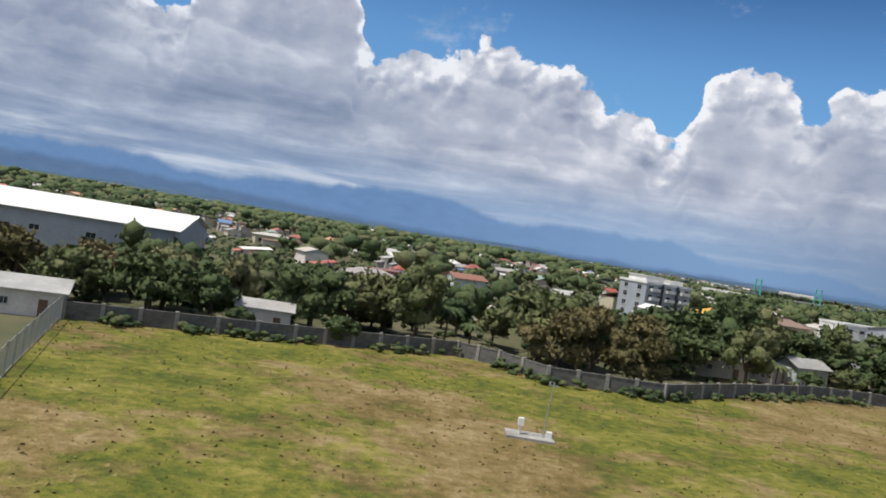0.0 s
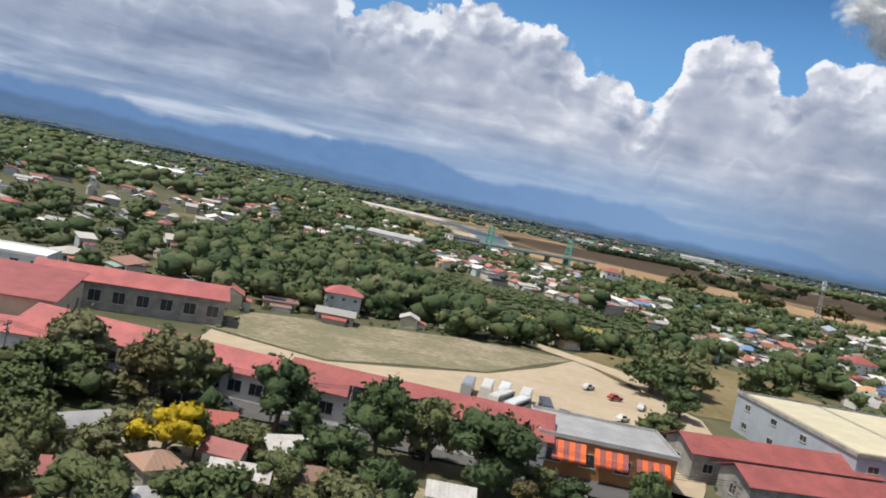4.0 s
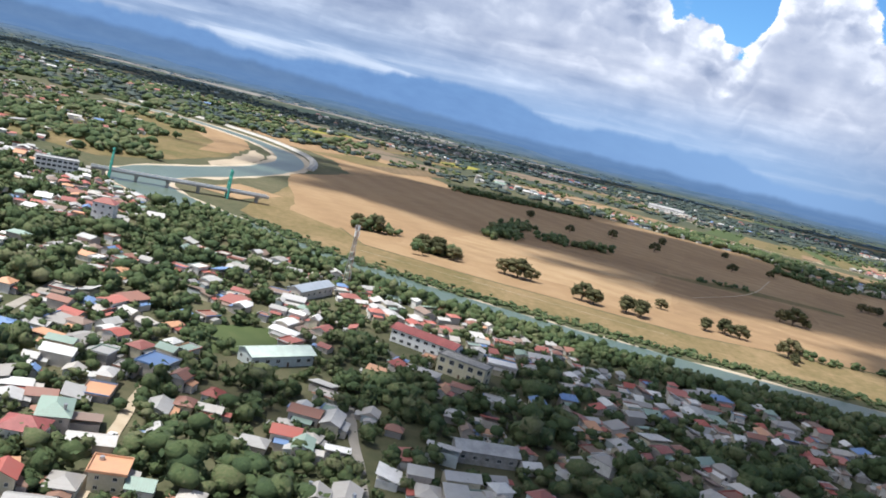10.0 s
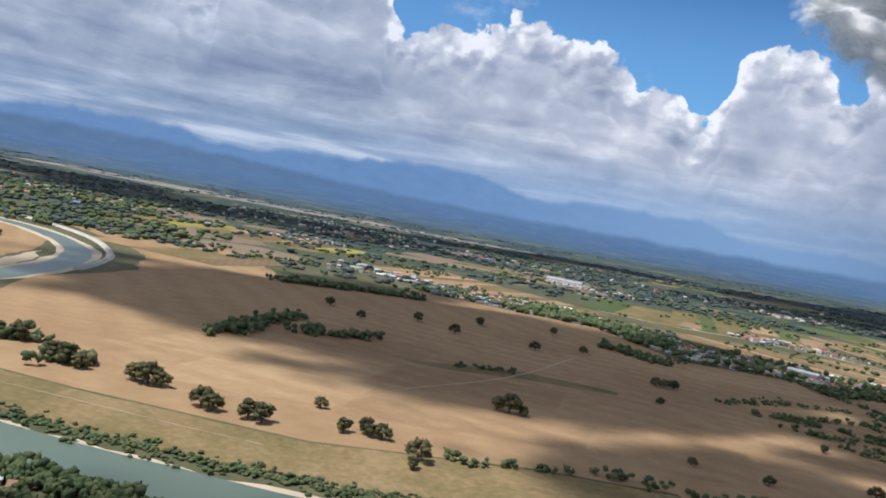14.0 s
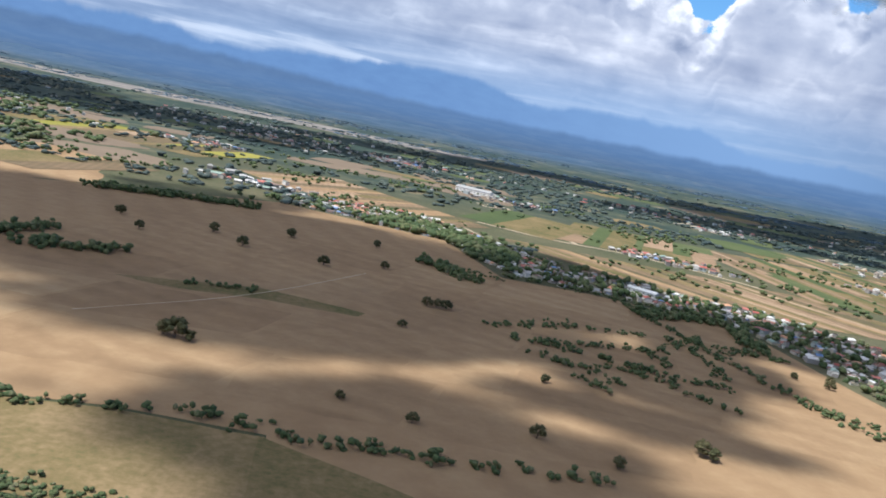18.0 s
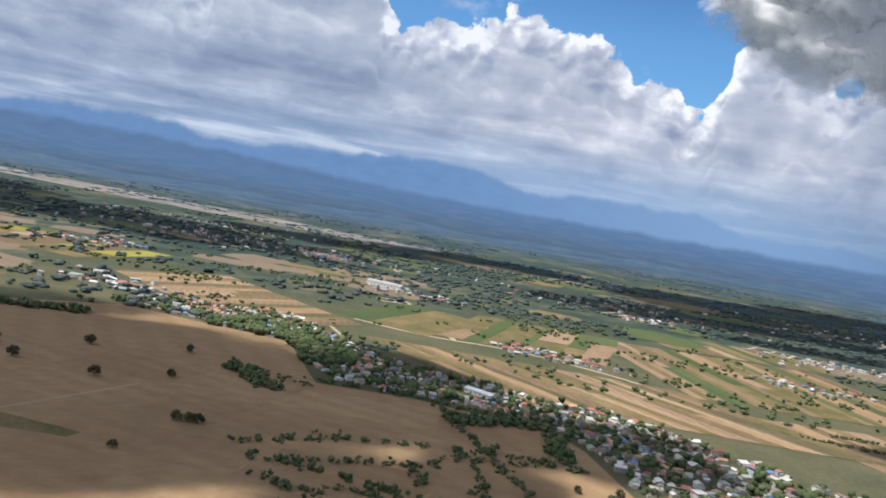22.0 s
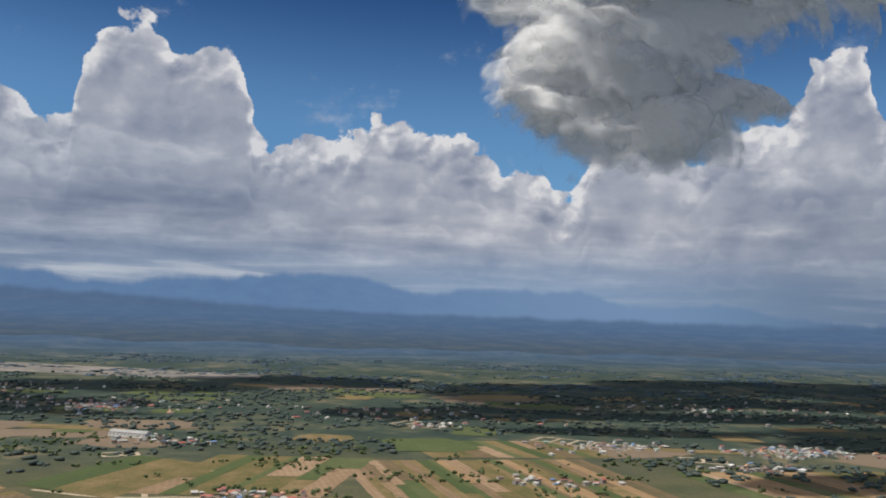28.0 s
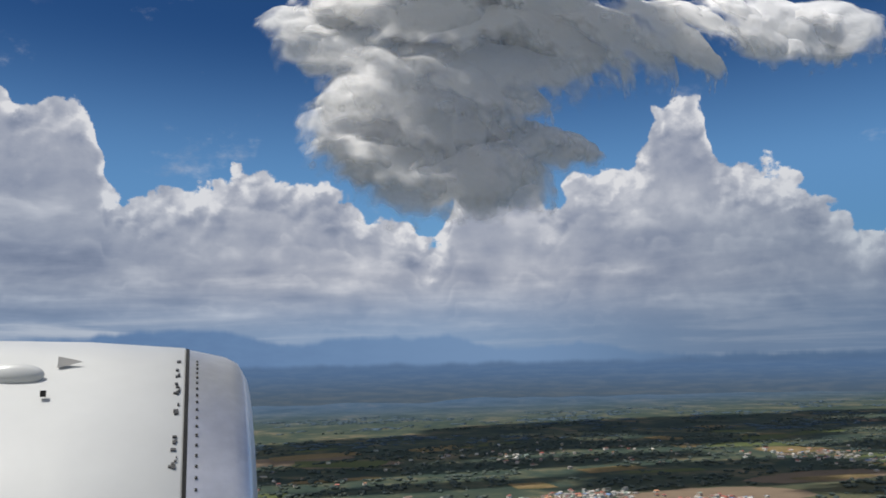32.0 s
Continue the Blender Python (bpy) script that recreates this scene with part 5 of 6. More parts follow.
# sign boards on the commercial row: dark panel with white letters, bright panels on the store
SIGN = thing("sign_board", "dark sign board with white lettering", "sign", (146, 124.2, 3.2), -4)
part("panel", Shape().box(-3.4, -0.06, 0, 3.4, 0.06, 1.3).mesh("panel", M["dark"]), SIGN)
for k in range(6):
    part("letter_bar", Shape().box(-1.9 + k * 0.8, -0.10, 0.35, -1.4 + k * 0.8, -0.062, 0.95).mesh("letter_bar", M["white"]), SIGN, "white block")
for x, y, mt, lb in ((81, 131.4, "orange", "orange"), (85.5, 132.1, "red", "red"), (90, 132.9, "teal", "green")):
    s = thing("sign_board", lb + " sign panel on the store front", "sign", (x, y, 3.2), 10)
    part("panel", Shape().box(-1.5, -0.08, 0, 1.5, 0.08, 1.0).mesh("panel", M[mt]), s)
    part("letter_bar", Shape().box(-0.9, -0.11, 0.35, 0.9, -0.082, 0.65).mesh("letter_bar", M["white"]), s, "white block")
for k in range(3):
    aw = thing("awning", "striped orange and red cloth awning", "awning", (163.6 + k * 4.0, 123.6, 1.9), -3, "restaurant awnings")
    for j in range(6):
        x0 = -1.6 + j * 0.53
        part("stripe", Shape().add([(x0, 0, 1.5), (x0 + 0.52, 0, 1.5), (x0 + 0.52, -1.3, 0.2), (x0, -1.3, 0.2), (x0, 0, 1.44), (x0 + 0.52, 0, 1.44), (x0 + 0.52, -1.3, 0.0), (x0, -1.3, 0.0)],
                                   [(3, 2, 1, 0), (4, 5, 6, 7), (0, 1, 5, 4), (1, 2, 6, 5), (2, 3, 7, 6), (3, 0, 4, 7)]).mesh("stripe", M["orange"] if (j + k) % 2 else M["red"]), aw)

# perimeter wall: posts and panels
panel_cache = {}
for a, b in zip(FENCE[:-1], FENCE[1:]):
    d = math.hypot(b[0] - a[0], b[1] - a[1])
    n = max(1, round(d / 2.2))
    ob = tagged(new("perimeter_wall"), "stained grey concrete block perimeter wall", "wall", "perimeter wall", "structure")
    ob.matrix_basis = pose(a[0], a[1], 0, 0, 0, math.degrees(math.atan2(b[1] - a[1], b[0] - a[0]))) @ Matrix.Diagonal((1, 1, 0.8, 1))
    w = d / n
    key = round(w, 2)
    if key not in panel_cache:
        panel_cache[key] = (Shape().box(0.12, -0.06, 0, w - 0.12, 0.06, 1.32).box(0.12, -0.09, 1.32, w - 0.12, 0.09, 1.40).mesh("panel", M["block"]), Shape().box(-0.12, -0.13, 0, 0.12, 0.13, 1.5).mesh("post", M["concrete"]))
    for k in range(n):
        part("panel", panel_cache[key][0], ob, at=pose(k * w, 0, 0))
        part("post", panel_cache[key][1], ob, at=pose(k * w, 0, 0))
for x, y, turn, n in ((-22, 48, -72, 12), (108.5, 91.5, -86, 14)):
    ob = thing("chain_fence", "grey steel mesh fence on posts at the field edge", "fence", (x, y, 0), turn)
    for k in range(n):
        part("post", Shape().rod((0, 0, 0), (0, 0, 1.5), 0.05, 0.05).mesh("post", M["steel"]), ob, at=pose(k * 2.0, 0, 0))
        s = Shape().box(0, -0.015, 1.38, 2.0, 0.015, 1.43).box(0, -0.015, 0.1, 2.0, 0.015, 0.15)
        for j in range(10):
            s.box(0.1 + j * 0.19, -0.008, 0.15, 0.125 + j * 0.19, 0.008, 1.38)
        part("mesh_panel", s.mesh("mesh_panel", M["steel"]), ob, at=pose(k * 2.0, 0, 0))
ws = thing("weather_mast", "small weather mast and instrument box on a concrete pad", "mast", (5, 37, 0.05))
part("pad", Shape().box(-1.1, -0.7, 0, 1.1, 0.7, 0.12).mesh("pad", M["concrete"]), ws)
part("mast", Shape().rod((0.6, 0, 0.12), (0.75, 0, 2.7), 0.035, 0.025).mesh("mast", M["steel"]), ws)
part("instrument_box", Shape().box(-0.6, -0.12, 0.5, -0.35, 0.12, 0.85).rod((-0.47, 0, 0.12), (-0.47, 0, 0.5), 0.05, 0.05).mesh("instrument_box", M["white"]), ws)
part("control_box", Shape().box(0.75, -0.15, 0.12, 1.0, 0.15, 0.4).mesh("control_box", M["white"]), ws)
part("crossbar", Shape().box(0.5, -0.02, 2.5, 1.0, 0.02, 2.55).rod((0.55, 0, 2.55), (0.55, 0, 2.7), 0.04, 0.04).mesh("crossbar", M["steel"]), ws)

# lattice mast in the town
lm = thing("telecom_mast", "tall red and white steel lattice mast", "mast", (318, 383, 0))
R0, R1, H = 1.3, 0.35, 21.0
for k in range(4):
    c, s = math.cos(k * math.pi / 2 + 0.4), math.sin(k * math.pi / 2 + 0.4)
    part("leg", Shape().rod((R0 * c, R0 * s, 0), (R1 * c, R1 * s, H), 0.12, 0.08).mesh("leg", M["steel"]), lm)
    c2, s2 = math.cos((k + 1) * math.pi / 2 + 0.4), math.sin((k + 1) * math.pi / 2 + 0.4)
    br = Shape()
    for j in range(9):
        a, b = R0 + (R1 - R0) * j / 9, R0 + (R1 - R0) * (j + 1) / 9
        br.rod((a * c, a * s, H * j / 9), (b * c2, b * s2, H * (j + 1) / 9), 0.05, 0.05, 4).rod((b * c, b * s, H * (j + 1) / 9), (b * c2, b * s2, H * (j + 1) / 9), 0.05, 0.05, 4)
    part("bracing", br.mesh("bracing", M["rose"] if k % 2 else M["steel"]), lm)
for k in range(6):
    a = k * math.tau / 6
    part("antenna", Shape().box(-0.1, -0.25, 17 + (k % 2) * 2, 0.1, 0.25, 18.8 + (k % 2) * 2).mesh("antenna", M["white"]), lm, at=pose(0.75 * math.cos(a), 0.75 * math.sin(a), 0, 0, 0, math.degrees(a)))

# unfinished bridge with green pylons
bx, by, bl, bt = 180, 479, 82, 28
bridge = thing("bridge", "concrete road bridge with green steel pylons", "bridge", (bx, by, 0), bt)
part("deck", Shape().box(0, -2.2, 3.2, bl, 2.2, 4.0).mesh("deck", M["concrete"]), bridge)
for sgn in (-1, 1):
    part("parapet", Shape().box(0, sgn * 2.2 - 0.12, 4.0, bl, sgn * 2.2 + 0.12, 4.7).mesh("parapet", M["white"]), bridge)
for k in range(6):
    part("pier", Shape().box(5 + k * 14.2, -1.6, -0.5, 6.2 + k * 14.2, 1.6, 3.2).box(4.7 + k * 14.2, -2.0, 2.7, 6.5 + k * 14.2, 2.0, 3.19).mesh("pier", M["concrete"]), bridge)
for k, px in enumerate((8, 62)):
    p = part("pylon", Shape().rod((px, -2.6, 0), (px + 0.6, -1.8, 14), 0.6, 0.4).rod((px, 2.6, 0), (px + 0.6, 1.8, 14), 0.6, 0.4).mesh("pylon", M["girder"]), bridge)
    for z in (7, 10, 13):
        part("crossbeam", Shape().box(px, -2.2, z, px + 0.8, 2.2, z + 0.5).mesh("crossbeam", M["girder"]), p)


# utility poles along the highway, with sagging wires
def pole_meshes():
    pole = Shape().rod((0, 0, -0.3), (0, 0, 5.0), 0.10, 0.07, 7).mesh("pole", M["concrete"])
    arm = Shape().box(-0.7, -0.05, 4.55, 0.7, 0.05, 4.65).box(-0.5, -0.05, 4.1, 0.5, 0.05, 4.18).mesh("crossarm", M["bark"])
    can = Shape().rod((0.22, 0, 3.5), (0.22, 0, 4.0), 0.14, 0.14, 8).mesh("transformer", M["steel"])
    ins = Shape().rod((0, 0, 4.65), (0, 0, 4.8), 0.04, 0.03, 5).mesh("insulator", M["dark"])
    return pole, arm, can, ins


POLE = pole_meshes()
LINE = [(58, 117), (76, 119), (95, 121), (112, 122.5), (128, 123), (143, 122.5), (158, 116.5), (176, 115), (196, 110), (218, 106)]
for k, (x, y) in enumerate(LINE):
    ob = thing("utility_pole", "concrete utility pole with crossarms beside the road", "pole", (x, y, 0), 90, "roadside poles")
    part("pole", POLE[0], ob)
    part("crossarm", POLE[1], ob)
    if k % 2:
        part("transformer", POLE[2], ob)
    for dx in (-0.62, 0.0, 0.62):
        part("insulator", POLE[3], ob, at=pose(dx, 0, 0))
    if k + 1 < len(LINE):
        d = Vector((LINE[k + 1][0] - x, LINE[k + 1][1] - y, 0))
        for o in (-0.62, 0.0, 0.62):
            wire = Shape()
            for j in range(6):
                a, b = j / 6, (j + 1) / 6
                wire.rod((d.x * a, d.y * a + o, 4.8 - 2.4 * a * (1 - a)), (d.x * b, d.y * b + o, 4.8 - 2.4 * b * (1 - b)), 0.018, 0.018, 4)
            thing("power_line", "thin black power line between two poles", "wire", (x, y, 0), 0, "power lines", data=wire.mesh("power_line", M["black"]))

# ---- vehicles ----
def vehicle_meshes(l, w, h, bus):
    s = Shape()
    if bus:
        s.box(-l / 2, -w / 2, 0.2, l / 2, w / 2, h).box(-l / 2 + 0.4, -w / 2 + 0.1, h, l / 2 - 0.4, w / 2 - 0.1, h + 0.08)
        g = [Shape().box(-l / 2 + 0.3, sg * w / 2 - 0.012, h * 0.55, l / 2 - 0.3, sg * w / 2 + 0.012, h * 0.85) for sg in (-1, 1)] + [Shape().box(l / 2 - 0.012, -w / 2 + 0.1, h * 0.45, l / 2 + 0.012, w / 2 - 0.1, h * 0.9)]
    else:
        m = h * 0.55
        s.box(-l / 2, -w / 2, 0.12, l / 2, w / 2, m)
        s.add([(-l * 0.38, -w / 2, m), (l * 0.22, -w / 2, m), (l * 0.22, w / 2, m), (-l * 0.38, w / 2, m), (-l * 0.3, -w * 0.42, h), (l * 0.08, -w * 0.42, h), (l * 0.08, w * 0.42, h), (-l * 0.3, w * 0.42, h)],
              [(4, 5, 6, 7), (0, 1, 5, 4), (1, 2, 6, 5), (2, 3, 7, 6), (3, 0, 4, 7)])
        g = [Shape().add([(-l * 0.33, sg * w * 0.492, m + 0.03), (l * 0.16, sg * w * 0.492, m + 0.03), (l * 0.06, sg * w * 0.445, h - 0.05), (-l * 0.28, sg * w * 0.445, h - 0.05)], [(0, 1, 2, 3) if sg < 0 else (3, 2, 1, 0)]) for sg in (-1, 1)]
        g.append(Shape().add([(l * 0.215, -w * 0.42, m + 0.02), (l * 0.215, w * 0.42, m + 0.02), (l * 0.10, w * 0.38, h - 0.03), (l * 0.10, -w * 0.38, h - 0.03)], [(0, 1, 2, 3)]))
    r = 0.26 if bus else 0.17
    wheel = Shape().rod((0, -0.08, 0), (0, 0.08, 0), r, r, 10)
    return s.mesh("body", M["vehicle"]), [q.mesh("window", M["glass"]) for q in g], wheel.mesh("wheel", M["black"]), r


def vehicle(kind, label, x, y, turn, l, w, h, bus, group, cache={}):
    if kind not in cache:
        cache[kind] = vehicle_meshes(l, w, h, bus)
    body, glass, wheel, r = cache[kind]
    ob = thing(kind, label, kind, (x, y, 0.24), turn, group)
    part("body", body, ob)
    for gm in glass:
        part("window", gm, ob)
    for sx in (-0.32, 0.32):
        for sy in (-0.46, 0.46):
            part("wheel", wheel, ob, at=pose(sx * l, sy * w, r))
    return ob


for k, (x, y, a) in enumerate([(156, 149, 80), (158.4, 149.4, 80), (160.6, 149.6, 78), (163.2, 148.8, 76), (165.8, 140.4, 62), (168.0, 140.0, 62), (170.2, 139.4, 62), (173.4, 138.6, 100), (165.2, 145.2, 86), (161.5, 143.6, 62), (159.8, 145.6, 62)]):
    vehicle("bus", "white coach parked in the dusty yard", x, y, a, 5.6, 1.3, 1.6, True, "parked coaches")
for k, (x, y, a) in enumerate([(158, 119.8, 80), (160, 119.6, 84), (162.2, 119.2, 80), (164.4, 119.0, 82), (158.6, 117.2, 20), (171, 119.0, 80), (173, 118.6, 84), (150, 121, 4), (132, 124, -4), (120, 126, 4), (176, 150, 40), (183, 153, 30), (181, 159, 60), (178, 162, 20), (75, 131, 80), (79, 129.4, 10), (95, 128, 4), (231, 158, 10), (240, 157, 90), (234, 146, 5), (238, 146, 5), (175, 166, 40), (272, 246, 82), (307, 236, 82), (380, 279, -40), (398, 264, -42)]):
    vehicle("car", "small parked car on the dusty ground", x, y, a, 2.1, 0.9, 0.78, False, "parked cars")


# ---- houses ----
TOWN = [(236, 172), (246, 150), (330, 150), (480, 190), (620, 240), (640, 345), (520, 356), (430, 360), (340, 378), (290, 398), (250, 432), (205, 456), (160, 500), (100, 520), (60, 470), (90, 410), (160, 330), (212, 290), (222, 230)]
SUBURB = [(-420, 100), (-60, 102), (20, 116), (96, 128), (112, 150), (124, 172), (140, 182), (178, 196), (210, 216), (222, 230), (212, 290), (160, 330), (90, 410), (60, 470), (100, 520), (140, 560), (60, 560), (-20, 650), (-130, 850), (-700, 1150), (-900, 700)]
NEAR = [(-60, 62), (0, 68), (30, 80), (100, 100), (150, 100), (215, 100), (330, 150), (246, 148), (180, 118), (110, 122), (60, 118), (20, 112), (-60, 100)]
VILLAGE = [(450, 1030), (640, 975), (700, 862), (868, 846), (892, 792), (911, 708), (929, 642), (960, 592), (1160, 600), (1180, 740), (1050, 800), (950, 905), (830, 935), (730, 975), (610, 1120), (480, 1095)]
KEEP_OUT = [AIRFIELD, [(293, 303), (306, 286), (318, 296), (313, 316)], [(262, 232), (266, 224), (275, 228), (272, 238)], [(176, 190), (180, 200), (209, 214), (220, 208), (232, 172), (246, 158), (244, 140), (190, 130)],
            [(122, 149), (142, 144), (160, 138), (186, 137), (190, 160), (182, 178), (178, 190), (158, 190), (124, 176)], [(172, 240), (175, 231), (205, 232), (207, 238)], TAN, PASTURE,
            [(160, 212), (182, 204), (209, 224), (224, 236), (210, 262), (188, 288), (158, 302), (140, 280)]]
QUARTER = [(153, 381), (172, 414), (198, 376), (221, 335), (224, 276), (197, 288), (175, 310), (159, 325)]


def free(px, py, gap, margin):
    ok = np.ones(len(px), bool)
    for poly in KEEP_OUT:
        ok &= ~inside(px, py, poly)
    for _, pts, wd, _ in ROADS:
        ok &= off_line(px, py, pts, wd / 2 + gap)
    ok &= off_line(px, py, RIVER, 17 + gap)
    for x, y, r in TAKEN:
        ok &= np.hypot(px - x, py - y) > r * margin + gap
    return ok


def scatter(poly, n, gap, margin, r, least=0.0):
    p = np.array(poly)
    px, py = r.uniform(p[:, 0].min(), p[:, 0].max(), n), r.uniform(p[:, 1].min(), p[:, 1].max(), n)
    ok = inside(px, py, poly) & free(px, py, gap, margin)
    px, py = px[ok], py[ok]
    if least:
        cell, keep = {}, []
        for k, (x, y) in enumerate(zip(px, py)):
            c = (int(x // least), int(y // least))
            near = [q for i in (-1, 0, 1) for j in (-1, 0, 1) for q in cell.get((c[0] + i, c[1] + j), [])]
            if all((x - px[q]) ** 2 + (y - py[q]) ** 2 > least * least for q in near):
                cell.setdefault(c, []).append(k)
                keep.append(k)
        px, py = px[keep], py[keep]
    return px, py


def clustered(px, py):
    """Thins houses out where the town gives way to groves."""
    ok = np.array([noise.fractal(Vector((a * 0.026, b * 0.026, 6.0)), 0.9, 2.0, 3) for a, b in zip(px, py)]) > np.interp(px, [240, 330], [0.0, -0.10])
    return px[ok], py[ok]


hr = np.random.default_rng(31)
hx, hy = [np.concatenate(q) for q in zip(clustered(*scatter(TOWN, 16000, 1.2, 1.0, hr, 4.5)), scatter(NEAR, 120, 2.0, 1.1, hr, 12.0), scatter(SUBURB, 7500, 1.6, 1.0, hr, 8.4), scatter(QUARTER, 500, 1.2, 1.0, hr, 6.0))]
order = np.argsort(np.hypot(hx - 250, (hy - 0.33 * hx) * 1.6))
hx, hy = hx[order], hy[order]
KINDS = [("low house with a sheet roof", 4.4, 3.6, 1.5, "gable", 0.9, 3, 1), ("hip-roofed house with a porch front", 4.8, 4.2, 1.6, "hip", 1.1, 3, 1), ("two-storey house with a gabled roof", 4.3, 3.9, 3.0, "gable", 1.0, 3, 2),
         ("lean-to shack with a rusty sheet roof", 3.5, 3.0, 1.3, "shed", 0.4, 2, 1), ("long low house with a sheet roof", 6.4, 3.4, 1.5, "gable", 0.8, 4, 1), ("flat-roofed two-storey concrete house", 4.2, 4.2, 3.0, "flat", 0.4, 3, 2),
         ("large two-storey house with a hipped roof", 6.6, 5.4, 3.2, "hip", 1.4, 4, 2), ("small square house with a steep roof", 3.2, 3.2, 1.5, "hip", 1.0, 2, 1)]


def street_angle(x, y):
    """The way in which the houses of a quarter face, in degrees."""
    return 16.0 + 55.0 * noise.noise(Vector((x * 0.014, y * 0.014, 3.3)))


def annexes(k, w, d, h):
    """The porch, the lean-to and the yard shed built onto a house: plan, eaves and slope of each."""
    return [(0.0, -d / 2 - 0.75, w * 0.62, 1.3, h * 0.60, "shed", 0.32), (w / 2 + 0.85, 0.3, 1.6, d * 0.7, h * 0.62, "gable", 0.4)][:1 + k % 2]


templates = {}
NOBJ = 262
for k in range(min(NOBJ, len(hx))):
    q = int(hr.choice(8, p=[0.27, 0.19, 0.10, 0.14, 0.12, 0.05, 0.05, 0.08]))
    x, y = float(hx[k]), float(hy[k])
    turn = float(hr.choice([0, 90, 180, 270]) + street_angle(x, y) + hr.normal(0, 4))
    m = pose(x, y, 0, 0, 0, turn) @ Matrix.Diagonal((hr.uniform(0.82, 1.22), hr.uniform(0.85, 1.15), hr.uniform(0.9, 1.15), 1))
    if q not in templates:
        lb, w, d, h, rf, rise, cols, rows = KINDS[q]
        ob = building("house", lb, "house", x, y, w, d, h, turn, rf, rise, "house_wall", "house_roof", cols, rows, 0.3, (0.55, 0.55), True, "town houses", q in (2, 5, 6))
        for ax, ay, aw, ad, ah, kind, up in annexes(q, w, d, h):
            part("annexe_wall", wall_shape(aw, ad, ah, kind, up).mesh("annexe_wall", M["house_wall"]), ob, at=pose(ax, ay, 0))
            part("annexe_roof", roof_shape(aw, ad, ah, kind, up, 0.15).mesh("annexe_roof", M["rusty_roof"]), ob, at=pose(ax, ay, 0))
        if q in (2, 5, 6):
            part("water_tank", Shape().rod((w * 0.28, d * 0.3, h - 0.1), (w * 0.28, d * 0.3, h + rise + 0.25), 0.32, 0.32, 10).mesh("water_tank", M["steel"]), ob, "steel water tank")
        ob.matrix_basis = m
        templates[q] = ob
    else:
        copy_thing(templates[q], m).matrix_basis = m


def many_houses(name, label, xs, ys, r, grow=1.0, z=0.0):
    """The houses of a far quarter in one mesh."""
    s = Shape()
    for x, y in zip(xs, ys):
        big = float(np.exp(r.normal(0, 0.24))) * grow
        w, d, h = r.uniform(3.6, 6.4) * big, r.uniform(3.0, 4.4) * big, r.choice([1.5, 1.6, 1.7, 1.8, 2.8, 3.0]) * grow
        rise, kind = r.uniform(0.6, 1.2) * grow, str(r.choice(["gable", "hip", "gable", "shed", "flat"]))
        a = float(r.choice([0, 1, 2, 3]) * math.pi / 2 + math.radians(street_angle(x, y)) + r.normal(0, 0.07))
        m = Matrix.Translation((x, y, z)) @ Matrix.Rotation(a, 4, "Z")
        shapes = [(wall_shape(w, d, h, kind, rise), 0), (roof_shape(w, d, h + 0.01, kind, rise, 0.3), 1)]
        if grow < 1.2:
            for ax, ay, aw, ad, ah, kd, up in annexes(int(r.integers(2)), w, d, h):
                n = Matrix.Translation((ax, ay, 0))
                for sh, i in ((wall_shape(aw, ad, ah, kd, up), 0), (roof_shape(aw, ad, ah + 0.01, kd, up, 0.15), 1)):
                    sh.v = [tuple(n @ Vector(q)) for q in sh.v]
                    shapes.append((sh, i))
        for sh, i in shapes:
            s.add([m @ Vector(q) for q in sh.v], sh.f, i)
        for c in range(3):
            sh = Shape().box(-w / 2 + (c + 0.3) * w / 3, -d / 2 - 0.03, h * 0.35, -w / 2 + (c + 0.7) * w / 3, -d / 2, h * 0.7)
            s.add([m @ Vector(q) for q in sh.v], sh.f, 2)
    tagged(new(name, s.mesh(name, [M["far_wall"], M["far_roof"], M["glass"]])), label, "houses", "", "stuff")


many_houses("town_houses", "crowded low houses with red, grey and rusty roofs", hx[NOBJ:], hy[NOBJ:], hr, 0.86)
vx, vy = scatter(VILLAGE, 5200, 1.6, 1.0, hr, 6.6)
BEND = [(-20, 650), (-130, 850), (-180, 960), (-60, 940), (40, 850), (100, 720), (118, 640), (104, 575), (60, 560)]
ex, ey = scatter(BEND, 420, 2.0, 1.0, hr, 12.0)
many_houses("bend_houses", "pale-roofed houses inside the river bend", ex, ey, hr, 1.1)
many_houses("village_houses", "village houses with white and red roofs among trees", vx, vy, hr, 1.15)
fx, fy = [], []
for x, y, a, b, n in [(515, 1905, 55, 70, 130), (250, 1480, 60, 40, 45), (300, 1900, 250, 130, 90), (730, 1500, 90, 40, 30), (870, 1165, 50, 14, 26), (930, 1130, 60, 14, 22), (1120, 1730, 40, 25, 20), (1350, 1520, 90, 40, 50), (1520, 1360, 60, 25, 30),
                      (1660, 1500, 90, 45, 110), (1830, 1400, 60, 30, 60), (2400, 1800, 120, 120, 70), (1230, 1250, 60, 20, 25), (1300, 900, 120, 50, 60), (-300, 1500, 250, 160, 120), (100, 2200, 300, 160, 90), (1000, 1900, 300, 120, 60), (1900, 2100, 400, 200, 80), (420, 1120, 60, 40, 40)]:
    fx.append(hr.normal(x, a * 0.6, n))
    fy.append(hr.normal(y, b * 0.6, n))
many_houses("distant_houses", "distant scattered white and red village houses", np.concatenate(fx), np.concatenate(fy), hr, 1.5)


# ---- trees ----
tr = np.random.default_rng(41)


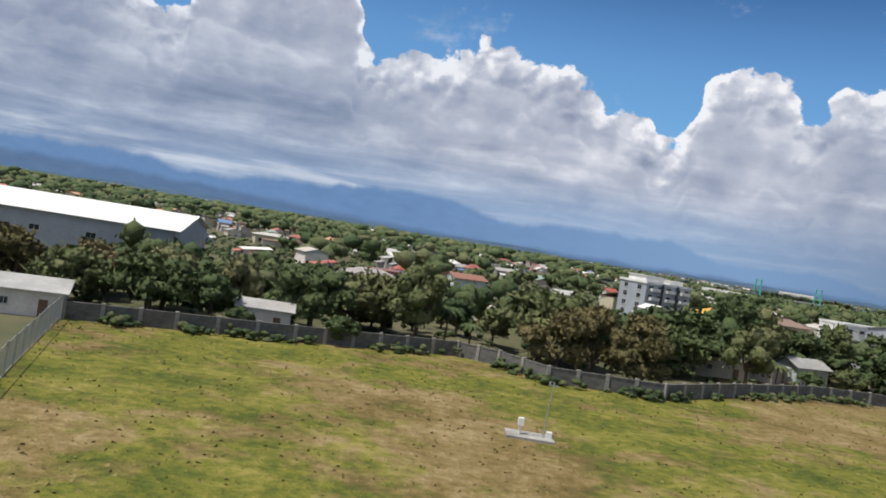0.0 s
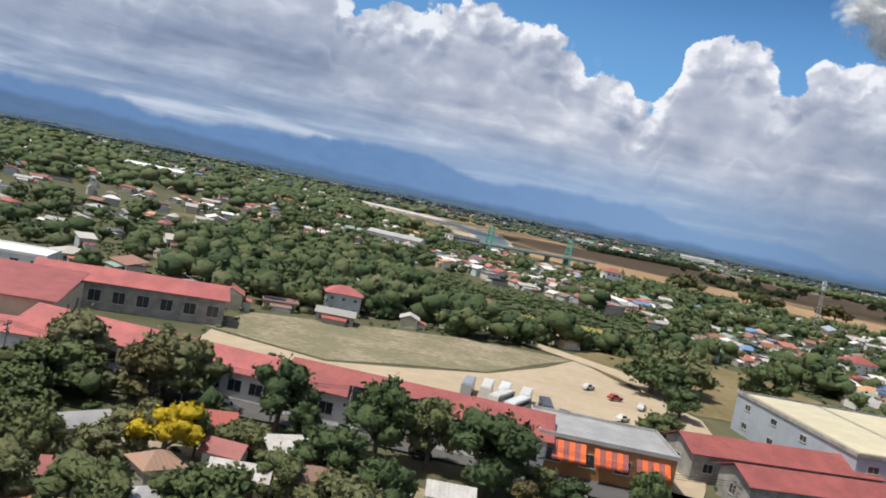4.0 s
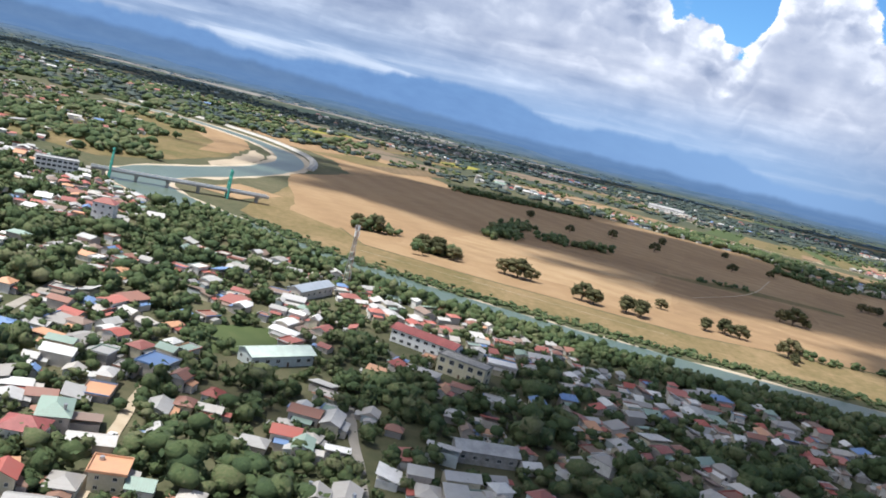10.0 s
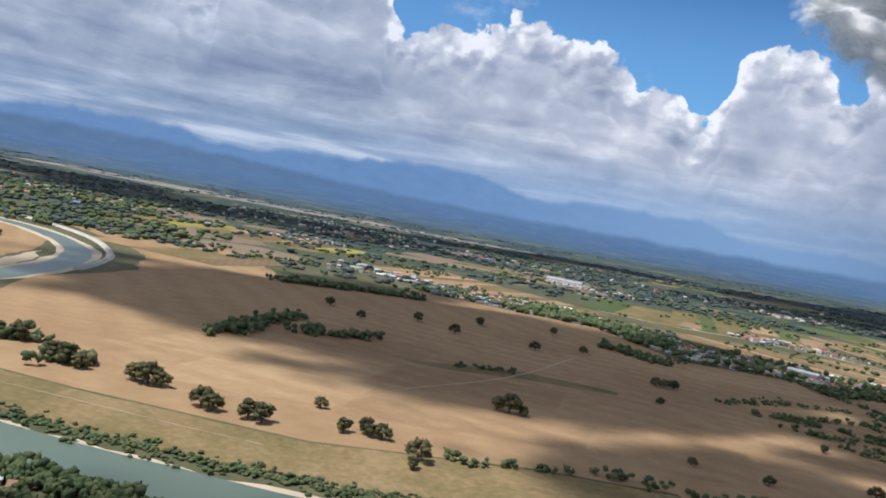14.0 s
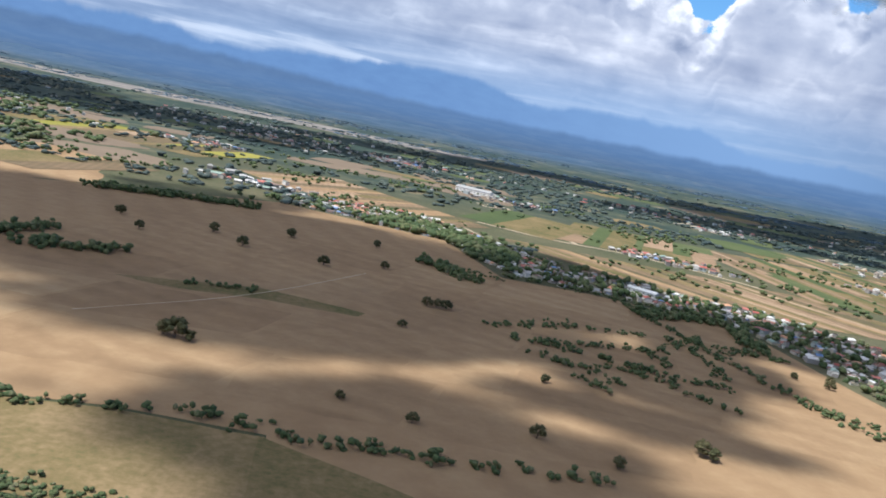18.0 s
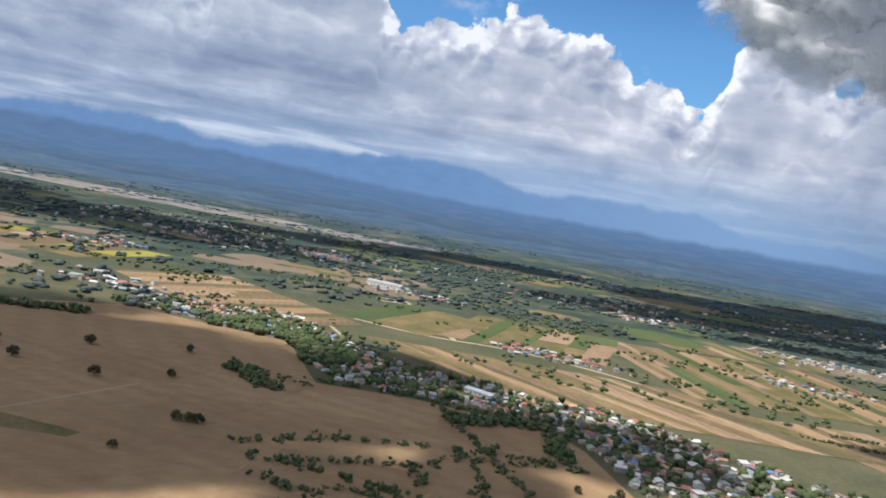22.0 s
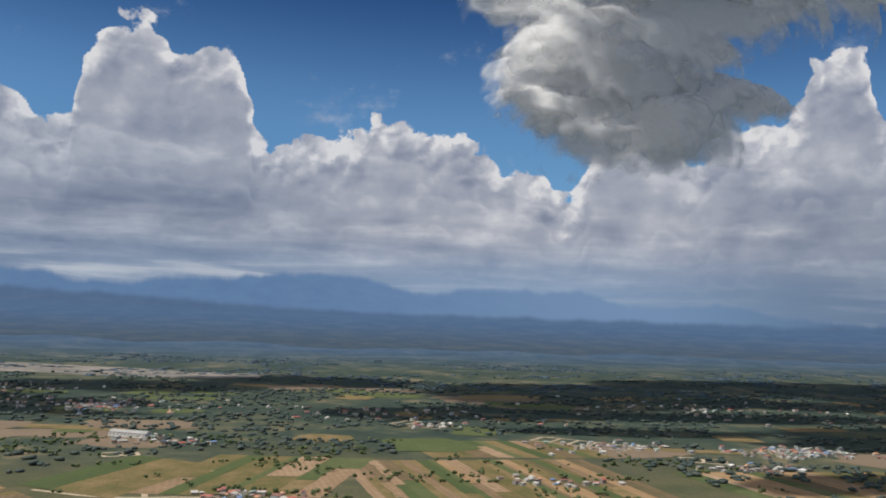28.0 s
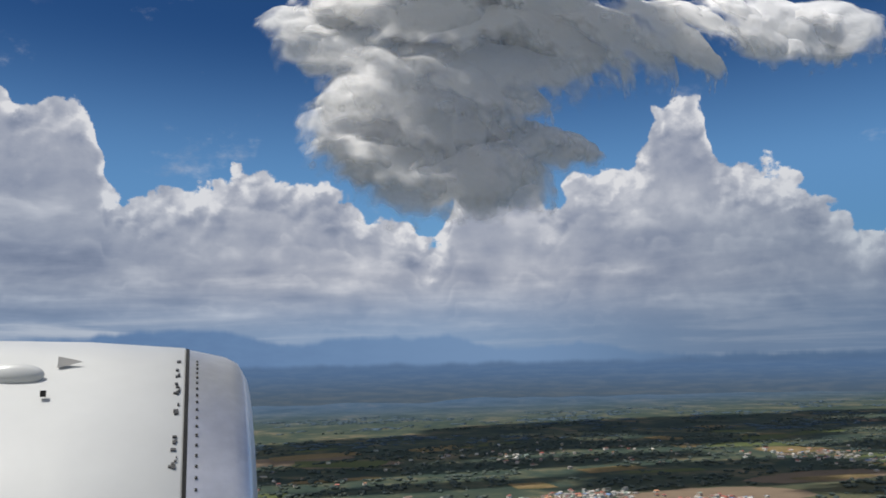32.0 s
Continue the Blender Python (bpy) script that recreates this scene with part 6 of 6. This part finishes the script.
def tree(name, label, category, w, h, z0, n, spray, leaf):
    ob = thing(name, label, category, group="trees")
    s = Shape().rod((0, 0, -0.2), (0.1, 0.05, z0 + 0.3 * (h - z0)), 0.05 * w + 0.06, 0.03 * w + 0.03, 7)
    for k in range(6):
        a, l = tr.uniform(0, math.tau), tr.uniform(0.3, 0.5) * w
        s.rod((0.08, 0.04, z0 * tr.uniform(0.7, 1.1)), (l * math.cos(a), l * math.sin(a), z0 + (h - z0) * tr.uniform(0.25, 0.6)), 0.03 * w + 0.02, 0.02, 5)
    part("trunk", s.mesh("trunk", M["bark"]), ob)
    v, f = crown(tr, w, h - z0, z0, n, spray)
    part("crown", mesh("crown", v, f, M[leaf], smooth=True), ob)
    return ob




def palm():
    ob = thing("banana_palm", "tall palm with drooping green fronds", "palm", group="trees")
    part("trunk", Shape().rod((0, 0, -0.2), (0.2, 0.1, 3.4), 0.13, 0.08, 6).mesh("trunk", M["bark"]), ob)
    v, f = [], []
    for k in range(13):
        a, n = k * 2.4, len(v)
        for j in range(5):
            t = j / 4
            rr, zz, wd = 1.7 * t, 3.4 + 0.9 * t - 1.7 * t * t, 0.26 * math.sin(math.pi * (0.12 + 0.85 * t))
            for sg in (-1, 1):
                v.append((0.2 + rr * math.cos(a) - sg * wd * math.sin(a), 0.1 + rr * math.sin(a) + sg * wd * math.cos(a), zz - 0.12))
            v.append((0.2 + rr * math.cos(a), 0.1 + rr * math.sin(a), zz))
        for j in range(4):
            b = n + 3 * j
            f += [(b, b + 2, b + 5, b + 3), (b + 2, b + 1, b + 4, b + 5)]
    part("fronds", mesh("fronds", v, f, M["leaf"]), ob)
    return ob


def near_trees():
    kinds = [tree("broad_tree", "broad green tree with a rounded leafy crown", "tree", 4.6, 5.2, 1.3, 15, 1500, "leaf"), tree("tall_tree", "tall green tree with an uneven crown", "tree", 3.8, 6.6, 1.8, 14, 1500, "leaf"),
             tree("small_tree", "small bushy green tree beside houses", "tree", 2.6, 3.0, 0.5, 9, 900, "leaf"), tree("spreading_tree", "wide spreading green rain tree", "tree", 7.0, 5.6, 1.9, 22, 2200, "leaf"),
             tree("dry_tree", "sparse tree with dry olive-brown leaves", "tree", 4.2, 4.8, 1.2, 8, 1500, "dry_leaf"), palm()]
    used = set()

    def put(q, x, y, s):
        m = pose(x, y, 0, 0, 0, tr.uniform(0, 360)) @ Matrix.Diagonal((s, s, s * tr.uniform(0.88, 1.15), 1))
        if q not in used:
            used.add(q)
            kinds[q].matrix_basis = m
            return kinds[q]
        ob = copy_thing(kinds[q], m)
        ob.matrix_basis = m
        return ob
    spots = [(3, 22, 72, 0.95), (1, 27, 75, 1.05), (0, 31, 79, 1.1), (4, 18, 68, 1.0), (3, 37, 83, 0.9), (0, 124, 96, 0.85), (5, 121, 98, 1.0), (0, 130, 95, 0.9), (3, 136, 100, 0.7), (1, 147, 104, 0.8), (5, 128, 99, 0.9), (4, -30, 58, 0.85), (4, -25, 60, 0.8), (0, -20, 60, 0.75), (1, -15, 62, 0.65), (0, -9, 60, 0.85), (3, -4, 66, 0.7), (5, 1, 64, 0.8), (5, 3, 63, 0.7), (4, 9, 58, 0.9), (4, 12, 60, 0.95), (4, 15, 57, 0.7), (3, 20, 70, 0.7),
             (3, 186, 172, 1.05), (3, 192, 178, 1.15), (0, 208, 182, 1.25), (0, 186, 158, 0.8), (1, 137, 121, 1.1), (1, 146, 117.5, 1.15), (3, 126, 124, 0.9), (1, 150.5, 118.5, 0.95), (3, 118, 119, 0.85), (0, 143, 109.5, 0.9), (0, 116, 127, 1.0), (0, 87, 131, 1.0), (3, 107, 116, 0.9), (0, 112, 112, 0.9), (3, 72, 112, 0.9), (3, 60, 106, 0.9), (1, 168, 112, 0.7), (0, 178, 141, 0.8), (3, 100, 135, 0.75), (4, 125, 121, 1.2), (0, 155, 115, 1.2), (0, 110, 98.5, 0.62), (2, 106, 96, 0.9), (2, 117, 99, 0.95), (1, 104, 106, 0.75), (0, 112, 111, 0.7), (3, 121, 106, 0.6), (0, 127, 106, 0.62)]
    for q, x, y, s in spots:
        put(q, x, y, s)
        taken(x, y, 2.0)
    ob = tree("blossom_tree", "small tree covered in bright yellow blossom", "tree", 3.4, 3.8, 1.0, 11, 500, "blossom")
    ob.matrix_basis = pose(130.5, 109.5, 0) @ Matrix.Diagonal((1.15, 1.15, 1.3, 1))
    taken(130.5, 107, 3.5)
    px, py = scatter([(-60, 56), (-22, 52), (8, 56), (32, 70), (60, 78), (108, 94), (113, 80), (140, 86), (170, 94), (215, 95), (330, 140), (330, 175), (180, 130), (100, 118), (0, 100), (-60, 95)], 3200, 0.8, 0.75, tr, 3.1)
    near = np.argsort(py - 0.33 * px + 6 * np.abs(px - 60) / 100)
    px, py = px[near], py[near]
    n = min(len(px), 290)
    for k in range(n):
        put(int(tr.choice(6, p=[0.27, 0.15, 0.26, 0.17, 0.08, 0.07])), float(px[k]), float(py[k]), float(tr.uniform(0.6, 1.05) * (0.62 if px[k] > 100 else 0.85)))
    return px[n:], py[n:]


rest_x, rest_y = near_trees()


def line_trees(lines, step, spread):
    xs, ys = [], []
    for pts in lines:
        for a, b in zip(pts[:-1], pts[1:]):
            n = max(1, int(math.hypot(b[0] - a[0], b[1] - a[1]) / step))
            t = tr.uniform(0, 1, n)
            xs.append(a[0] + (b[0] - a[0]) * t + tr.normal(0, spread, n))
            ys.append(a[1] + (b[1] - a[1]) * t + tr.normal(0, spread, n))
    return np.concatenate(xs), np.concatenate(ys)


def woods(name, label, xs, ys, r, w, h, masses, sub, spray, mat, z=0.0, lift=0.42):
    """Woodland as one mesh: a few leaf masses a tree."""
    n = len(xs)
    sc = r.uniform(0.65, 1.3, n)
    k = np.repeat(np.arange(n), masses)
    off = r.normal(0, 0.27, (len(k), 3)) * [w, w, h * 0.55]
    c = np.stack([xs[k], ys[k], np.broadcast_to(z, n)[k]], 1) + off * sc[k, None] + np.stack([0 * k, 0 * k, h * lift * sc[k]], 1)
    s = np.stack([w * r.uniform(0.28, 0.5, len(k)), w * r.uniform(0.28, 0.5, len(k)), h * r.uniform(0.26, 0.42, len(k))], 1) * sc[k, None] * (0.72 if spray else 1.0)
    v, f = lumps(c, s, sub, 0.16, r)
    if spray:
        pick = v[r.integers(0, len(v), spray * n)]
        v, f = join((v, f), leaves(pick + r.normal(0, 0.05 * w, pick.shape), 0.095 * w, r))
    tagged(new(name, mesh(name, v, f, M[mat], smooth=True)), label, "trees", "", "stuff")


for x, y in zip(hx, hy):
    TAKEN.append((float(x), float(y), 2.6))
GROVE = [(117, 180), (136, 197), (163, 192), (178, 198), (208, 216), (224, 232), (214, 262), (190, 270), (134, 300), (98, 292), (92, 240)]
ax, ay = scatter(GROVE, 2600, 0.6, 0.9, tr, 4.2)
woods("grove", "dense dark green grove behind the yards", ax, ay, tr, 6.4, 6.2, 5, 1, 80, "woods")
wx, wy = scatter([(-60, 54), (-22, 51), (8, 56), (32, 70), (60, 78), (110, 94), (170, 96), (330, 150), (330, 200), (240, 260), (180, 300), (60, 300), (-60, 200)], 9000, 0.5, 0.7, tr, 1.6)
woods("shrubs", "low green and dry shrubs between houses and trees", wx, wy, tr, 1.5, 1.1, 2, 1, 5, "woods")
px, py = [], []
for a, b in zip(FENCE[:-1], FENCE[1:]):
    n = int(math.hypot(b[0] - a[0], b[1] - a[1]) * 3)
    t = tr.random(n)
    for side in (-0.7, 0.9):
        ok = np.array([noise.noise(Vector((a[0] + (b[0] - a[0]) * q, side, 2.0)) * 0.35) for q in t]) > -0.2
        px.append((a[0] + (b[0] - a[0]) * t + tr.normal(0, 0.3, n))[ok])
        py.append((a[1] + (b[1] - a[1]) * t + side + tr.normal(0, 0.3, n))[ok])
woods("wall_weeds", "green weeds along the foot of the wall", np.concatenate(px), np.concatenate(py), tr, 1.0, 0.7, 2, 1, 10, "woods")
bx_, by_ = tr.uniform(140, 225, 2600), tr.uniform(204, 302, 2600)
ok = inside(bx_, by_, KEEP_OUT[-1]) & ~inside(bx_, by_, [(170, 242), (174, 229), (194, 224), (210, 230), (208, 243)]) & (np.array([noise.noise(Vector((a * 0.05, b * 0.05, 1.0))) for a, b in zip(bx_, by_)]) > -0.12)
woods("scrub", "low olive bushes on the fallow land", bx_[ok], by_[ok], tr, 2.4, 1.5, 2, 1, 8, "woods")
bx_, by_ = line_trees([[(186, 210), (194, 217)], [(202, 219), (208, 223)], [(210, 224), (222, 234)], [(160, 215), (178, 208)]], 1.5, 1.6)
woods("field_row_trees", "row of dark green trees between the two fields", bx_, by_, tr, 4.6, 3.8, 5, 1, 60, "woods")
gx, gy = scatter(TOWN, 9000, 1.2, 1.75, tr, 4.2)
woods("town_groves", "broad dark green trees in groves between the town quarters", gx, gy, tr, 6.8, 5.8, 6, 1, 120, "woods")
for x, y in zip(gx, gy):
    TAKEN.append((float(x), float(y), 3.0))
tx, ty = scatter(TOWN, 12000, 0.5, 0.85, tr, 3.2)
woods("town_trees", "leafy green trees between the town houses", np.r_[tx, rest_x], np.r_[ty, rest_y], tr, 3.9, 3.6, 4, 1, 70, "woods")
sx, sy = scatter(SUBURB, 9500, 0.4, 1.25, tr, 6.4)
open_ground = np.array([noise.fractal(Vector((a * 0.012, b * 0.016, 8.0)), 0.9, 2.0, 3) for a, b in zip(sx, sy)]) < -0.22
sx, sy = sx[~open_ground], sy[~open_ground]
TAKEN[:] = TAKEN[:66]
d = sy < 420
woods("suburb_woods", "dense green trees round the suburb", sx[d], sy[d], tr, 6.8, 5.2, 5, 1, 45, "woods")
woods("suburb_woods", "dense green woodland behind the suburb", sx[~d], sy[~d], tr, 8.5, 6.5, 3, 1, 0, "woods")
vx, vy = scatter([(545, 1000), (597, 1063), (679, 1015), (714, 932), (651, 885), (590, 905)], 1500, 0.6, 0.6, tr, 5.0)
woods("village_wood", "dense dark green wood at the village edge", vx, vy, tr, 8.0, 7.0, 4, 1, 0, "woods")
vx, vy = scatter(VILLAGE, 4200, 0.6, 1.0, tr, 6.5)
woods("village_trees", "dark green trees round the village houses", vx, vy, tr, 6.0, 6.0, 3, 1, 0, "woods")


lx, ly = line_trees([[(362, 603), (380, 645)], [(398, 655), (450, 683)], [(330, 885), (400, 925), (470, 950)], [(335, 895), (450, 945)], [(375, 650), (395, 720)], [(330, 488), (352, 497)], [(300, 512), (316, 522)]], 1.6, 4.0)
gx_, gy_ = line_trees([[(789, 802), (833, 826), (868, 822)], [(868, 815), (862, 752)], [(628, 845), (671, 802)]], 1.2, 4.5)
lx, ly = np.r_[lx, gx_], np.r_[ly, gy_]
woods("field_trees", "dark clumps of trees between the fields", lx, ly, tr, 6.0, 6.0, 4, 1, 10, "woods")
lx, ly = line_trees([[(498, 640), (545, 658)], [(560, 471), (600, 470), (650, 472), (716, 486)], [(640, 470), (660, 474)], [(505, 455), (552, 470)], [(829, 703), (848, 653), (864, 612), (905, 597), (960, 560)], [(780, 850), (829, 703)], [(669, 680), (724, 719), (787, 737), (862, 747)], [(686, 658), (734, 678), (783, 698), (826, 763)], [(721, 627), (766, 653), (775, 628)], [(807, 714), (813, 666)], [(852, 652), (873, 604)], [(687, 669), (760, 650), (810, 640)], [(700, 640), (745, 608)],
                     [(770, 700), (782, 660)], [(720, 610), (735, 590)], [(855, 637), (900, 620)], [(800, 720), (876, 743)], [(755, 640), (800, 600)], [(680, 850), (760, 855), (850, 835)], [(640, 850), (690, 830)], [(1100, 960), (1300, 930)], [(1130, 985), (1240, 990)]], 3.0, 2.2)
woods("hedgerow", "hedgerow trees and bushes along the field edges", lx, ly, tr, 4.2, 3.6, 3, 1, 10, "woods")
bx_, by_ = scatter(BEND, 900, 2.0, 1.0, tr, 7.0)
woods("bend_woods", "green trees round the houses inside the river bend", bx_, by_, tr, 8.5, 5.0, 4, 1, 6, "woods")
bx_, by_ = line_trees([[(0, 700), (60, 640), (120, 600)], [(-20, 820), (60, 760), (110, 720)], [(20, 900), (90, 850)], [(150, 560), (120, 640)]], 1.6, 9.0)
woods("bend_trees", "scattered trees on the flats inside the river bend", bx_, by_, tr, 7.0, 6.0, 4, 1, 0, "woods")
bx_, by_ = line_trees([[(262, 462), (300, 430), (345, 418), (400, 408), (470, 403), (560, 402), (640, 402), (760, 400)]], 0.35, 3.6)
woods("river_bushes", "green bushes and reeds on the river bank", bx_, by_ + 3, tr, 2.2, 1.4, 2, 1, 0, "woods")
bx_, by_ = line_trees([[(240, 448), (300, 402), (340, 382), (430, 364), (520, 360), (640, 350)]], 0.45, 2.6)
woods("river_trees", "trees on the town bank of the river", bx_, by_, tr, 4.4, 5.0, 4, 1, 16, "woods")

# single trees and clumps in the stubble
solo = tree("field_tree", "lone dark green tree standing in the stubble", "tree", 5.0, 6.0, 1.2, 15, 900, "olive_leaf")
SOLO = [(531, 549, 1.5), (525, 551, 1.1), (538, 548, 0.8), (449, 496, 0.8), (380, 484, 1.5), (374, 486, 1.2), (386, 483, 1.0), (408, 466, 1.3), (413, 464, 1.1), (427, 463, 1.2), (433, 461, 1.2), (463, 468, 0.9), (472, 470, 1.1), (478, 468, 1.0), (493, 450, 1.3), (492, 440, 0.7),
        (342, 492, 1.4), (335, 494, 1.3), (350, 488, 1.0), (308, 516, 1.4), (300, 514, 1.2), (636, 700, 1.0), (642, 702, 0.9), (648, 701, 1.0), (500, 770, 1.2), (470, 800, 1.2), (560, 760, 1.1), (430, 760, 1.0), (600, 790, 0.9), (520, 840, 1.2), (585, 870, 1.0), (400, 800, 1.1), (720, 500, 0.8), (690, 515, 0.9),
        (761, 532, 1.1), (765, 528, 0.9), (700, 590, 0.7), (625, 640, 0.7), (886, 690, 0.9), (893, 705, 0.8), (868, 700, 0.7), (912, 650, 0.8), (640, 505, 0.7), (610, 515, 0.6)]
for k, (x, y, s) in enumerate(SOLO):
    m = pose(x, y, 0, 0, 0, tr.uniform(0, 360)) @ Matrix.Diagonal((s, s, s, 1))
    ob = solo if k == 0 else copy_thing(solo, m)
    ob.matrix_basis = m

# far woodland, in leaf colours that carry painted haze
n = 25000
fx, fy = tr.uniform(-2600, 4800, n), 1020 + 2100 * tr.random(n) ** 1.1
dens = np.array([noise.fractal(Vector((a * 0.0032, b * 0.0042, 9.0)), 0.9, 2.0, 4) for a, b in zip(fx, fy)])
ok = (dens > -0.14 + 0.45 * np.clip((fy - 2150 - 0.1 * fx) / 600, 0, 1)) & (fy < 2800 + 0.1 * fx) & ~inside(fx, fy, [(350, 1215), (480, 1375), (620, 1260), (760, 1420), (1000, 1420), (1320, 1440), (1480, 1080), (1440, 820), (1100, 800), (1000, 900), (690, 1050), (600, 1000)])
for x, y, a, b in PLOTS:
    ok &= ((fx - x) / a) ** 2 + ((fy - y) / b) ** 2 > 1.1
woods("far_woods", "dark woodland over the far plain, haze in its leaf colour", fx[ok], fy[ok], tr, 12.0, 6.0, 2, 1, 0, "far_woods", 0.0, 0.3)
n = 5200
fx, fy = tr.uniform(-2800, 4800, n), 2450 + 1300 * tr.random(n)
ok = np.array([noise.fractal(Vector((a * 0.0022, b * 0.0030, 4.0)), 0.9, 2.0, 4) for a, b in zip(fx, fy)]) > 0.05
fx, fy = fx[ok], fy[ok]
woods("hill_woods", "woods at the foot of the hills, haze in their leaf colour", fx, fy, tr, 24.0, 4.0, 3, 1, 0, "hill_woods", np.array([height(a, b) for a, b in zip(fx, fy)]), 0.2)
n = 2600
fx, fy = tr.uniform(200, 1500, n), tr.uniform(990, 1560, n)
ok = np.array([noise.fractal(Vector((a * 0.006, b * 0.012, 2.0)), 0.9, 2.0, 4) for a, b in zip(fx, fy)]) > 0.16
woods("field_edge_trees", "scattered trees at the edges of the strip fields", fx[ok], fy[ok], tr, 6.0, 5.0, 2, 1, 0, "woods")
fx, fy = tr.uniform(-1100, 200, 1800), tr.uniform(950, 1700, 1800)
ok = np.array([noise.fractal(Vector((a * 0.004, b * 0.007, 5.0)), 0.9, 2.0, 4) for a, b in zip(fx, fy)]) > -0.1
woods("field_edge_trees", "mixed trees on the plain beyond the river", fx[ok], fy[ok], tr, 11.0, 7.0, 3, 1, 0, "woods")

# dry grass tufts on the airfield
gx, gy = tr.uniform(-30, 112, 22000), tr.uniform(12, 92, 22000)
ok = inside(gx, gy, AIRFIELD)
gx, gy = gx[ok], gy[ok]
k = np.arange(len(gx))
lean, size, way = tr.normal(0, 0.05, (len(gx), 2)), tr.uniform(0.05, 0.13, len(gx)), tr.uniform(0, math.tau, len(gx))
dx, dy = np.cos(way) * size, np.sin(way) * size
v = np.stack([np.stack([gx - dx, gy - dy, 0 * gx + 0.04], 1), np.stack([gx + dx, gy + dy, 0 * gx + 0.04], 1), np.stack([gx + lean[:, 0], gy + lean[:, 1], size * 0.8 + 0.04], 1)], 1).reshape(-1, 3)
f = np.stack([3 * k, 3 * k + 1, 3 * k + 2], 1)
tagged(new("grass_tufts", mesh("grass_tufts", v, f, M["straw_tuft"])), "dry grass tufts on the airfield meadow", "grass", "", "stuff")



# ---- aircraft engine, standing where it hangs beside the camera at the walk's end ----
def lathe(profile, n, name, mat):
    """A surface of revolution round x from pairs of x and radius."""
    v = [(x, r * math.cos(k * math.tau / n), r * math.sin(k * math.tau / n)) for x, r in profile for k in range(n)]
    f = [(j * n + k, (j + 1) * n + k, (j + 1) * n + (k + 1) % n, j * n + (k + 1) % n) for j in range(len(profile) - 1) for k in range(n)]
    return mesh(name, v, f, mat, smooth=True)


M["cowl"] = plain_mat("white cowl paint", (0.60, 0.61, 0.60), 0.30, 0, 0.06, 1.2, 0.02)
M["lip"] = plain_mat("polished inlet lip", (0.86, 0.86, 0.87), 0.36, 0.85, 0.14, 5.0, 0.03)
engine = thing("aircraft_engine", "white aircraft engine cowl with a polished metal inlet lip", "engine", (1131.435, 308.34, 200.35), 2.0)
part("cowl", lathe([(-0.115, 0.583), (-0.12, 0.590), (-0.3, 0.604), (-0.6, 0.612), (-1.0, 0.606), (-1.6, 0.57), (-2.2, 0.50)], 96, "cowl", M["cowl"]), engine)
part("inlet_lip", lathe([(-0.60, 0.44), (-0.3, 0.45), (-0.08, 0.475), (-0.02, 0.50), (0.0, 0.53), (-0.015, 0.556), (-0.04, 0.570), (-0.11, 0.586)], 96, "inlet_lip", M["lip"]), engine, "polished metal inlet lip")
part("joint_strip", lathe([(-0.1105, 0.5868), (-0.1165, 0.5895)], 96, "joint_strip", M["black"]), engine, "dark seal strip with streaks")
part("fan_disc", Shape().rod((-0.62, 0, 0), (-0.60, 0, 0), 0.44, 0.44, 48).mesh("fan_disc", M["dark"]), engine)
rivet = Shape().box(-0.002, -0.002, -0.002, 0.002, 0.002, 0.0015).mesh("rivet", M["black"])
for k in range(70):
    a = -1.2 + k * 0.036
    part("rivet", rivet, engine, at=pose(-0.096, -0.5835 * math.cos(a), 0.5835 * math.sin(a), 90 - math.degrees(a)))
part("drain_vent", Shape().box(-0.336, -0.345, 0.506, -0.328, -0.337, 0.516).mesh("drain_vent", M["black"]), engine)
part("pylon", Shape().add([(-0.55, -0.07, 0.55), (-2.4, -0.09, 0.45), (-2.4, 0.09, 0.45), (-0.55, 0.07, 0.55), (-0.9, -0.06, 0.68), (-2.4, -0.08, 0.9), (-2.4, 0.08, 0.9), (-0.9, 0.06, 0.68)], [(0, 4, 5, 1), (3, 2, 6, 7), (4, 7, 6, 5), (0, 3, 7, 4), (1, 5, 6, 2)]).mesh("pylon", M["cowl"]), engine)
er = np.random.default_rng(5)
for k in range(70):
    a, l, h = er.uniform(-0.35, 1.25), er.uniform(0.002, 0.009), er.uniform(0.001, 0.005)
    rad = 0.5925
    part("streak", Shape().box(-l, -h, -0.0015, 0.0, h, 0.0012).mesh("streak", M["dark"]), engine, at=pose(-0.124 - er.uniform(0, 0.006), -rad * math.cos(a), rad * math.sin(a), 90 - math.degrees(a)))
v0, f0 = ICO[3]
part("fairing", mesh("fairing", v0 * [0.046, 0.016, 0.020] + [-0.385, -0.287, 0.541], f0, M["cowl"], smooth=True), engine, "white teardrop fairing")
part("intake_scoop", Shape().add([(-0.325, -0.236, 0.560), (-0.285, -0.240, 0.562), (-0.325, -0.246, 0.572), (-0.325, -0.256, 0.552)], [(0, 1, 2), (0, 3, 1), (1, 3, 2), (0, 2, 3)]).mesh("intake_scoop", M["grey_roof"]), engine, "small grey scoop")
